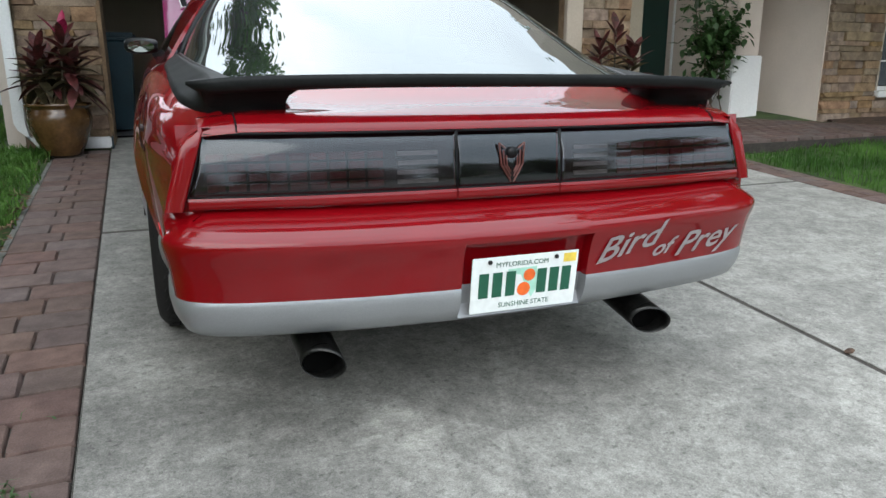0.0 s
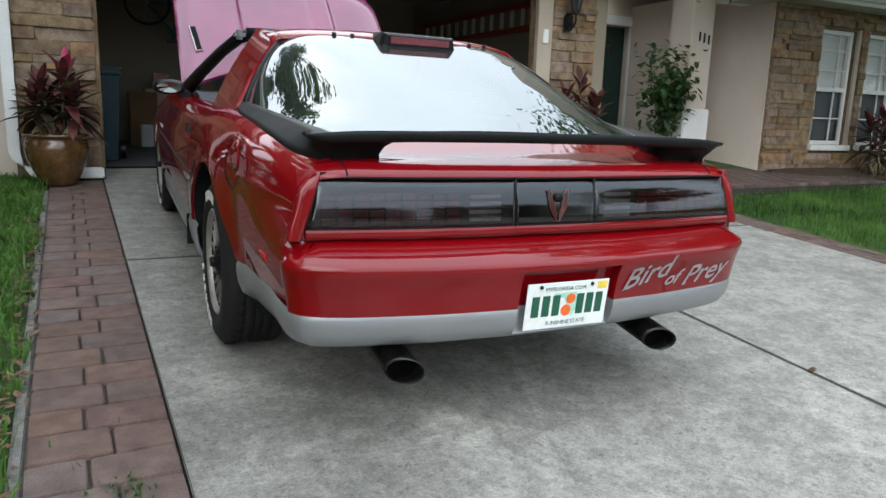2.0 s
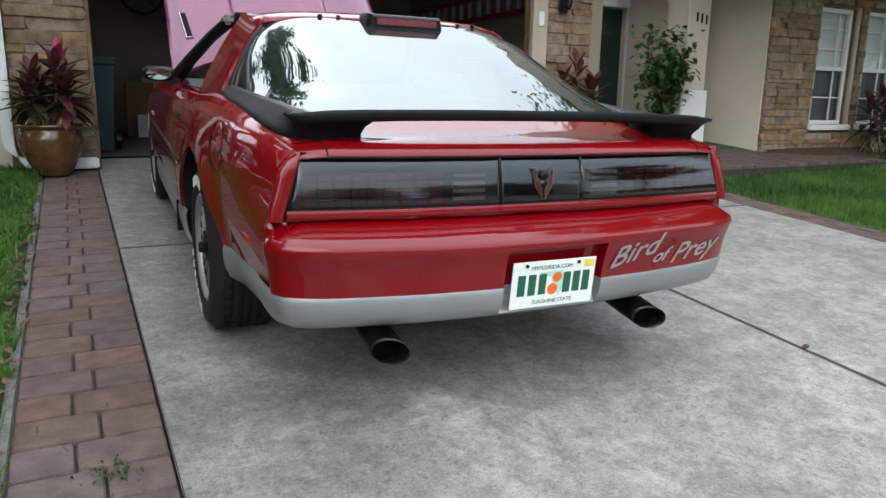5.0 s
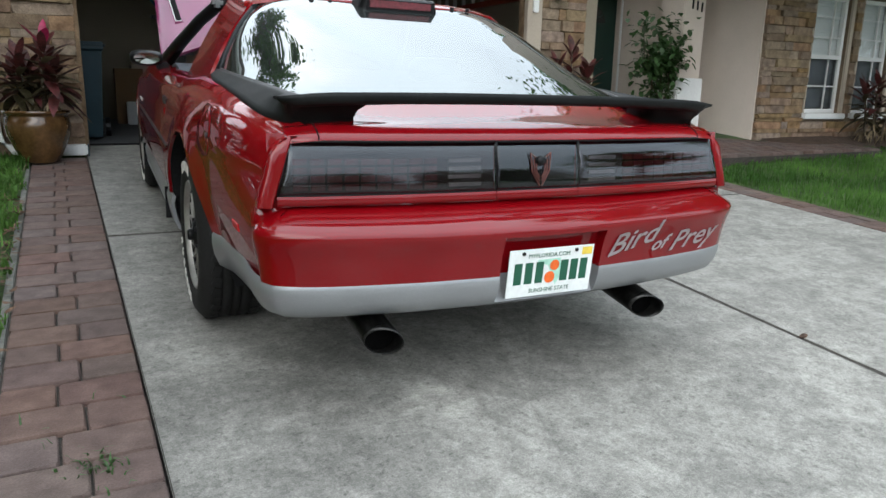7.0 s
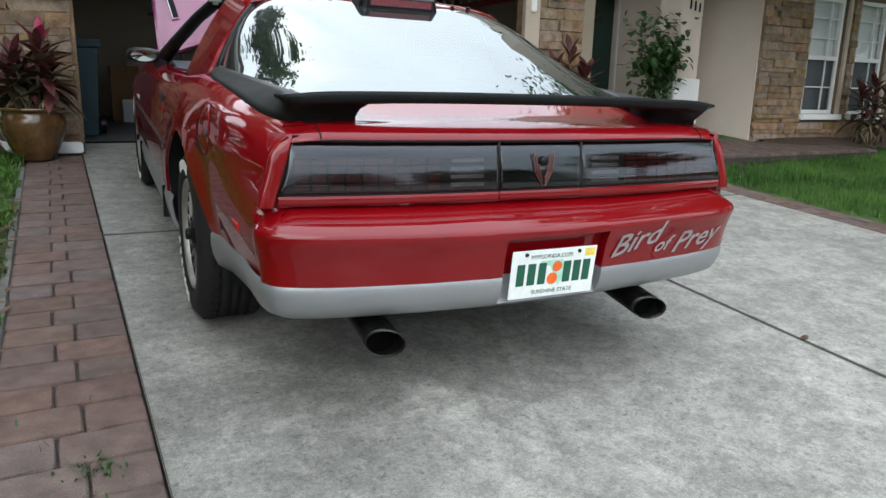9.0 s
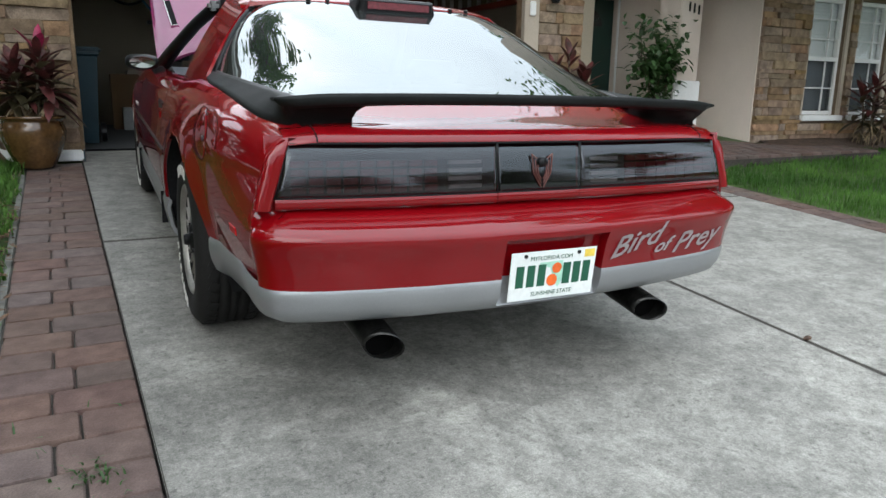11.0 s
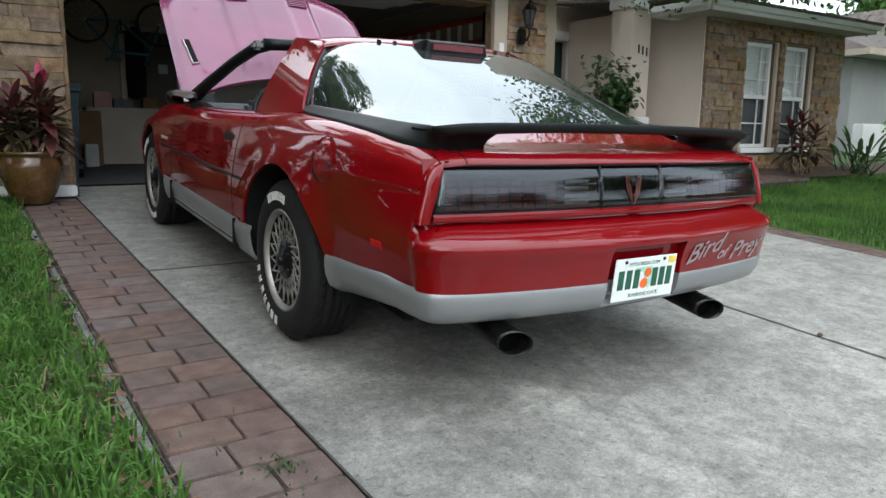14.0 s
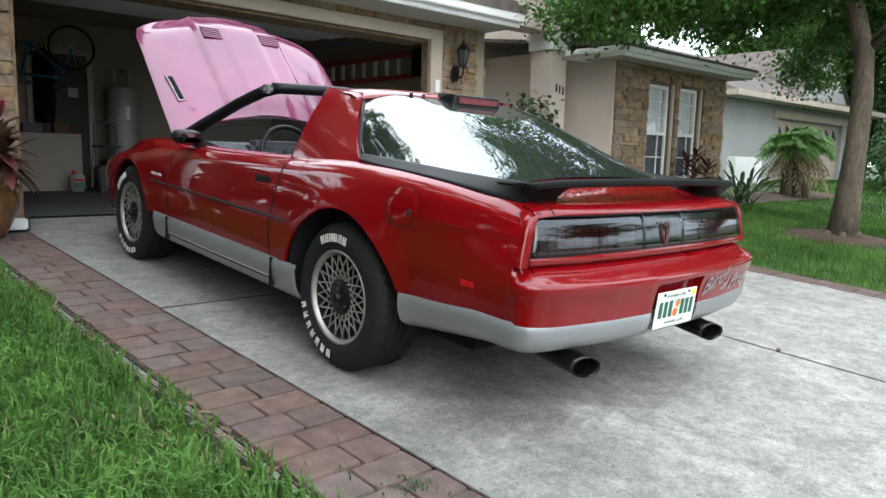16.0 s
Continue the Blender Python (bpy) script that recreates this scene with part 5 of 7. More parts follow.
# lettering on the bumper
bm_all = bmesh.new()
for word, cx, cz, size, rot in (("Bird", 0.318, 0.526, 0.108, 12), ("of", 0.440, 0.503, 0.072, 6), ("Prey", 0.603, 0.512, 0.108, 6)):
    bm = text_bm(word, size, 0.55, 0.0005, 0.0014)
    bmesh.ops.scale(bm, vec=(1.12, 0.86, 1.0), verts=bm.verts)
    bmesh.ops.transform(bm, matrix=Matrix.Translation((cx, cz, 0)) @ Matrix.Rotation(radians(rot), 4, "Z"), verts=bm.verts)
    bmesh.ops.triangulate(bm, faces=bm.faces)
    me = bpy.data.meshes.new("w")
    bm.to_mesh(me)
    bm.free()
    bm_all.from_mesh(me)
    bpy.data.meshes.remove(me)
for v in bm_all.verts:
    x, z = v.co.x, v.co.y
    v.co = Vector((x, bumper_y(x) - face_out(z + 0.012 * (1 - min(abs(x) / 0.8, 1) ** 2)) - 0.0072, z))
part("bumper_lettering", bm_all, DECAL, car, "silver script lettering")

# wheels
def wheel(s, y, turn):
    w = part("wheel", lathe(bmesh.new(), [(0.060, -0.05), (0.10, -0.055), (0.176, -0.066), (0.186, -0.088), (0.193, -0.104), (0.200, -0.117), (0.207, -0.121), (0.213, -0.116), (0.211, -0.10), (0.205, -0.085), (0.205, 0.085), (0.212, 0.11)], 56, "x"), ALLOY, car, "alloy wheel with cross-laced spokes", True, at=pose(s * 0.768, y, 0.328, 0, 0, 180 if s > 0 else 0))
    # the dark dish behind the lattice
    bm = lathe(bmesh.new(), [(0.0, -0.058), (0.10, -0.062), (0.171, -0.067), (0.183, -0.089), (0.188, -0.101)], 48, "x")
    part("wheel_dish", bm, BLACKMAT, w, "", True)
    bm = lathe(bmesh.new(), [(0.206, -0.112), (0.214, -0.118), (0.235, -0.126), (0.262, -0.128), (0.292, -0.123), (0.310, -0.111), (0.322, -0.099), (0.3285, -0.088), (0.3300, -0.06), (0.323, -0.058), (0.323, -0.052), (0.3300, -0.05), (0.331, -0.02), (0.324, -0.018), (0.324, -0.012), (0.331, -0.01), (0.331, 0.01), (0.324, 0.012), (0.324, 0.018), (0.331, 0.02), (0.3300, 0.05), (0.323, 0.052), (0.323, 0.058), (0.3300, 0.06), (0.3285, 0.088), (0.310, 0.111), (0.262, 0.124), (0.21, 0.112)], 64, "x")
    tyre = part("tyre", bm, RUBBER, w, "black tyre with white raised marks", True)
    bm = bmesh.new()
    for k in range(44):
        a = 2 * math.pi * k / 44
        for h in (-0.075, 0.075):
            c = bmesh.ops.create_cube(bm, size=1)["verts"]
            bmesh.ops.transform(bm, matrix=Matrix.Rotation(a, 4, "X") @ pose(h, 0, 0.328, 0, 0, 20 if h > 0 else -20) @ Matrix.Diagonal((0.03, 0.034, 0.008, 1)), verts=c)
    tagged(part("tread_block", bm, RUBBER, tyre), kind="stuff")
    for base, n, step in ((101, 6, 7.4), (340, 7, 10.6)):
        for k in range(n):
            bm = bmesh.new()
            a = radians(base - k * step + turn)
            for du, dv, w0, h0 in ((-0.0085, 0, 0.008, 0.036), (0.0085, 0, 0.008, 0.036), (0, 0.014 * (1 if k % 2 else -1), 0.02, 0.008), (0, 0, 0.02, 0.007)):
                c = bmesh.ops.create_cube(bm, size=1)["verts"]
                bmesh.ops.transform(bm, matrix=Matrix.Rotation(a - math.pi / 2, 4, "X") @ pose(-0.1288, du, 0.266 + dv) @ Matrix.Diagonal((0.003, w0, h0, 1)), verts=c)
            part("sidewall_mark", bm, TYREWHITE, tyre, "white raised block mark")
    bm = bmesh.new()
    for k in range(20):
        for d in (-1, 1):
            a = 2 * math.pi * k / 20
            b = a + d * 0.80
            rod(bm, (-0.092 - 0.004 * d, 0.066 * math.cos(a), 0.066 * math.sin(a)), (-0.096 - 0.002 * d, 0.190 * math.cos(b), 0.190 * math.sin(b)), 0.0038, 0.0038, 6)
    part("lattice", bm, ALLOY, w, "cross-laced silver spokes")
    bm = lathe(bmesh.new(), [(0.0, -0.134), (0.018, -0.134), (0.022, -0.128), (0.024, -0.114), (0.050, -0.112), (0.056, -0.104), (0.080, -0.101), (0.085, -0.06)], 20, "x")
    for k in range(5):
        a = 2 * math.pi * k / 5
        rod(bm, (-0.094, 0.056 * math.cos(a), 0.056 * math.sin(a)), (-0.112, 0.056 * math.cos(a), 0.056 * math.sin(a)), 0.009, seg=6)
    part("hub_cap", bm, BLACKTRIM, w, "black hub cap", True)


for s in (-1, 1):
    wheel(s, 1.098, 0)
    wheel(s, 3.663, -28)

# door mirrors
for s in (-1, 1):
    bm = bmesh.new()
    rows = []
    for t, k in ((-0.085, 0.55), (-0.075, 0.8), (-0.03, 1.0), (0.035, 1.0), (0.07, 0.8), (0.082, 0.4)):
        rows.append([(s * (0.902 + t), 2.675 + 0.055 * k * math.cos(a) + 0.02, 0.92 + 0.042 * k * math.sin(a)) for a in frange(0, 2 * math.pi, 17)[:-1]])
    loft(bm, rows, closed=True)
    bm.faces.new([bm.verts.new(p) for p in rows[-1]])
    mir = part("door_mirror", bm, BLACKTRIM, car, "black door mirror", True)
    bm = bmesh.new()
    loft(bm, [[(s * (0.902 + 0.066 * math.cos(a) * r), 2.632 - 0.004 * r, 0.92 + 0.030 * math.sin(a) * r) for a in frange(0, 2 * math.pi, 17)[:-1]] for r in (0.05, 1.0)], closed=True)
    part("mirror_glass", bm, MIRROR, mir, "mirror glass", True)
    part("mirror_stalk", boxes((s * 0.78, s * 0.85, 2.68, 2.74, 0.855, 0.90), bevel=0.01), BLACKTRIM, mir)

# hood, hinged at the cowl and standing open
HANG = pose(0, 3.17, 0.885, 43)


def hood_point(t, v, lift=0.0):
    """The hood's outer skin: t across from -1 to 1, v from the cowl to the lip."""
    x = (0.768 - 0.018 * v - 0.03 * smooth01(0.9, 1.0, v)) * t
    s_ = 0.20 * (1 - t * t) * (1 - v) + (1.30 - 0.20 * abs(t) ** 2.4) * v
    bulge = 0.028 * smooth01(0.36, 0.31, abs(x)) * smooth01(0.0, 0.15, v) + 0.010 * smooth01(0.18, 0.12, abs(x))
    crown = 0.045 * (1 - t * t) - 0.085 * smooth01(0.80, 1.03, v) * (1 - 0.75 * abs(t) ** 3) - 0.034 * abs(t) ** 11
    return HANG @ Vector((x, s_, crown + bulge + lift))


hood = bmesh.new()
loft(hood, [[hood_point(t, v) for t in frange(-1, 1, 97)] for v in frange(0, 1, 25)])
hood_ob = solid(part("hood", hood, HOODRED, car, "red hood standing open with louvres", True), 0.022, 0)


def on_hood(x, s_, lift=0.0):
    t = x / 0.755
    return hood_point(t, (s_ - 0.1 * (1 - t * t)) / (1.20 - 0.20 * abs(t) ** 2.4), lift)


for s in (-1, 1):
    for k in range(6):
        bm = bmesh.new()
        c = bmesh.ops.create_cube(bm, size=1)["verts"]
        bmesh.ops.transform(bm, matrix=Matrix.Translation(on_hood(s * 0.235, 0.93 + k * 0.022, 0.016)) @ pose(0, 0, 0, 43) @ Matrix.Diagonal((0.15, 0.008, 0.012, 1)), verts=c)
        part("louvre", bm, HOODRED, hood_ob)
    bm = boxes((-0.030, 0.030, -0.125, 0.125, -0.006, 0.008), bevel=0.004)
    bmesh.ops.transform(bm, matrix=Matrix.Translation(on_hood(s * 0.645, 0.40, 0.012)) @ pose(0, 0, 0, 43, 0, 0) @ pose(0, 0, 0, 0, s * 6, s * -6), verts=bm.verts)
    vent = part("hood_vent", bm, HOODRED, hood_ob, "raised vent surround")
    bm = boxes((-0.017, 0.017, -0.11, 0.11, 0.006, 0.0105))
    bmesh.ops.transform(bm, matrix=Matrix.Translation(on_hood(s * 0.645, 0.40, 0.012)) @ pose(0, 0, 0, 43, 0, 0) @ pose(0, 0, 0, 0, s * 6, s * -6), verts=bm.verts)
    part("vent_slot", bm, BLACKMAT, vent)
    bm = boxes((-0.0215, -0.0175, -0.115, 0.115, 0.006, 0.012), (-0.017, 0.017, -0.114, -0.1105, 0.006, 0.012), bevel=0.001)
    bmesh.ops.transform(bm, matrix=Matrix.Translation(on_hood(s * 0.645, 0.40, 0.012)) @ pose(0, 0, 0, 43, 0, 0) @ pose(0, 0, 0, 0, s * 6, s * -6), verts=bm.verts)
    part("vent_trim", bm, DECAL, vent, "worn pale vent edge")
# engine bay, cowl and nose
part("engine_bay", boxes((-0.70, 0.70, 3.0, 4.45, 0.45, 0.5), (-0.35, 0.35, 3.25, 4.0, 0.5, 0.76), (-0.70, 0.70, 3.0, 3.05, 0.5, 0.84)), BLACKMAT, car)
part("cowl", boxes((-0.78, 0.78, 3.02, 3.20, 0.82, 0.87), bevel=0.02), BLACKTRIM, car)
bm = bmesh.new()
loft(bm, [[(x, 4.86 - 0.22 * (abs(x) / 0.66) ** 2.4 - o, z) for x in frange(-0.66, 0.66, 25)] for o, z in ((0.10, 0.68), (0.03, 0.64), (0.0, 0.56), (0.0, 0.45), (0.04, 0.30), (0.10, 0.24))])
solid(part("front_bumper", bm, RED, car, "red nose cover", True), 0.01, 0)
part("nose_panel", boxes((-0.62, 0.62, 4.40, 4.62, 0.60, 0.66), bevel=0.02), RED, car)

# dash, steering wheel and seats
bm = bmesh.new()
loft(bm, [[(x, y, z) for y, z in ((2.98, 0.86), (2.78, 0.885), (2.62, 0.87), (2.56, 0.82), (2.58, 0.70), (2.68, 0.55))] for x in frange(-0.74, 0.74, 9)])
solid(part("dashboard", bm, INTERIOR, car, "grey moulded dashboard", True), 0.02, 0)
bm = boxes((-0.56, -0.20, 2.52, 2.66, 0.80, 0.92), bevel=0.03)
part("instrument_binnacle", bm, INTERIOR, car)
bm = bmesh.new()
M = pose(-0.38, 2.40, 0.845, 66)
rows = []
for a in frange(0, 2 * math.pi, 37)[:-1]:
    rows.append([M @ Vector(((0.185 + 0.015 * math.cos(b)) * math.cos(a), (0.185 + 0.015 * math.cos(b)) * math.sin(a), 0.015 * math.sin(b))) for b in frange(0, 2 * math.pi, 9)[:-1]])
loft(bm, rows + rows[:1], closed=True)
for a in (0.1, math.pi - 0.1, -math.pi / 2):
    rod(bm, M @ Vector((0, 0, -0.02)), M @ Vector((0.18 * math.cos(a), 0.18 * math.sin(a), 0)), 0.016, 0.011, 8)
rod(bm, M @ Vector((0, 0, 0.01)), M @ Vector((0, 0, -0.22)), 0.05, 0.03, 12)
part("steering_wheel", bm, BLACKTRIM, car, "black steering wheel", True)
for x in (-0.38, 0.38):
    bm = boxes((x - 0.25, x + 0.25, 1.80, 2.30, 0.36, 0.50), bevel=0.04)
    seat = part("seat", bm, INTERIOR, car, "grey cloth bucket seat", True)
    bm = boxes((-0.24, 0.24, -0.06, 0.06, 0, 0.50), bevel=0.04)
    box(bm, -0.14, 0.14, -0.045, 0.045, 0.49, 0.62, 0.03)
    bmesh.ops.transform(bm, matrix=pose(x, 1.80, 0.42, 16), verts=bm.verts)
    part("seat_back", bm, INTERIOR, seat, "", True)
bm = bmesh.new()
rod(bm, (0, 2.36, 1.15), (0, 2.36, 1.22), 0.008, seg=6)
box(bm, -0.10, 0.10, 2.33, 2.36, 1.10, 1.16, 0.012)
part("rear_view_mirror", bm, BLACKTRIM, car)

# ---- garden ----
rnd = random.Random(7)


def tree(name, m, label, height, spread, crown_z, crown_r, leaf_size, leaves, lean=(0, 0), mat=None, trunk_r=0.17, droop=0.0, seed=1, limbs=()):
    """Tapered trunk, forked limbs and a ragged crown of single leaves set in clumps."""
    r = random.Random(seed)
    t = thing(name, m, label, "tree")
    bm = bmesh.new()
    fork = crown_z - crown_r * 0.75
    pts = [Vector((lean[0] * k ** 1.1, lean[1] * k ** 5, fork * k)) for k in frange(0, 1, 7)]
    tube(bm, pts, [trunk_r * (1.45, 1.12, 1.0, 0.95, 0.9, 0.85, 0.75)[k] for k in range(7)], 14)
    top = pts[-1]
    for k in range(6):
        a = k * 1.05 + 0.3
        tube(bm, [Vector((0, 0, -0.02)), Vector((math.cos(a) * trunk_r * 1.6, math.sin(a) * trunk_r * 1.6, 0.04)), Vector((math.cos(a) * trunk_r * 2.6, math.sin(a) * trunk_r * 2.6, -0.05))], [trunk_r * 0.7, trunk_r * 0.45, trunk_r * 0.1], 7)
    tips = []
    for k in range(11):
        a, e = k * 2.4 + r.uniform(-0.3, 0.3), r.uniform(0.1, 1.0)
        L = spread * r.uniform(0.65, 1.0) * math.cos(e * 0.8)
        start = pts[-1 - (k % 3)] if k < 6 else top
        q = [start]
        for f in (0.3, 0.6, 0.85, 1.0):
            q.append(start + Vector((math.cos(a) * L * f, math.sin(a) * L * f, (height - fork) * e * f * 0.8 + 0.25 * math.sin(f * 3) - droop * f * f)) + Vector((r.uniform(-0.15, 0.15), r.uniform(-0.15, 0.15), r.uniform(-0.1, 0.1))))
        tube(bm, q, [trunk_r * 0.5, trunk_r * 0.36, trunk_r * 0.22, trunk_r * 0.12, trunk_r * 0.05], 8)
        for f in (1, 2, 3, 4):
            tips.append(q[f])
            for _ in range(3):
                d = Vector((r.uniform(-1, 1), r.uniform(-1, 1), r.uniform(-0.5, 0.7))) * spread * 0.28
                tube(bm, [q[f], q[f] + d * 0.5 + Vector((0, 0, 0.06)), q[f] + d], [trunk_r * 0.12, trunk_r * 0.07, trunk_r * 0.02], 5)
                tips.append(q[f] + d)
    for limb in limbs:
        q = [top] + [Vector(p) for p in limb]
        tube(bm, q, [trunk_r * 0.4 * (1 - k / len(q)) + 0.008 for k in range(len(q))], 8)
        for p in q[1:]:
            for _ in range(4):
                tips.append(p + Vector((r.gauss(0, 0.2), r.gauss(0, 0.2), r.gauss(0.0, 0.1))))
    part("trunk", bm, BARK, t, "rough grey-brown bark", True)
    # clumps on the shell and inside of the crown, with gaps between
    clumps = list(tips)
    c = Vector((lean[0], lean[1], crown_z))
    while len(clumps) < (430 if leaves > 50000 else 230):
        d = Vector((r.gauss(0, 1), r.gauss(0, 1), r.gauss(0, 1))).normalized() * r.uniform(0.55, 1.0)
        p = c + Vector((d.x * spread, d.y * spread, d.z * crown_r))
        if noise.noise(p * 0.7 + Vector((seed * 5, 0, 0))) > -0.12:
            clumps.append(p)
    g = np.random.default_rng(seed)
    cl = np.array([tuple(p) for p in clumps])
    rad = g.uniform(0.25, 0.62, len(cl)) * spread / 3.2
    which = g.integers(0, len(cl), leaves)
    off = g.normal(0, 0.42, (leaves, 3)) * rad[which][:, None]
    off[:, 2] *= 0.7
    pos = cl[which] + off
    d1 = g.normal(0, 1, (leaves, 3))
    d1[:, 2] -= 0.4
    d1 /= np.linalg.norm(d1, axis=1)[:, None]
    up = g.normal(0, 0.6, (leaves, 3)) + np.array([0, 0, 1.0])
    d2 = np.cross(d1, up)
    d2 /= np.linalg.norm(d2, axis=1)[:, None] + 1e-9
    L = leaf_size * g.uniform(0.6, 1.25, leaves)[:, None]
    v = np.stack([pos, pos + d1 * L * 0.5 + d2 * L * 0.26, pos + d1 * L, pos + d1 * L * 0.5 - d2 * L * 0.26], 1).reshape(-1, 3)
    me = bpy.data.meshes.new("crown")
    me.from_pydata(v.tolist(), [], np.arange(leaves * 4).reshape(-1, 4).tolist())
    me.materials.append(mat or LEAFOAK)
    crown = new("crown", me)
    crown.parent = t
    tagged(crown, "dense crown of small green leaves", kind="stuff")
    return t


oak = tree("oak_tree", pose(7.12, 1.65, 0.12), "young oak with a spreading crown on the front lawn", 8.4, 3.9, 5.6, 2.8, 0.090, 200000, (0.65, 0.7), trunk_r=0.13, droop=0.25, seed=3, limbs=(((-0.6, 0.8, 3.1), (-1.5, 1.6, 3.0), (-2.2, 2.0, 2.85), (-2.55, 2.25, 2.65)), ((-0.8, 0.0, 3.1), (-1.8, -0.1, 3.1), (-2.6, 0.3, 2.9)), ((1.5, 0.9, 3.0), (2.4, 1.5, 2.8), (3.1, 1.9, 2.45)), ((0.2, 1.2, 3.1), (0.1, 2.0, 3.0))))
# low-crowned screen trees behind the fence and along the far side of the street
screen = tree("screen_tree", pose(-5.5, 17.5, 0.38), "bushy evergreen tree with foliage down to the ground", 7.5, 2.6, 3.6, 3.5, 0.28, 9000, (0.1, 0.1), mat=LEAFGREEN, trunk_r=0.16, seed=21)
# the last copy, out of view, is added to block sky from the door's paint
for x, y, z, rz, k in ((-9.5, 18.0, 0.38, 40, 1.0), (-13.5, 16.5, 0.38, 120, 1.1), (-17.5, 14.5, 0.38, 200, 1.0), (-1.5, 19.5, 0.38, 280, 1.0), (-22, 10, 0.3, 70, 1.2), (-12.5, -24.5, -0.56, 70, 0.75), (-7.5, -25.5, -0.56, 150, 0.65), (-3, -26, -0.56, 20, 0.7), (3, -25.5, -0.56, 250, 0.65), (9.5, -26, -0.56, 310, 0.75), (15, -25, -0.56, 110, 0.8), (24, 2.5, 0.2, 80, 1.0), (25.5, -3, 0.0, 170, 1.1), (22.5, -8, -0.4, 20, 1.0), (28, 8, 0.38, 250, 1.2), (-11, 11, 0.38, 33, 0.9), (-15, 10.5, 0.38, 220, 1.1), (-12, 7.5, 0.38, 130, 0.9), (-4.3, 16.0, 0.38, 95, 0.6)):
    copy_thing(screen, pose(x, y, z, 0, 0, rz) @ Matrix.Diagonal((k, k, k, 1)))
# larger street and garden trees beyond the view, which shade the driveway and show in the car's glass and paint
big = tree("street_tree", pose(-7.6, 1.3, 0.1), "tall leafy shade tree beside the lot", 10.5, 4.6, 6.2, 3.9, 0.24, 36000, (0.2, -0.3), trunk_r=0.26, seed=11)
for x, y, z, rz, k in ((-14, -2.5, -0.3, 80, 1.0), (-8.4, 8.6, 0.38, 250, 1.0), (17, -3, -0.2, 30, 1.0), (-24, -14, -0.56, 260, 1.3), (-14.0, 14.0, 0.38, 310, 1.1), (-14, 8, 0.3, 20, 1.2), (22, -20, -0.56, 10, 1.3), (27, 9, 0.3, 190, 1.2), (-22, -24, -0.56, 190, 1.4), (13.5, 12.0, 0.4, 50, 1.0)):
    copy_thing(big, pose(x, y, z, 0, 0, rz) @ Matrix.Diagonal((k, k, k, 1)))


tree("tall_tree", pose(-5.0, 11.0, 0.38), "tall bare-stemmed tree with a high leafy crown behind the house", 17.0, 5.2, 12.8, 4.6, 0.26, 36000, (0.2, -0.2), trunk_r=0.24, seed=17)


def cordyline(parent, canes, seed, scale=1.0, pink=True):
    """Upright canes with rosettes of strap leaves: young ones pink, old ones olive and drooping."""
    r = random.Random(seed)
    red, pk, ol, dry = (bmesh.new() for _ in range(4))
    for cx, cy, h, top in canes:
        h *= scale
        tip = Vector((cx * 1.8, cy * 1.8, h))
        cb = bmesh.new()
        tube(cb, [(cx, cy, 0), (cx * 1.3, cy * 1.3, h * 0.5), tip], [0.013, 0.011, 0.009], 6)
        part("cane", cb, BARK, parent, "thin woody cane", True)
        n = 20
        for i in range(n):
            f = i / n
            base = Vector((cx * 1.8, cy * 1.8, h * (0.42 + 0.58 * f)))
            a = i * 2.4 + r.uniform(-0.4, 0.4)
            L = scale * r.uniform(0.22, 0.36) * (1.0 - 0.25 * f)
            e = -0.35 + 1.45 * f + r.uniform(-0.2, 0.2)
            d = Vector((math.cos(a) * math.cos(e), math.sin(a) * math.cos(e), math.sin(e))) * L
            target = ol if f < 0.62 and r.random() < 0.6 else red
            if top and f > 0.80:
                target = pk
            leaf(target, base, base + d, scale * r.uniform(0.06, 0.095), 0.10 * L / 0.3 * (1.1 - f), seg=5, fold=0.35)
        for i in range(9):
            a = r.uniform(0, 6.28)
            base = Vector((cx * 1.4, cy * 1.4, h * r.uniform(0.2, 0.4)))
            leaf(dry, base, base + Vector((math.cos(a) * 0.13, math.sin(a) * 0.13, -0.05)) * scale, 0.02, 0.12 * scale, seg=4)
    part("foliage", red, LEAFRED, parent, "dark red strap leaves", True)
    if pink:
        part("new_leaves", pk, LEAFPINK, parent, "bright pink new leaves", True)
    else:
        part("new_leaves", pk, LEAFRED, parent, "dark red new leaves", True)
    part("old_leaves", ol, LEAFOLIVE, parent, "olive lower leaves", True)
    part("dry_leaves", dry, LEAFDRY, parent, "dry brown hanging leaves", True)


potted = thing("plant_pot", pose(-1.575, 4.72, ground_z(-1.575, 4.72) + 0.002), "round brown glazed garden pot on the pavers", "pot")
bm = lathe(bmesh.new(), [(0.0, 0.0), (0.118, 0.0), (0.130, 0.012), (0.180, 0.11), (0.224, 0.22), (0.234, 0.29), (0.226, 0.345), (0.216, 0.36), (0.220, 0.378), (0.238, 0.385), (0.241, 0.402), (0.230, 0.409), (0.210, 0.402), (0.200, 0.36)], 40)
part("vessel", bm, GLAZE, potted, "", True)
bm = bmesh.new()
bmesh.ops.create_circle(bm, cap_ends=True, segments=28, radius=0.205, matrix=pose(0, 0, 0.365))
part("potting_soil", bm, MULCH, potted)
plant = thing("potted_cordyline", pose(-1.575, 4.72, ground_z(-1.575, 4.72) + 0.36), "dark red cordyline with pink new leaves in the pot", "plant")
cordyline(plant, [(-0.05, -0.02, 0.46, False), (0.05, -0.05, 0.60, True), (0.06, 0.03, 0.46, False), (-0.02, 0.05, 0.40, False), (-0.08, 0.03, 0.36, False), (0.08, -0.03, 0.36, False)], 5, 0.95)
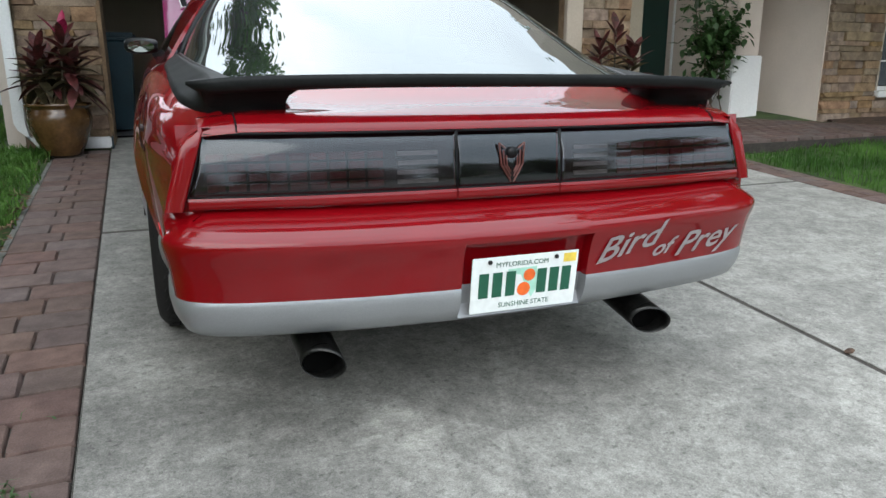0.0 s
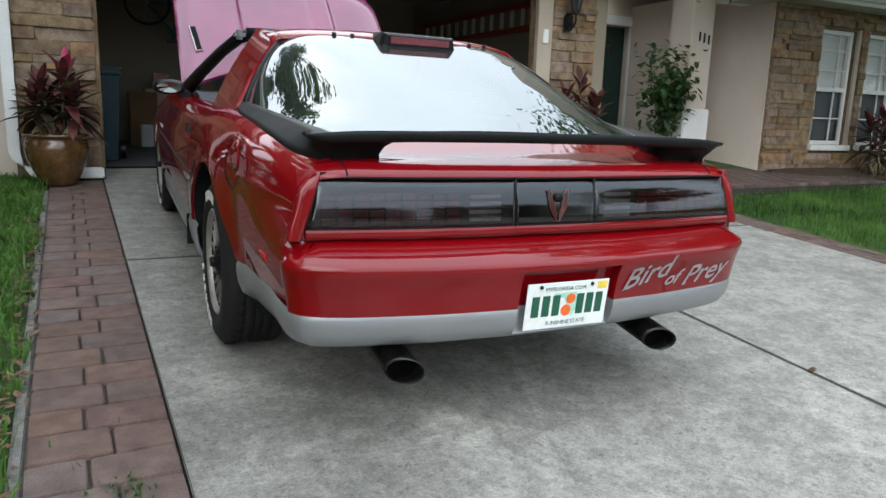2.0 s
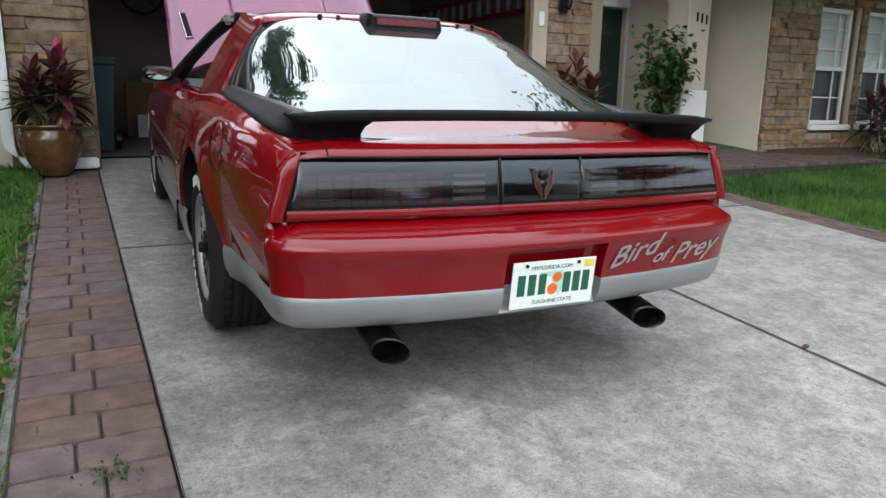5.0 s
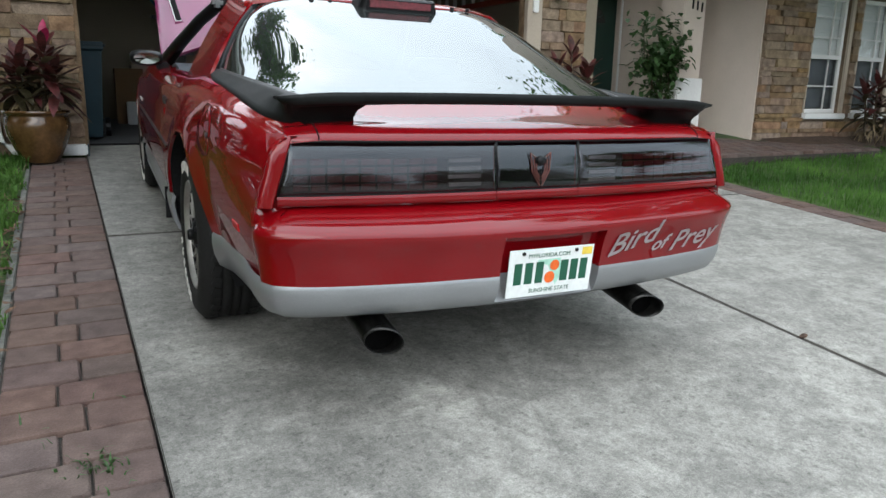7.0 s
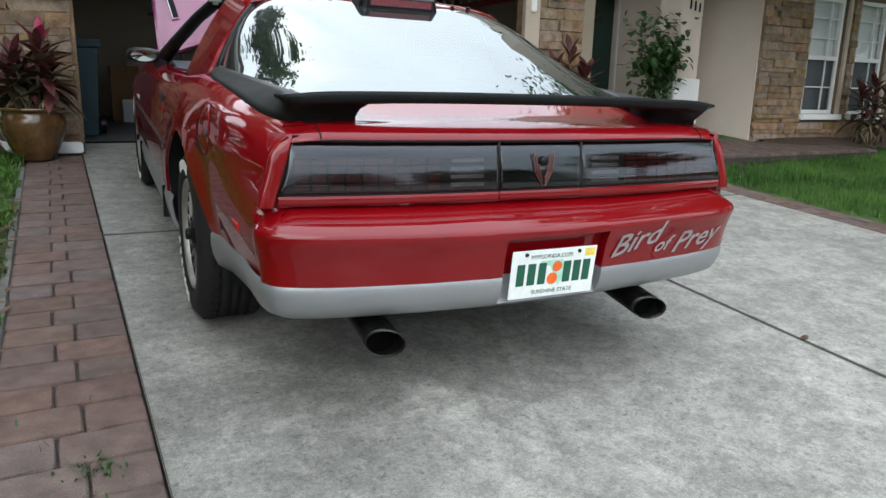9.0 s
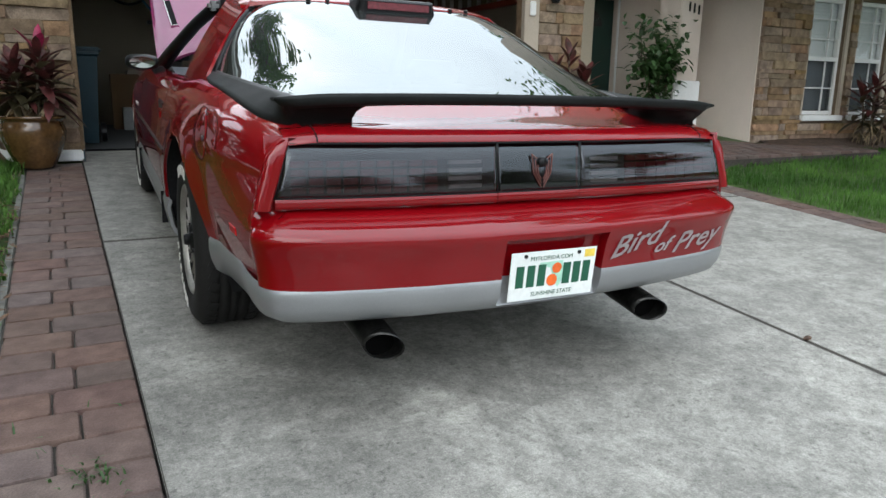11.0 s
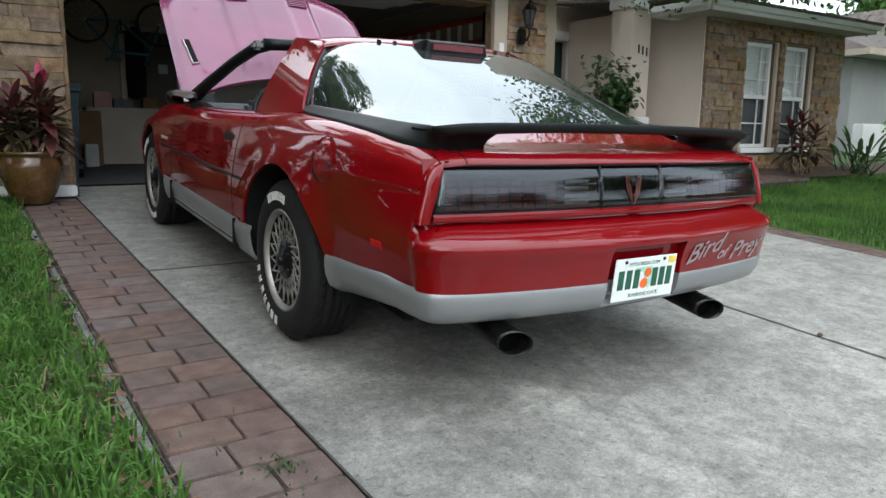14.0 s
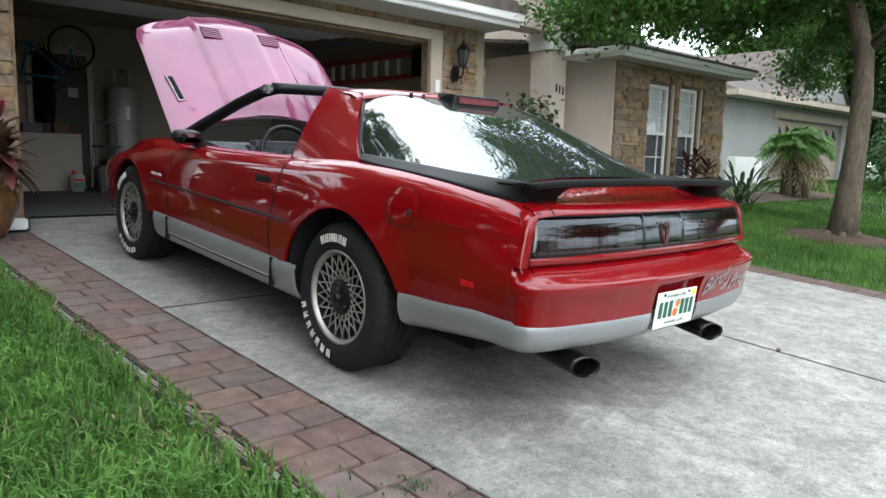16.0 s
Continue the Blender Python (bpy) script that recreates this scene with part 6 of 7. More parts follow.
plant = thing("cordyline", pose(3.56, 4.78, ground_z(3.56, 4.78) - 0.01), "dark red cordyline beside the garage pillar", "plant")
cordyline(plant, [(0.0, 0.0, 1.02, True), (0.08, -0.06, 0.86, False), (-0.08, 0.03, 0.84, False), (0.14, 0.05, 0.80, False)], 9, 1.05, False)
plant = thing("dracaena", pose(7.72, 4.02, ground_z(7.72, 4.02)), "brownish-red dracaena in the bed under the windows", "plant")
cordyline(plant, [(0.0, 0.0, 0.80, False), (0.09, -0.06, 0.62, False), (-0.09, 0.03, 0.68, False), (0.12, 0.06, 0.52, False)], 13, 1.0, False)

strel = thing("bird_of_paradise", pose(8.95, 3.85, ground_z(8.95, 3.85)), "large-leaved bird of paradise clump at the house corner", "plant")
bm, bs = bmesh.new(), bmesh.new()
for i in range(34):
    a, e, L = i * 2.4, rnd.uniform(0.55, 1.35), rnd.uniform(0.5, 0.95)
    b0 = Vector((rnd.uniform(-0.22, 0.22), rnd.uniform(-0.18, 0.18), 0))
    d = Vector((math.cos(a) * math.cos(e), math.sin(a) * math.cos(e), math.sin(e)))
    tube(bs, [b0, b0 + d * L * 0.55], [0.010, 0.006], 5)
    leaf(bm, b0 + d * L * 0.5, b0 + d * L * 1.05, rnd.uniform(0.05, 0.085), 0.10, seg=6, fold=0.7)
part("stalk", bs, LEAFGREEN, strel, "", True)
part("foliage", bm, LEAFGREEN, strel, "grey-green narrow paddle leaves", True)

palm = thing("palm", pose(11.85, 4.1, ground_z(11.85, 4.1)), "short multi-stemmed palm with a skirt of dead fronds", "palm")
bt, bg, bd = bmesh.new(), bmesh.new(), bmesh.new()


def frond(bm, hub, way, rise, length, droop, pairs, width):
    """An arching feather frond: a thin midrib with leaflets on both sides."""
    d = Vector((math.cos(way) * math.cos(rise), math.sin(way) * math.cos(rise), math.sin(rise)))
    side = Vector((-math.sin(way), math.cos(way), 0))
    at = lambda t: hub + d * length * t - Vector((0, 0, droop * length * t * t))
    tube(bm, [at(t) for t in frange(0, 1, 6)], [0.008, 0.007, 0.006, 0.005, 0.004, 0.002], 4, caps=False)
    for k in range(pairs):
        t = 0.18 + 0.80 * k / (pairs - 1)
        p, on = at(t), (at(min(t + 0.05, 1.02)) - at(t)).normalized()
        size = 0.19 * math.sin(math.pi * (0.2 + 0.75 * t)) + 0.04
        for s in (-1, 1):
            tip = p + (on * 0.55 + side * s * 0.8 + Vector((0, 0, rnd.uniform(-0.45, -0.05)))).normalized() * size * rnd.uniform(0.8, 1.15)
            leaf(bm, p, tip, width, 0.02, seg=2, fold=0.3)


for cx, cy, h in ((0, 0, 1.16), (-0.26, 0.12, 1.0), (0.28, -0.08, 1.06)):
    tube(bt, [(cx * 0.6, cy, -0.02), (cx * 0.8, cy, h * 0.5), (cx, cy, h)], [0.11, 0.09, 0.07], 10)
    for i in range(44):
        frond(bg, Vector((cx, cy, h)), i * 2.4 + rnd.uniform(-0.2, 0.2), rnd.uniform(0.05, 1.35), rnd.uniform(0.46, 0.66), rnd.uniform(0.5, 0.9), 12, 0.032)
    for i in range(16):
        frond(bd, Vector((cx, cy, h * rnd.uniform(0.75, 0.98))), i * 2.4 + rnd.uniform(-0.3, 0.3), rnd.uniform(-0.9, -0.2), rnd.uniform(0.4, 0.62), rnd.uniform(0.7, 1.1), 9, 0.022)
part("trunk", bt, BARK, palm, "", True)
part("fronds", bg, LEAFBRIGHT, palm, "bright green arching feather fronds", True)
part("dead_fronds", bd, LEAFDRY, palm, "hanging dry fronds", True)


def leafy(name, m, label, category, rx, ry, rz, n, size, mat, seed, stems=True):
    """A shrub: twigs and single leaves in an uneven cloud."""
    g = np.random.default_rng(seed)
    t = thing(name, m, label, category)
    u = g.normal(0, 1, (n, 3))
    u /= np.linalg.norm(u, axis=1)[:, None]
    rad = g.uniform(0.45, 1.0, n) ** 0.5
    lump = 1 + 0.22 * np.sin(u[:, 0] * 5 + seed) * np.cos(u[:, 1] * 6) + 0.12 * np.sin(u[:, 2] * 9 + u[:, 0] * 7)
    pos = u * (rad * lump)[:, None] * np.array([rx, ry, rz]) + np.array([0, 0, rz])
    d1 = g.normal(0, 1, (n, 3))
    d1 /= np.linalg.norm(d1, axis=1)[:, None]
    d2 = np.cross(d1, u + g.normal(0, 0.4, (n, 3)))
    d2 /= np.linalg.norm(d2, axis=1)[:, None] + 1e-9
    L = size * g.uniform(0.6, 1.3, n)[:, None]
    v = np.stack([pos, pos + d1 * L * 0.5 + d2 * L * 0.3, pos + d1 * L, pos + d1 * L * 0.5 - d2 * L * 0.3], 1).reshape(-1, 3)
    me = bpy.data.meshes.new("foliage")
    me.from_pydata(v.tolist(), [], np.arange(n * 4).reshape(-1, 4).tolist())
    me.materials.append(mat)
    f = new("foliage", me)
    f.parent = t
    tagged(f, kind="stuff")
    if stems:
        bm = bmesh.new()
        r = random.Random(seed)
        for k in range(9):
            p = Vector((r.uniform(-0.7, 0.7) * rx, r.uniform(-0.7, 0.7) * ry, rz * r.uniform(1.0, 1.7)))
            tube(bm, [(p.x * 0.1, p.y * 0.1, -0.02), (p.x * 0.5, p.y * 0.5, p.z * 0.55), p], [0.014, 0.010, 0.004], 6)
        part("stem", bm, BARK, t, "", True)
    return t


leafy("shrub", pose(15.8, 2.6, ground_z(15.8, 2.6)), "round clipped green shrub on the far lawn", "shrub", 0.9, 0.9, 0.45, 3500, 0.09, LEAFBRIGHT, 3)
leafy("shrub", pose(17.5, 3.6, ground_z(17.5, 3.6)), "tall leafy green shrub by the neighbouring house", "shrub", 1.1, 1.1, 0.9, 4500, 0.11, LEAFGREEN, 4)
leafy("shrub", pose(14.1, 1.6, ground_z(14.1, 1.6)), "low dark green hedge shrub", "shrub", 0.9, 0.8, 0.35, 3500, 0.07, LEAFGREEN, 6)

climber = thing("climbing_plant", pose(5.02, 4.98, 0.43), "leafy green climbing shrub by the porch column", "plant")
bm, bl = bmesh.new(), bmesh.new()
rc = random.Random(21)
for k in range(9):
    p = Vector((rc.uniform(-0.06, 0.06), rc.uniform(-0.05, 0.05), 0))
    q = [p]
    sway = rc.uniform(-0.42, 0.40)
    for f in frange(0.12, 1, 8):
        q.append(Vector((p.x + sway * f ** 1.5 + rc.uniform(-0.04, 0.04), p.y + rc.uniform(-0.08, 0.08), rc.uniform(0.95, 1.34) * f)))
    tube(bm, q, [0.012, 0.011, 0.010, 0.009, 0.008, 0.007, 0.006, 0.005, 0.003], 6)
    for j, c in enumerate(q[3:]):
        for _ in range(5 + 4 * j):
            b = c + Vector((rc.gauss(0, 0.10), rc.gauss(0, 0.08), rc.gauss(0, 0.08)))
            d = Vector((rc.uniform(-1, 1), rc.uniform(-1, 0.6), rc.uniform(-0.8, 0.5))).normalized() * rc.uniform(0.06, 0.12)
            leaf(bl, b, b + d, 0.062, 0.015, seg=3, fold=0.3)
part("stem", bm, BARK, climber, "", True)
part("foliage", bl, LEAFGREEN, climber, "small green leaves", True)

# downspout round the stone pillar's foot
spout = thing("downspout", pose(-1.90, 4.98, 0.0), "white metal downspout with an elbow along the ground", "downspout")
part("pipe", boxes((-0.04, 0.045, -0.035, 0.035, 0.60, 2.62), bevel=0.012), WHITE, spout)
bm = bmesh.new()
loft(bm, [[(x + a, y, z + b) for a, y, b in ((-c, -0.035, s), (c, -0.035, -s), (c, 0.035, -s), (-c, 0.035, s))] for x, z, c, s in ((0.0025, 0.62, 0.042, 0.0), (0.006, 0.56, 0.041, 0.008), (0.022, 0.50, 0.037, 0.020), (0.055, 0.45, 0.028, 0.032), (0.10, 0.415, 0.014, 0.040), (0.16, 0.402, 0.0, 0.042))], closed=True)
part("elbow", bm, WHITE, spout, "white elbow")
part("foot_pipe", boxes((0.15, 0.66, -0.045, 0.04, 0.357, 0.447), bevel=0.012), WHITE, spout)
part("outlet", boxes((0.661, 0.672, -0.05, 0.045, 0.35, 0.45), bevel=0.003), BINTEAL, spout, "dark outlet end")

light = thing("path_light", pose(-2.13, 4.86, ground_z(-2.1, 4.86)), "small white path light with a black cap in the lawn", "garden light")
bm = bmesh.new()
rod(bm, (0, 0, 0), (0, 0, 0.17), 0.022, seg=10)
part("post", bm, WHITE, light, "", True)
bm = lathe(bmesh.new(), [(0.03, 0.17), (0.06, 0.185), (0.055, 0.20), (0.02, 0.235), (0.0, 0.245)], 14)
part("cap", bm, BLACKTRIM, light, "black cap", True)

lamp = thing("wall_lantern", pose(3.52, 5.02, 2.17), "black carriage lantern with clear glass on the stone pillar", "lantern")
part("back_plate", boxes((-0.05, 0.05, -0.02, 0.04, -0.24, -0.06), bevel=0.015), BLACKTRIM, lamp)
bm = bmesh.new()
tube(bm, [(0, -0.02, -0.16), (0, -0.09, -0.20), (0, -0.13, -0.14), (0, -0.12, -0.05)], 0.012, 8)
part("bracket", bm, BLACKTRIM, lamp, "", True)
bm = bmesh.new()
loft(bm, [[(r * math.cos(a), -0.12 + r * math.sin(a), z) for a in frange(0, 2 * math.pi, 7)[:-1]] for r, z in ((0.042, -0.04), (0.072, 0.13))], closed=True)
part("lantern_glass", bm, LANTERN, lamp, "clear glass panes")
bm = lathe(bmesh.new(), [(0.09, 0.13), (0.085, 0.145), (0.045, 0.19), (0.02, 0.205), (0.012, 0.24), (0.0, 0.25)], 6, "z", (0, -0.12, 0))
for a in frange(0, 2 * math.pi, 7)[:-1]:
    rod(bm, (0.045 * math.cos(a), -0.12 + 0.045 * math.sin(a), -0.04), (0.076 * math.cos(a), -0.12 + 0.076 * math.sin(a), 0.13), 0.006, seg=5)
rod(bm, (0, -0.12, -0.06), (0, -0.12, -0.03), 0.045, seg=10)
part("lantern_cage", bm, BLACKTRIM, lamp)
keypad = tagged(part("keypad", boxes((-0.035, 0.035, -0.03, 0.0, -0.075, 0.075), bevel=0.008), WHITE, at=pose(3.25, 5.076, 1.86)), "small pale garage door keypad on the trim", "keypad")

# ---- garage contents ----
bin_ = thing("wheelie_bin", pose(-1.30, 6.45, FLOOR), "dark teal plastic wheeled rubbish bin", "bin")
bm = bmesh.new()
loft(bm, [[(x * k, y * k, z) for x, y in ((-0.26, -0.28), (0.26, -0.28), (0.26, 0.28), (-0.26, 0.28))] for k, z in ((0.78, 0.02), (0.97, 0.86), (1.04, 0.88), (1.04, 0.90))], closed=True)
part("bin_body", bm, BINTEAL, bin_)
part("bin_lid", boxes((-0.29, 0.29, -0.31, 0.31, 0.902, 0.95), bevel=0.02), BINTEAL, bin_)
for s in (-1, 1):
    bm = bmesh.new()
    rod(bm, (s * 0.24, 0.26, 0.1), (s * 0.29, 0.26, 0.1), 0.1, seg=16)
    part("bin_wheel", bm, BLACKTRIM, bin_)

door2 = thing("door_2", pose(0.44, 10.39, FLOOR), "plain brown door at the back of the garage", "door", kind="structure")
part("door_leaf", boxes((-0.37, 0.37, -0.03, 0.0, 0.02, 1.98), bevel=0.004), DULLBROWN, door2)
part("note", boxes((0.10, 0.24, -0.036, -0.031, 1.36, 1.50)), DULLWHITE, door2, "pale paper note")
part("door_frame", boxes((-0.45, -0.375, -0.05, 0.0, 0, 2.06), (0.375, 0.45, -0.05, 0.0, 0, 2.06), (-0.37, 0.37, -0.05, 0.0, 1.985, 2.06)), TRIMTAN, door2)

heater = thing("water_heater", pose(1.22, 10.05, FLOOR), "tall grey water heater on a stand", "water heater")
part("stand", boxes((-0.28, 0.28, -0.28, 0.28, 0, 0.42), bevel=0.005), CARD, heater)
bm = lathe(bmesh.new(), [(0.0, 0.42), (0.225, 0.42), (0.23, 0.44), (0.23, 1.50), (0.215, 1.54), (0.08, 1.56), (0.0, 1.56)], 28)
part("tank", bm, HEATER, heater, "", True)
bm = bmesh.new()
for s in (-1, 1):
    tube(bm, [(s * 0.11, 0, 1.55), (s * 0.11, 0, 1.74), (s * 0.09, 0.03, 1.79), (s * 0.05, 0.2, 1.80)], 0.022, 8)
part("water_pipe", bm, ALU, heater, "", True)
part("label_plate", boxes((-0.03, 0.03, -0.236, -0.228, 1.05, 1.25)), WHITE, heater, "white and red label")

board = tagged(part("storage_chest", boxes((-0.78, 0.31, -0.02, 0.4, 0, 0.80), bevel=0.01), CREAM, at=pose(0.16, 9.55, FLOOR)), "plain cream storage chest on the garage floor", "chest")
stool = thing("step_stool", pose(0.82, 9.55, FLOOR), "grey folding step stool with black treads", "step stool")
bm = bmesh.new()
for s in (-1, 1):
    tube(bm, [(s * 0.2, -0.2, 0), (s * 0.16, 0.05, 0.75), (s * 0.14, 0.08, 0.98)], 0.016, 8)
    tube(bm, [(s * 0.18, 0.28, 0), (s * 0.15, 0.06, 0.72)], 0.014, 8)
tube(bm, [(-0.14, 0.08, 0.98), (0.14, 0.08, 0.98)], 0.016, 8)
part("stool_frame", bm, STEELGREY, stool, "", True)
for z, y in ((0.30, -0.14), (0.62, -0.02)):
    part("tread", boxes((-0.18, 0.18, y - 0.06, y + 0.14, z, z + 0.03), bevel=0.006), BLACKTRIM, stool)
tagged(part("tool_box", boxes((-0.2, 0.24, -0.15, 0.15, 0, 0.36), bevel=0.02), DARKMETAL, at=pose(0.72, 9.1, FLOOR)), "dark plastic tool box on the floor", "tool box")
jug = thing("jug", pose(0.33, 9.3, FLOOR), "white plastic jug with a red and green label", "jug")
part("jug_body", boxes((-0.09, 0.09, -0.06, 0.06, 0, 0.24), bevel=0.02), DULLWHITE, jug, "", True)
bm = bmesh.new()
rod(bm, (-0.04, 0, 0.235), (-0.04, 0, 0.29), 0.025, seg=10)
part("jug_cap", bm, REDLAMP, jug)
part("jug_label", boxes((-0.07, 0.07, -0.063, -0.0605, 0.06, 0.13)), PLATEG, jug)
part("jug_band", boxes((-0.07, 0.07, -0.063, -0.0605, 0.15, 0.18)), REDLAMP, jug)
tagged(part("cardboard_box", boxes((-0.2, 0.16, -0.2, 0.2, 0, 0.74), bevel=0.008), CARD, at=pose(-0.66, 9.2, FLOOR)), "tall brown cardboard box with items on top", "box")
for x, y, z, w, h, m_, nm in ((-0.12, 9.7, 0.80, 0.24, 0.13, DARKMETAL, "black tin on the chest"), (-0.38, 9.75, 0.80, 0.22, 0.22, EMBLEM, "dull red carton on the chest"), (0.26, 9.75, 0.80, 0.2, 0.16, CARD, "brown carton on the chest"), (-0.66, 8.9, 0.0, 0.16, 0.3, DULLWHITE, "white bag on the floor")):
    tagged(part("carton", boxes((-w / 2, w / 2, -0.08, 0.08, 0, h), bevel=0.01), m_, at=pose(x, y, FLOOR + z)), nm, "carton")


def bicycle(m, label):
    """Hung upside down: two wheels, frame, fork, saddle and bars."""
    b = thing("bicycle", m, label, "bicycle")
    for x in (-0.5, 0.5):
        bm = bmesh.new()
        rows = [[((0.30 + 0.02 * math.cos(c)) * math.cos(a) + x, 0.02 * math.sin(c), (0.30 + 0.02 * math.cos(c)) * math.sin(a)) for c in frange(0, 2 * math.pi, 7)[:-1]] for a in frange(0, 2 * math.pi, 33)]
        loft(bm, rows, closed=True)
        w = part("bike_wheel", bm, BLACKTRIM, b, "black tyre", True)
        bm = bmesh.new()
        for k in range(14):
            a = 2 * math.pi * k / 14
            rod(bm, (x, 0.015, 0), (x + 0.285 * math.cos(a), 0, 0.285 * math.sin(a)), 0.0025, seg=4)
        rod(bm, (x, -0.04, 0), (x, 0.04, 0), 0.02, seg=8)
        part("spokes", bm, ALU, w)
    bm = bmesh.new()
    for p, q in (((-0.5, 0), (-0.05, 0.02)), ((-0.5, 0), (-0.15, -0.42)), ((-0.05, 0.02), (-0.17, -0.5)), ((-0.05, 0.02), (0.36, -0.34)), ((-0.15, -0.42), (0.33, -0.44)), ((0.31, -0.5), (0.5, 0))):
        rod(bm, (p[0], 0, p[1]), (q[0], 0, q[1]), 0.018, seg=8)
    part("bike_frame", bm, BLUEBIKE, b, "blue frame", True)
    part("saddle", boxes((-0.28, -0.04, -0.06, 0.06, -0.56, -0.51), bevel=0.02), BLACKTRIM, b)
    bm = bmesh.new()
    tube(bm, [(0.30, -0.3, -0.55), (0.30, -0.1, -0.58), (0.30, 0.1, -0.58), (0.30, 0.3, -0.55)], 0.012, 8)
    part("handlebar", bm, BLACKTRIM, b)
    bm = bmesh.new()
    rod(bm, (-0.05, -0.1, 0.02), (-0.05, -0.1, -0.15), 0.012, seg=6)
    box(bm, -0.1, 0.0, -0.18, -0.1, -0.17, -0.14)
    part("pedal", bm, BLACKTRIM, b)
    return b


bike = bicycle(pose(-0.02, 9.85, 2.42) @ pose(0, 0, 0, 0, 0), "blue bicycle hung upside down at the garage back")

ladder = thing("extension_ladder", pose(3.90, 6.3, 2.08), "orange fibreglass extension ladder hung on the garage wall", "ladder")
part("rail", boxes((-0.03, 0.05, 0, 3.6, 0.30, 0.37), bevel=0.006), LADDERORANGE, ladder)
part("rail", boxes((-0.03, 0.05, 0, 3.6, 0.0, 0.07), bevel=0.006), LADDERORANGE, ladder)
for k in range(12):
    bm = bmesh.new()
    box(bm, -0.012, 0.028, 0.30 + k * 0.28, 0.355 + k * 0.28, 0.071, 0.299, 0.004)
    part("rung", bm, RUNG, ladder)
part("ladder_foot", boxes((-0.04, 0.055, -0.12, -0.002, 0.02, 0.40), bevel=0.01), BLACKTRIM, ladder)

over = thing("overhead_door", pose(0.96, 5.62, 2.50), "white sectional garage door raised under the ceiling", "garage door", kind="structure")
for k in range(4):
    part("door_panel", boxes((-2.17, 2.17, k * 0.53, k * 0.53 + 0.52, 0.04 + 0.03 * k, 0.08 + 0.03 * k), bevel=0.008), WHITE, over)
for s in (-1, 1):
    part("track", boxes((s * 2.2, s * 2.235, 0, 2.4, 0.0, 0.045)), STEELGREY, over)
part("spring_bar", boxes((-2.1, 2.1, -0.02, 0.02, 0.17, 0.21)), STEELGREY, over)

# a dark soft bag and tools hung on the garage's back wall
bag = thing("hanging_bag", pose(0.20, 10.28, 1.35), "long black soft bag hung on the garage wall", "bag")
bm = bmesh.new()
loft(bm, [[(w * math.cos(a), d * math.sin(a), z) for a in frange(0, 2 * math.pi, 13)[:-1]] for w, d, z in ((0.04, 0.03, 0.0), (0.13, 0.08, 0.03), (0.15, 0.09, 0.35), (0.13, 0.08, 0.80), (0.10, 0.06, 1.02), (0.03, 0.02, 1.08))], closed=True)
part("bag_body", bm, BLACKMAT, bag, "", True)
bm = bmesh.new()
tube(bm, [(-0.03, 0, 1.05), (-0.03, 0.05, 1.16), (0.03, 0.05, 1.16), (0.03, 0, 1.05)], 0.012, 6)
part("bag_strap", bm, DARKMETAL, bag, "", True)

# ---- pavers, ledge stones, grass: repeated pieces ----
pr = random.Random(5)


def pillow(name, jitter, inset, seed, cut=0.07):
    """A unit block, 1 x 1 x 1 about its middle, whose upper face is worn round and uneven."""
    r = random.Random(seed)
    bm = bmesh.new()
    rows = []
    for z, k in ((-0.5, 1.0), (0.22, 1.0), (0.42, 1.0 - inset * 0.45), (0.5, 1.0 - inset)):
        row = []
        c = 1.0
        u, w = 1 - cut * 0.8, 1 - cut
        for x, y in ((-1, -w), (-u, -1), (0, -1), (u, -1), (1, -w), (1, 0), (1, w), (u, 1), (0, 1), (-u, 1), (-1, w), (-1, 0)):
            j = jitter if z > -0.4 else 0
            row.append((x * 0.5 * k * c + r.uniform(-j, j), y * 0.5 * k * c + r.uniform(-j, j), z + r.uniform(-j, j) * 0.6))
        rows.append(row)
    vs = loft(bm, rows, closed=True)
    bm.faces.new(vs[-1])
    me = bpy.data.meshes.new(name)
    bmesh.ops.recalc_face_normals(bm, faces=bm.faces)
    bm.to_mesh(me)
    bm.free()
    return me


PAVERS = [pillow("paver", 0.010, 0.06, k, 0.10) for k in range(10)]
STONES = [pillow("stone", 0.036, 0.06, 40 + k) for k in range(9)]
for me in PAVERS:
    me.materials.append(PAVER)
for me in STONES:
    me.materials.append(STONE)


def piece(name, meshes, parent, m):
    ob = new(name, pr.choice(meshes))
    ob.matrix_world = m
    ob.parent = parent
    return ob


border = thing("paver_border", Matrix.Identity(4), "narrow band of worn reddish pavers along the driveway", "pavement", kind="structure")
bm = boxes((-1.508, -1.102, -8, 4.92, -0.2, -0.018))
for v in bm.verts:
    v.co.x -= SKEW * v.co.y
box(bm, 3.587, 3.884, -8, 4.7, -0.2, -0.018)
part("paver_bed", bm, JOINT, border, at=SLOPE)
STEP = 0.1643
for k in range(-46, 30):
    y = 0.153 + k * STEP + STEP / 2
    if y > 4.88:
        break
    xe = -1.503 - SKEW * y
    cut = xe + (0.233 if k % 2 else 0.160) + pr.uniform(-0.006, 0.006)
    for x0, x1 in ((xe, cut), (cut, left_edge(y) - 0.003)):
        m = SLOPE @ pose((x0 + x1) / 2, y, -0.036 + pr.uniform(-0.0015, 0.0015), pr.uniform(-0.3, 0.3), pr.uniform(-0.3, 0.3), 1.8 + pr.uniform(-0.5, 0.5)) @ Matrix.Diagonal((x1 - x0 - 0.004, STEP - 0.005, 0.07, 1))
        piece("paver", PAVERS, border, m)
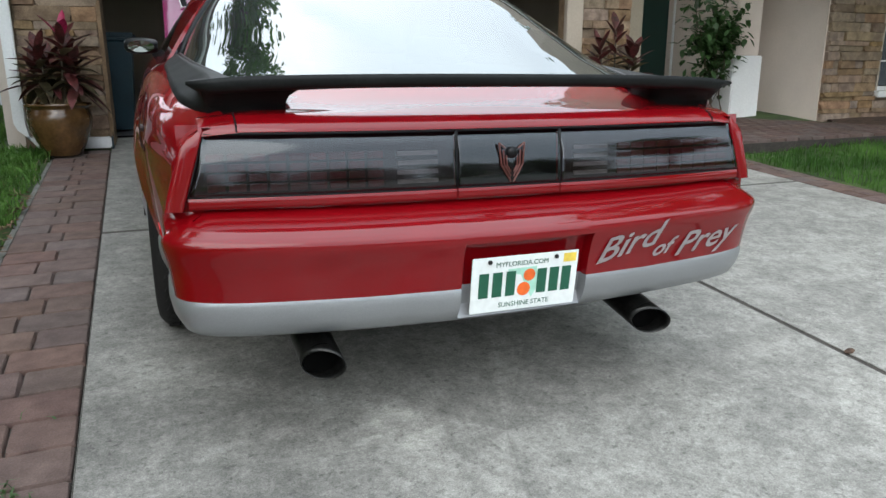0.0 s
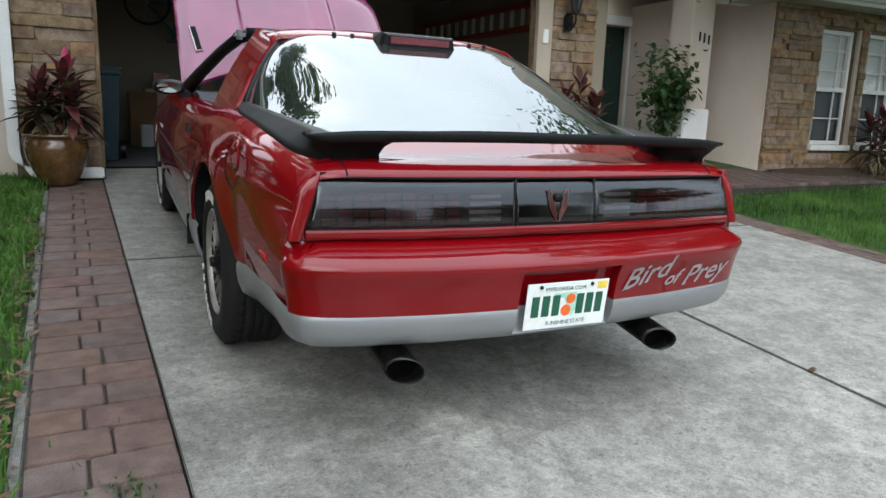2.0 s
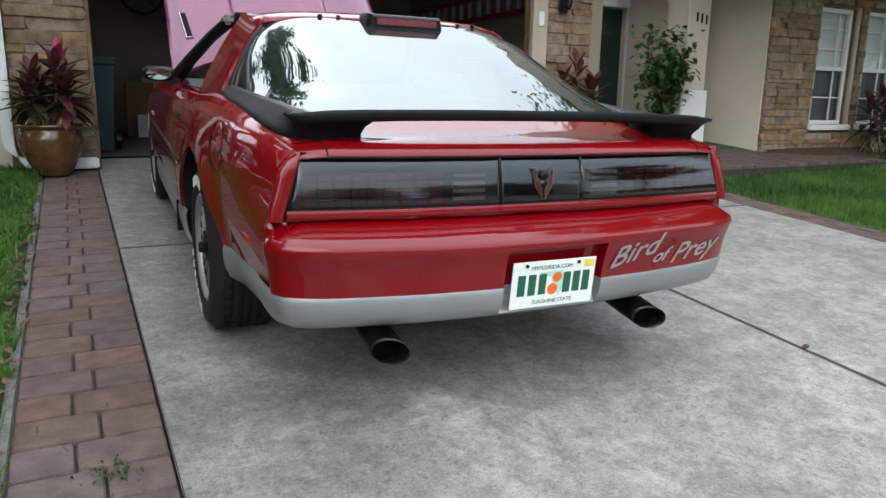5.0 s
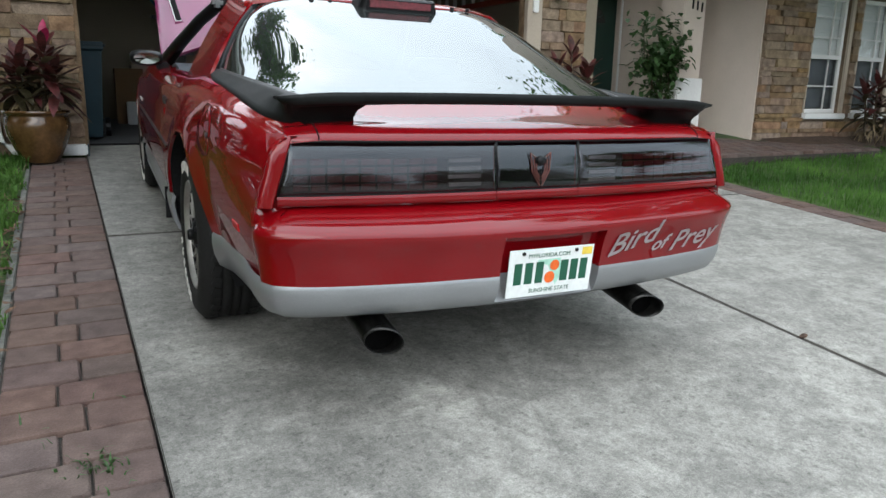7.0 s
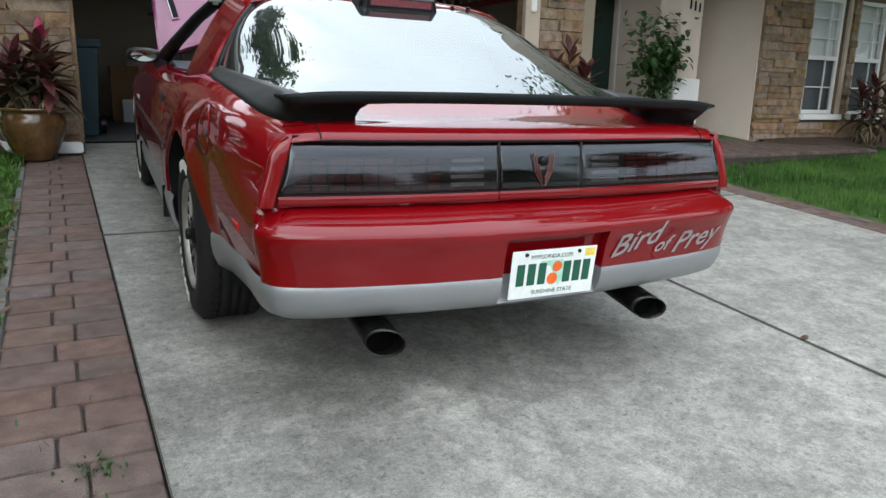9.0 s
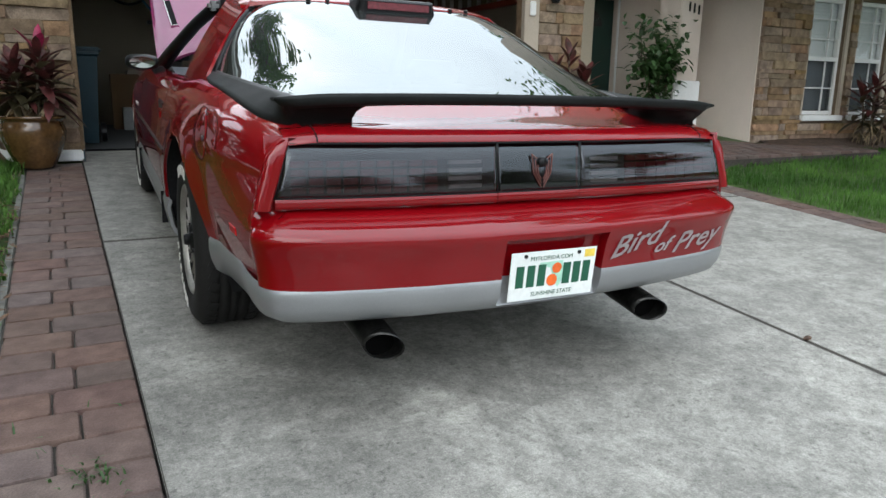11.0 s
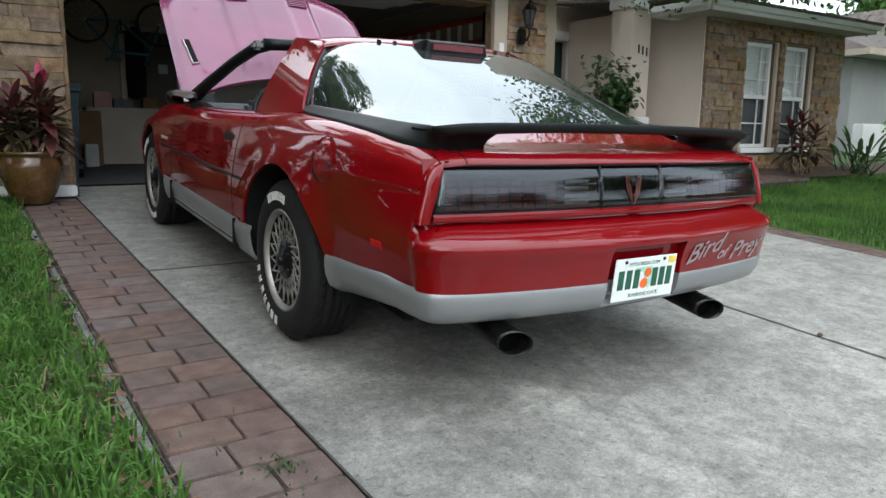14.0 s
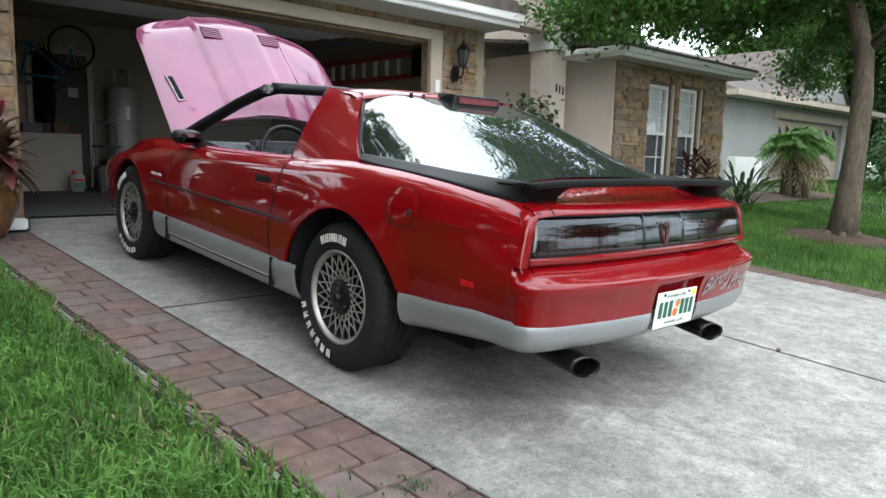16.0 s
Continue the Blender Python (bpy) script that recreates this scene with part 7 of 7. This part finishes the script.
for k in range(-46, 29):
    y = k * 0.1615
    for x0, x1 in ((3.592, 3.79 if k % 2 else 3.70), (3.79 if k % 2 else 3.70, 3.882)):
        m = SLOPE @ pose((x0 + x1) / 2, y, -0.036 + pr.uniform(-0.003, 0.003), pr.uniform(-0.8, 0.8), pr.uniform(-0.8, 0.8)) @ Matrix.Diagonal((x1 - x0 - 0.004, 0.158, 0.07, 1))
        piece("paver", PAVERS, border, m)
walk_ob = bpy.data.objects["walkway"]
for i in range(19):
    for j in range(11):
        x, y = 4.02 + i * 0.165 + (0.08 if j % 2 else 0), 3.54 + j * 0.165
        if x < (7.05 if y < 4.3 else 5.98):
            piece("paver", PAVERS, walk_ob, pose(x, y, walk_z(x, y) - 0.018, 2.8 + pr.uniform(-0.6, 0.6), pr.uniform(-0.6, 0.6)) @ Matrix.Diagonal((0.158, 0.158, 0.06, 1)))


def ledge(parent, x0, x1, z0, z1, y, holes=(), courses=(0.05, 0.065, 0.08, 0.10, 0.12)):
    """Courses of rough ledge stone on a wall face that looks along -y."""
    z = z0
    while z < z1 - 0.02:
        h = min(pr.choice(courses), z1 - z)
        if z1 - z - h < 0.03:
            h = z1 - z
        spans = [(x0, x1)]
        for a, b, c, d in holes:
            if z + h > c + 0.01 and z < d - 0.01:
                spans = [t for s in spans for t in ((s[0], min(s[1], a)), (max(s[0], b), s[1])) if t[1] - t[0] > 0.02]
        for a, b in spans:
            x = a
            while x < b - 0.005:
                L = pr.choice((0.12, 0.18, 0.26, 0.36, 0.5)) * pr.uniform(0.8, 1.2) * (1.25 if h < 0.08 else 0.9)
                if b - x - L < 0.13:
                    L = b - x
                deep = pr.uniform(0.028, 0.072)
                m = pose(x + L / 2, y + 0.05 - deep / 2 + 0.004, z + h / 2, 90 + pr.uniform(-1.5, 1.5), pr.uniform(-0.8, 0.8), pr.uniform(-1, 1)) @ Matrix.Diagonal((L - 0.001, h - 0.001, deep + 0.012, 1))
                piece("stone", STONES, parent, m)
                x += L
        z += h


ledge(wall_garage, -1.86, OPEN_L - 0.03, 0.34, 2.62, GY)
ledge(wall_garage, OPEN_R + 0.195, 3.955, 0.34, 2.62, GY)
ledge(wall_garage, OPEN_L - 0.04, OPEN_R + 0.19, OPEN_T + 0.135, 2.62, GY)
ledge(wing, 6.045, 9.27, 0.40, 2.41, WY, [(a - 0.05, b + 0.07, SILL - 0.075, HEAD + 0.03) for a, b in WIN], (0.05, 0.06, 0.07, 0.085, 0.10))


def grass(name, label, n, area, keep, hmin, hmax, wid, seed, mat=None, lie=0.5):
    """Bent blades, as one sheet of many: area (x0, x1, y0, y1), keep(x, y, random) decides where they grow."""
    g = np.random.default_rng(seed)
    x = g.uniform(area[0], area[1], n)
    y = g.uniform(area[2], area[3], n)
    u = g.uniform(0, 1, n)
    k = np.array([keep(a, b, c) for a, b, c in zip(x, y, u)])
    x, y = x[k], y[k]
    n = len(x)
    z = np.array([ground_z(a, b) for a, b in zip(x, y)]) - 0.012
    patch = np.array([noise.noise(Vector((a * 1.7, b * 1.7, seed))) for a, b in zip(x, y)])
    h = g.uniform(hmin, hmax, n) * (1 + 0.45 * patch)
    a = g.uniform(0, 2 * np.pi, n)
    bend = g.uniform(0.1, 1.0, n) * lie * h
    b = a + g.normal(0, 0.6, n)
    w = wid * g.uniform(0.6, 1.3, n)
    base = np.stack([x, y, z], 1)
    side = np.stack([np.cos(a), np.sin(a), np.zeros(n)], 1) * w[:, None] / 2
    way = np.stack([-np.sin(b), np.cos(b), np.zeros(n)], 1)
    mid = base + way * (bend * 0.35)[:, None] + np.array([0, 0, 1.0]) * (h * 0.6)[:, None]
    tip = base + way * bend[:, None] + np.array([0, 0, 1.0]) * (h * (1 - 0.25 * lie))[:, None]
    v = np.stack([base - side, base + side, mid - side * 0.75, mid + side * 0.75, tip], 1).reshape(-1, 3)
    i = np.arange(n)[:, None] * 5
    f = [*(i + np.array([[0, 1, 3, 2]])).tolist(), *(i + np.array([[2, 3, 4]])).tolist()]
    me = bpy.data.meshes.new(name)
    me.from_pydata(v.tolist(), [], f)
    me.materials.append(mat or GRASS)
    ob = new(name, me)
    return tagged(ob, label, "grass", kind="stuff")


def left_lawn(x, y, u):
    e = -1.555 - SKEW * y + 0.03 * math.sin(y * 7) + 0.022 * math.sin(y * 17) + 0.015 * math.sin(y * 31)
    bare = noise.noise(Vector((x * 2.2, y * 2.2, 3))) < -0.38 and x > -1.9
    near = smooth01(-1.57 - SKEW * y, -1.80 - SKEW * y, x)
    return x < e and u < (0.42 + 0.58 * near) * (0.45 if bare else 1)


def right_lawn(x, y, u):
    if x < 3.94 + 0.03 * math.sin(y * 6) or math.hypot(x - 7.1, y - 1.65) < 0.5 + 0.5 * u:
        return False
    if y > min(3.30 + 0.16 * (x - 3.9), 3.74) + 0.04 * math.sin(x * 2):
        return False
    return True


grass("grass", "thick uneven green lawn beside the pavers", 105000, (-4.2, -1.45, -1.9, 5.0), left_lawn, 0.04, 0.115, 0.0095, 1, lie=1.0)
grass("dry_grass", "scattered straw-coloured blades in the lawn", 5200, (-3.6, -1.45, -1.9, 4.5), left_lawn, 0.03, 0.085, 0.007, 6, LEAFDRY, 1.4)
grass("grass", "green lawn running back beside the house", 14000, (-7.5, -2.1, 5.0, 12.2), lambda x, y, u: True, 0.06, 0.14, 0.012, 2)
grass("grass", "mown green lawn beside the driveway", 60000, (3.9, 10.5, -1.5, 4.3), right_lawn, 0.04, 0.09, 0.007, 3)
grass("grass", "far green lawn towards the neighbouring house", 30000, (10.5, 22, -2.0, 6.6), lambda x, y, u: not (x < 13.5 and y > 3.75), 0.05, 0.11, 0.014, 4)
grass("grass", "lawn running down to the street", 34000, (-9.0, -1.45, -8.0, -1.9), lambda x, y, u: x < -1.525 - SKEW * y, 0.04, 0.10, 0.013, 11, lie=0.9)
grass("grass", "lawn of the neighbouring plot", 30000, (-10.0, -4.2, -1.9, 6.0), lambda x, y, u: True, 0.04, 0.10, 0.016, 12, lie=0.9)
grass("grass", "lawn between the driveway and the street", 34000, (3.94, 14.0, -8.0, -1.5), lambda x, y, u: True, 0.04, 0.10, 0.015, 13, lie=0.9)
grass("weed", "small weeds growing in the paver joints", 2600, (-1.50, -1.12, -0.30, 0.50), lambda x, y, u: u < 0.9 * math.exp(-((x + 1.24) / 0.05) ** 2 - ((y - 0.11) / 0.05) ** 2) or (u < 0.04 and noise.noise(Vector((x * 7, y * 7, 9))) > 0.16), 0.015, 0.05, 0.008, 8, LEAFGREEN, 1.3)

# a crumb of dirt lying on the driveway joint
bm = bmesh.new()
bmesh.ops.create_icosphere(bm, subdivisions=2, radius=1.0)
for v in bm.verts:
    k = 0.6 + 0.35 * noise.noise(v.co * 2.3)
    v.co = Vector((v.co.x * 0.05 * k, v.co.y * 0.022 * k, max(v.co.z, -0.2) * 0.012 * k))
tagged(part("dirt_clump", bm, MULCH, at=SLOPE @ pose(1.385, 0.06, 0.003, 0, 0, 20)), "small dark clump of dirt on the driveway joint", "dirt")

# dead leaves along the pavers' edge and under the oak
bm = bmesh.new()
lr = random.Random(31)
for k in range(330):
    if k < 220:
        y = lr.uniform(-0.9, 3.4)
        x = -1.51 - SKEW * y - abs(lr.gauss(0, 0.07))
    else:
        a, d = lr.uniform(0, 6.28), abs(lr.gauss(0, 0.5)) + 0.2
        x, y = 7.1 + math.cos(a) * d, 1.65 + math.sin(a) * d
    z = ground_z(x, y) + lr.uniform(0.0, 0.02)
    a, L = lr.uniform(0, 6.28), lr.uniform(0.025, 0.06)
    leaf(bm, (x, y, z), (x + math.cos(a) * L, y + math.sin(a) * L, z + lr.uniform(-0.005, 0.02)), L * 0.45, 0.0, seg=3, fold=lr.uniform(-0.4, 0.6))
tagged(part("leaf_litter", bm, LITTER), "dry brown fallen leaves along the paver edge", "leaves", kind="stuff")
bm = bmesh.new()
loft(bm, [[(7.1 + r * math.cos(a), 1.65 + r * math.sin(a) * 0.9, ground_z(7.1 + r * math.cos(a), 1.65 + r * math.sin(a)) + h) for a in frange(0, 2 * math.pi, 25)[:-1]] for r, h in ((0.12, 0.05), (0.35, 0.045), (0.62, 0.02), (0.78, -0.02))], closed=True)
structure("tree_ring", bm, MULCH, "ring of dark mulch round the oak", "ground", True)
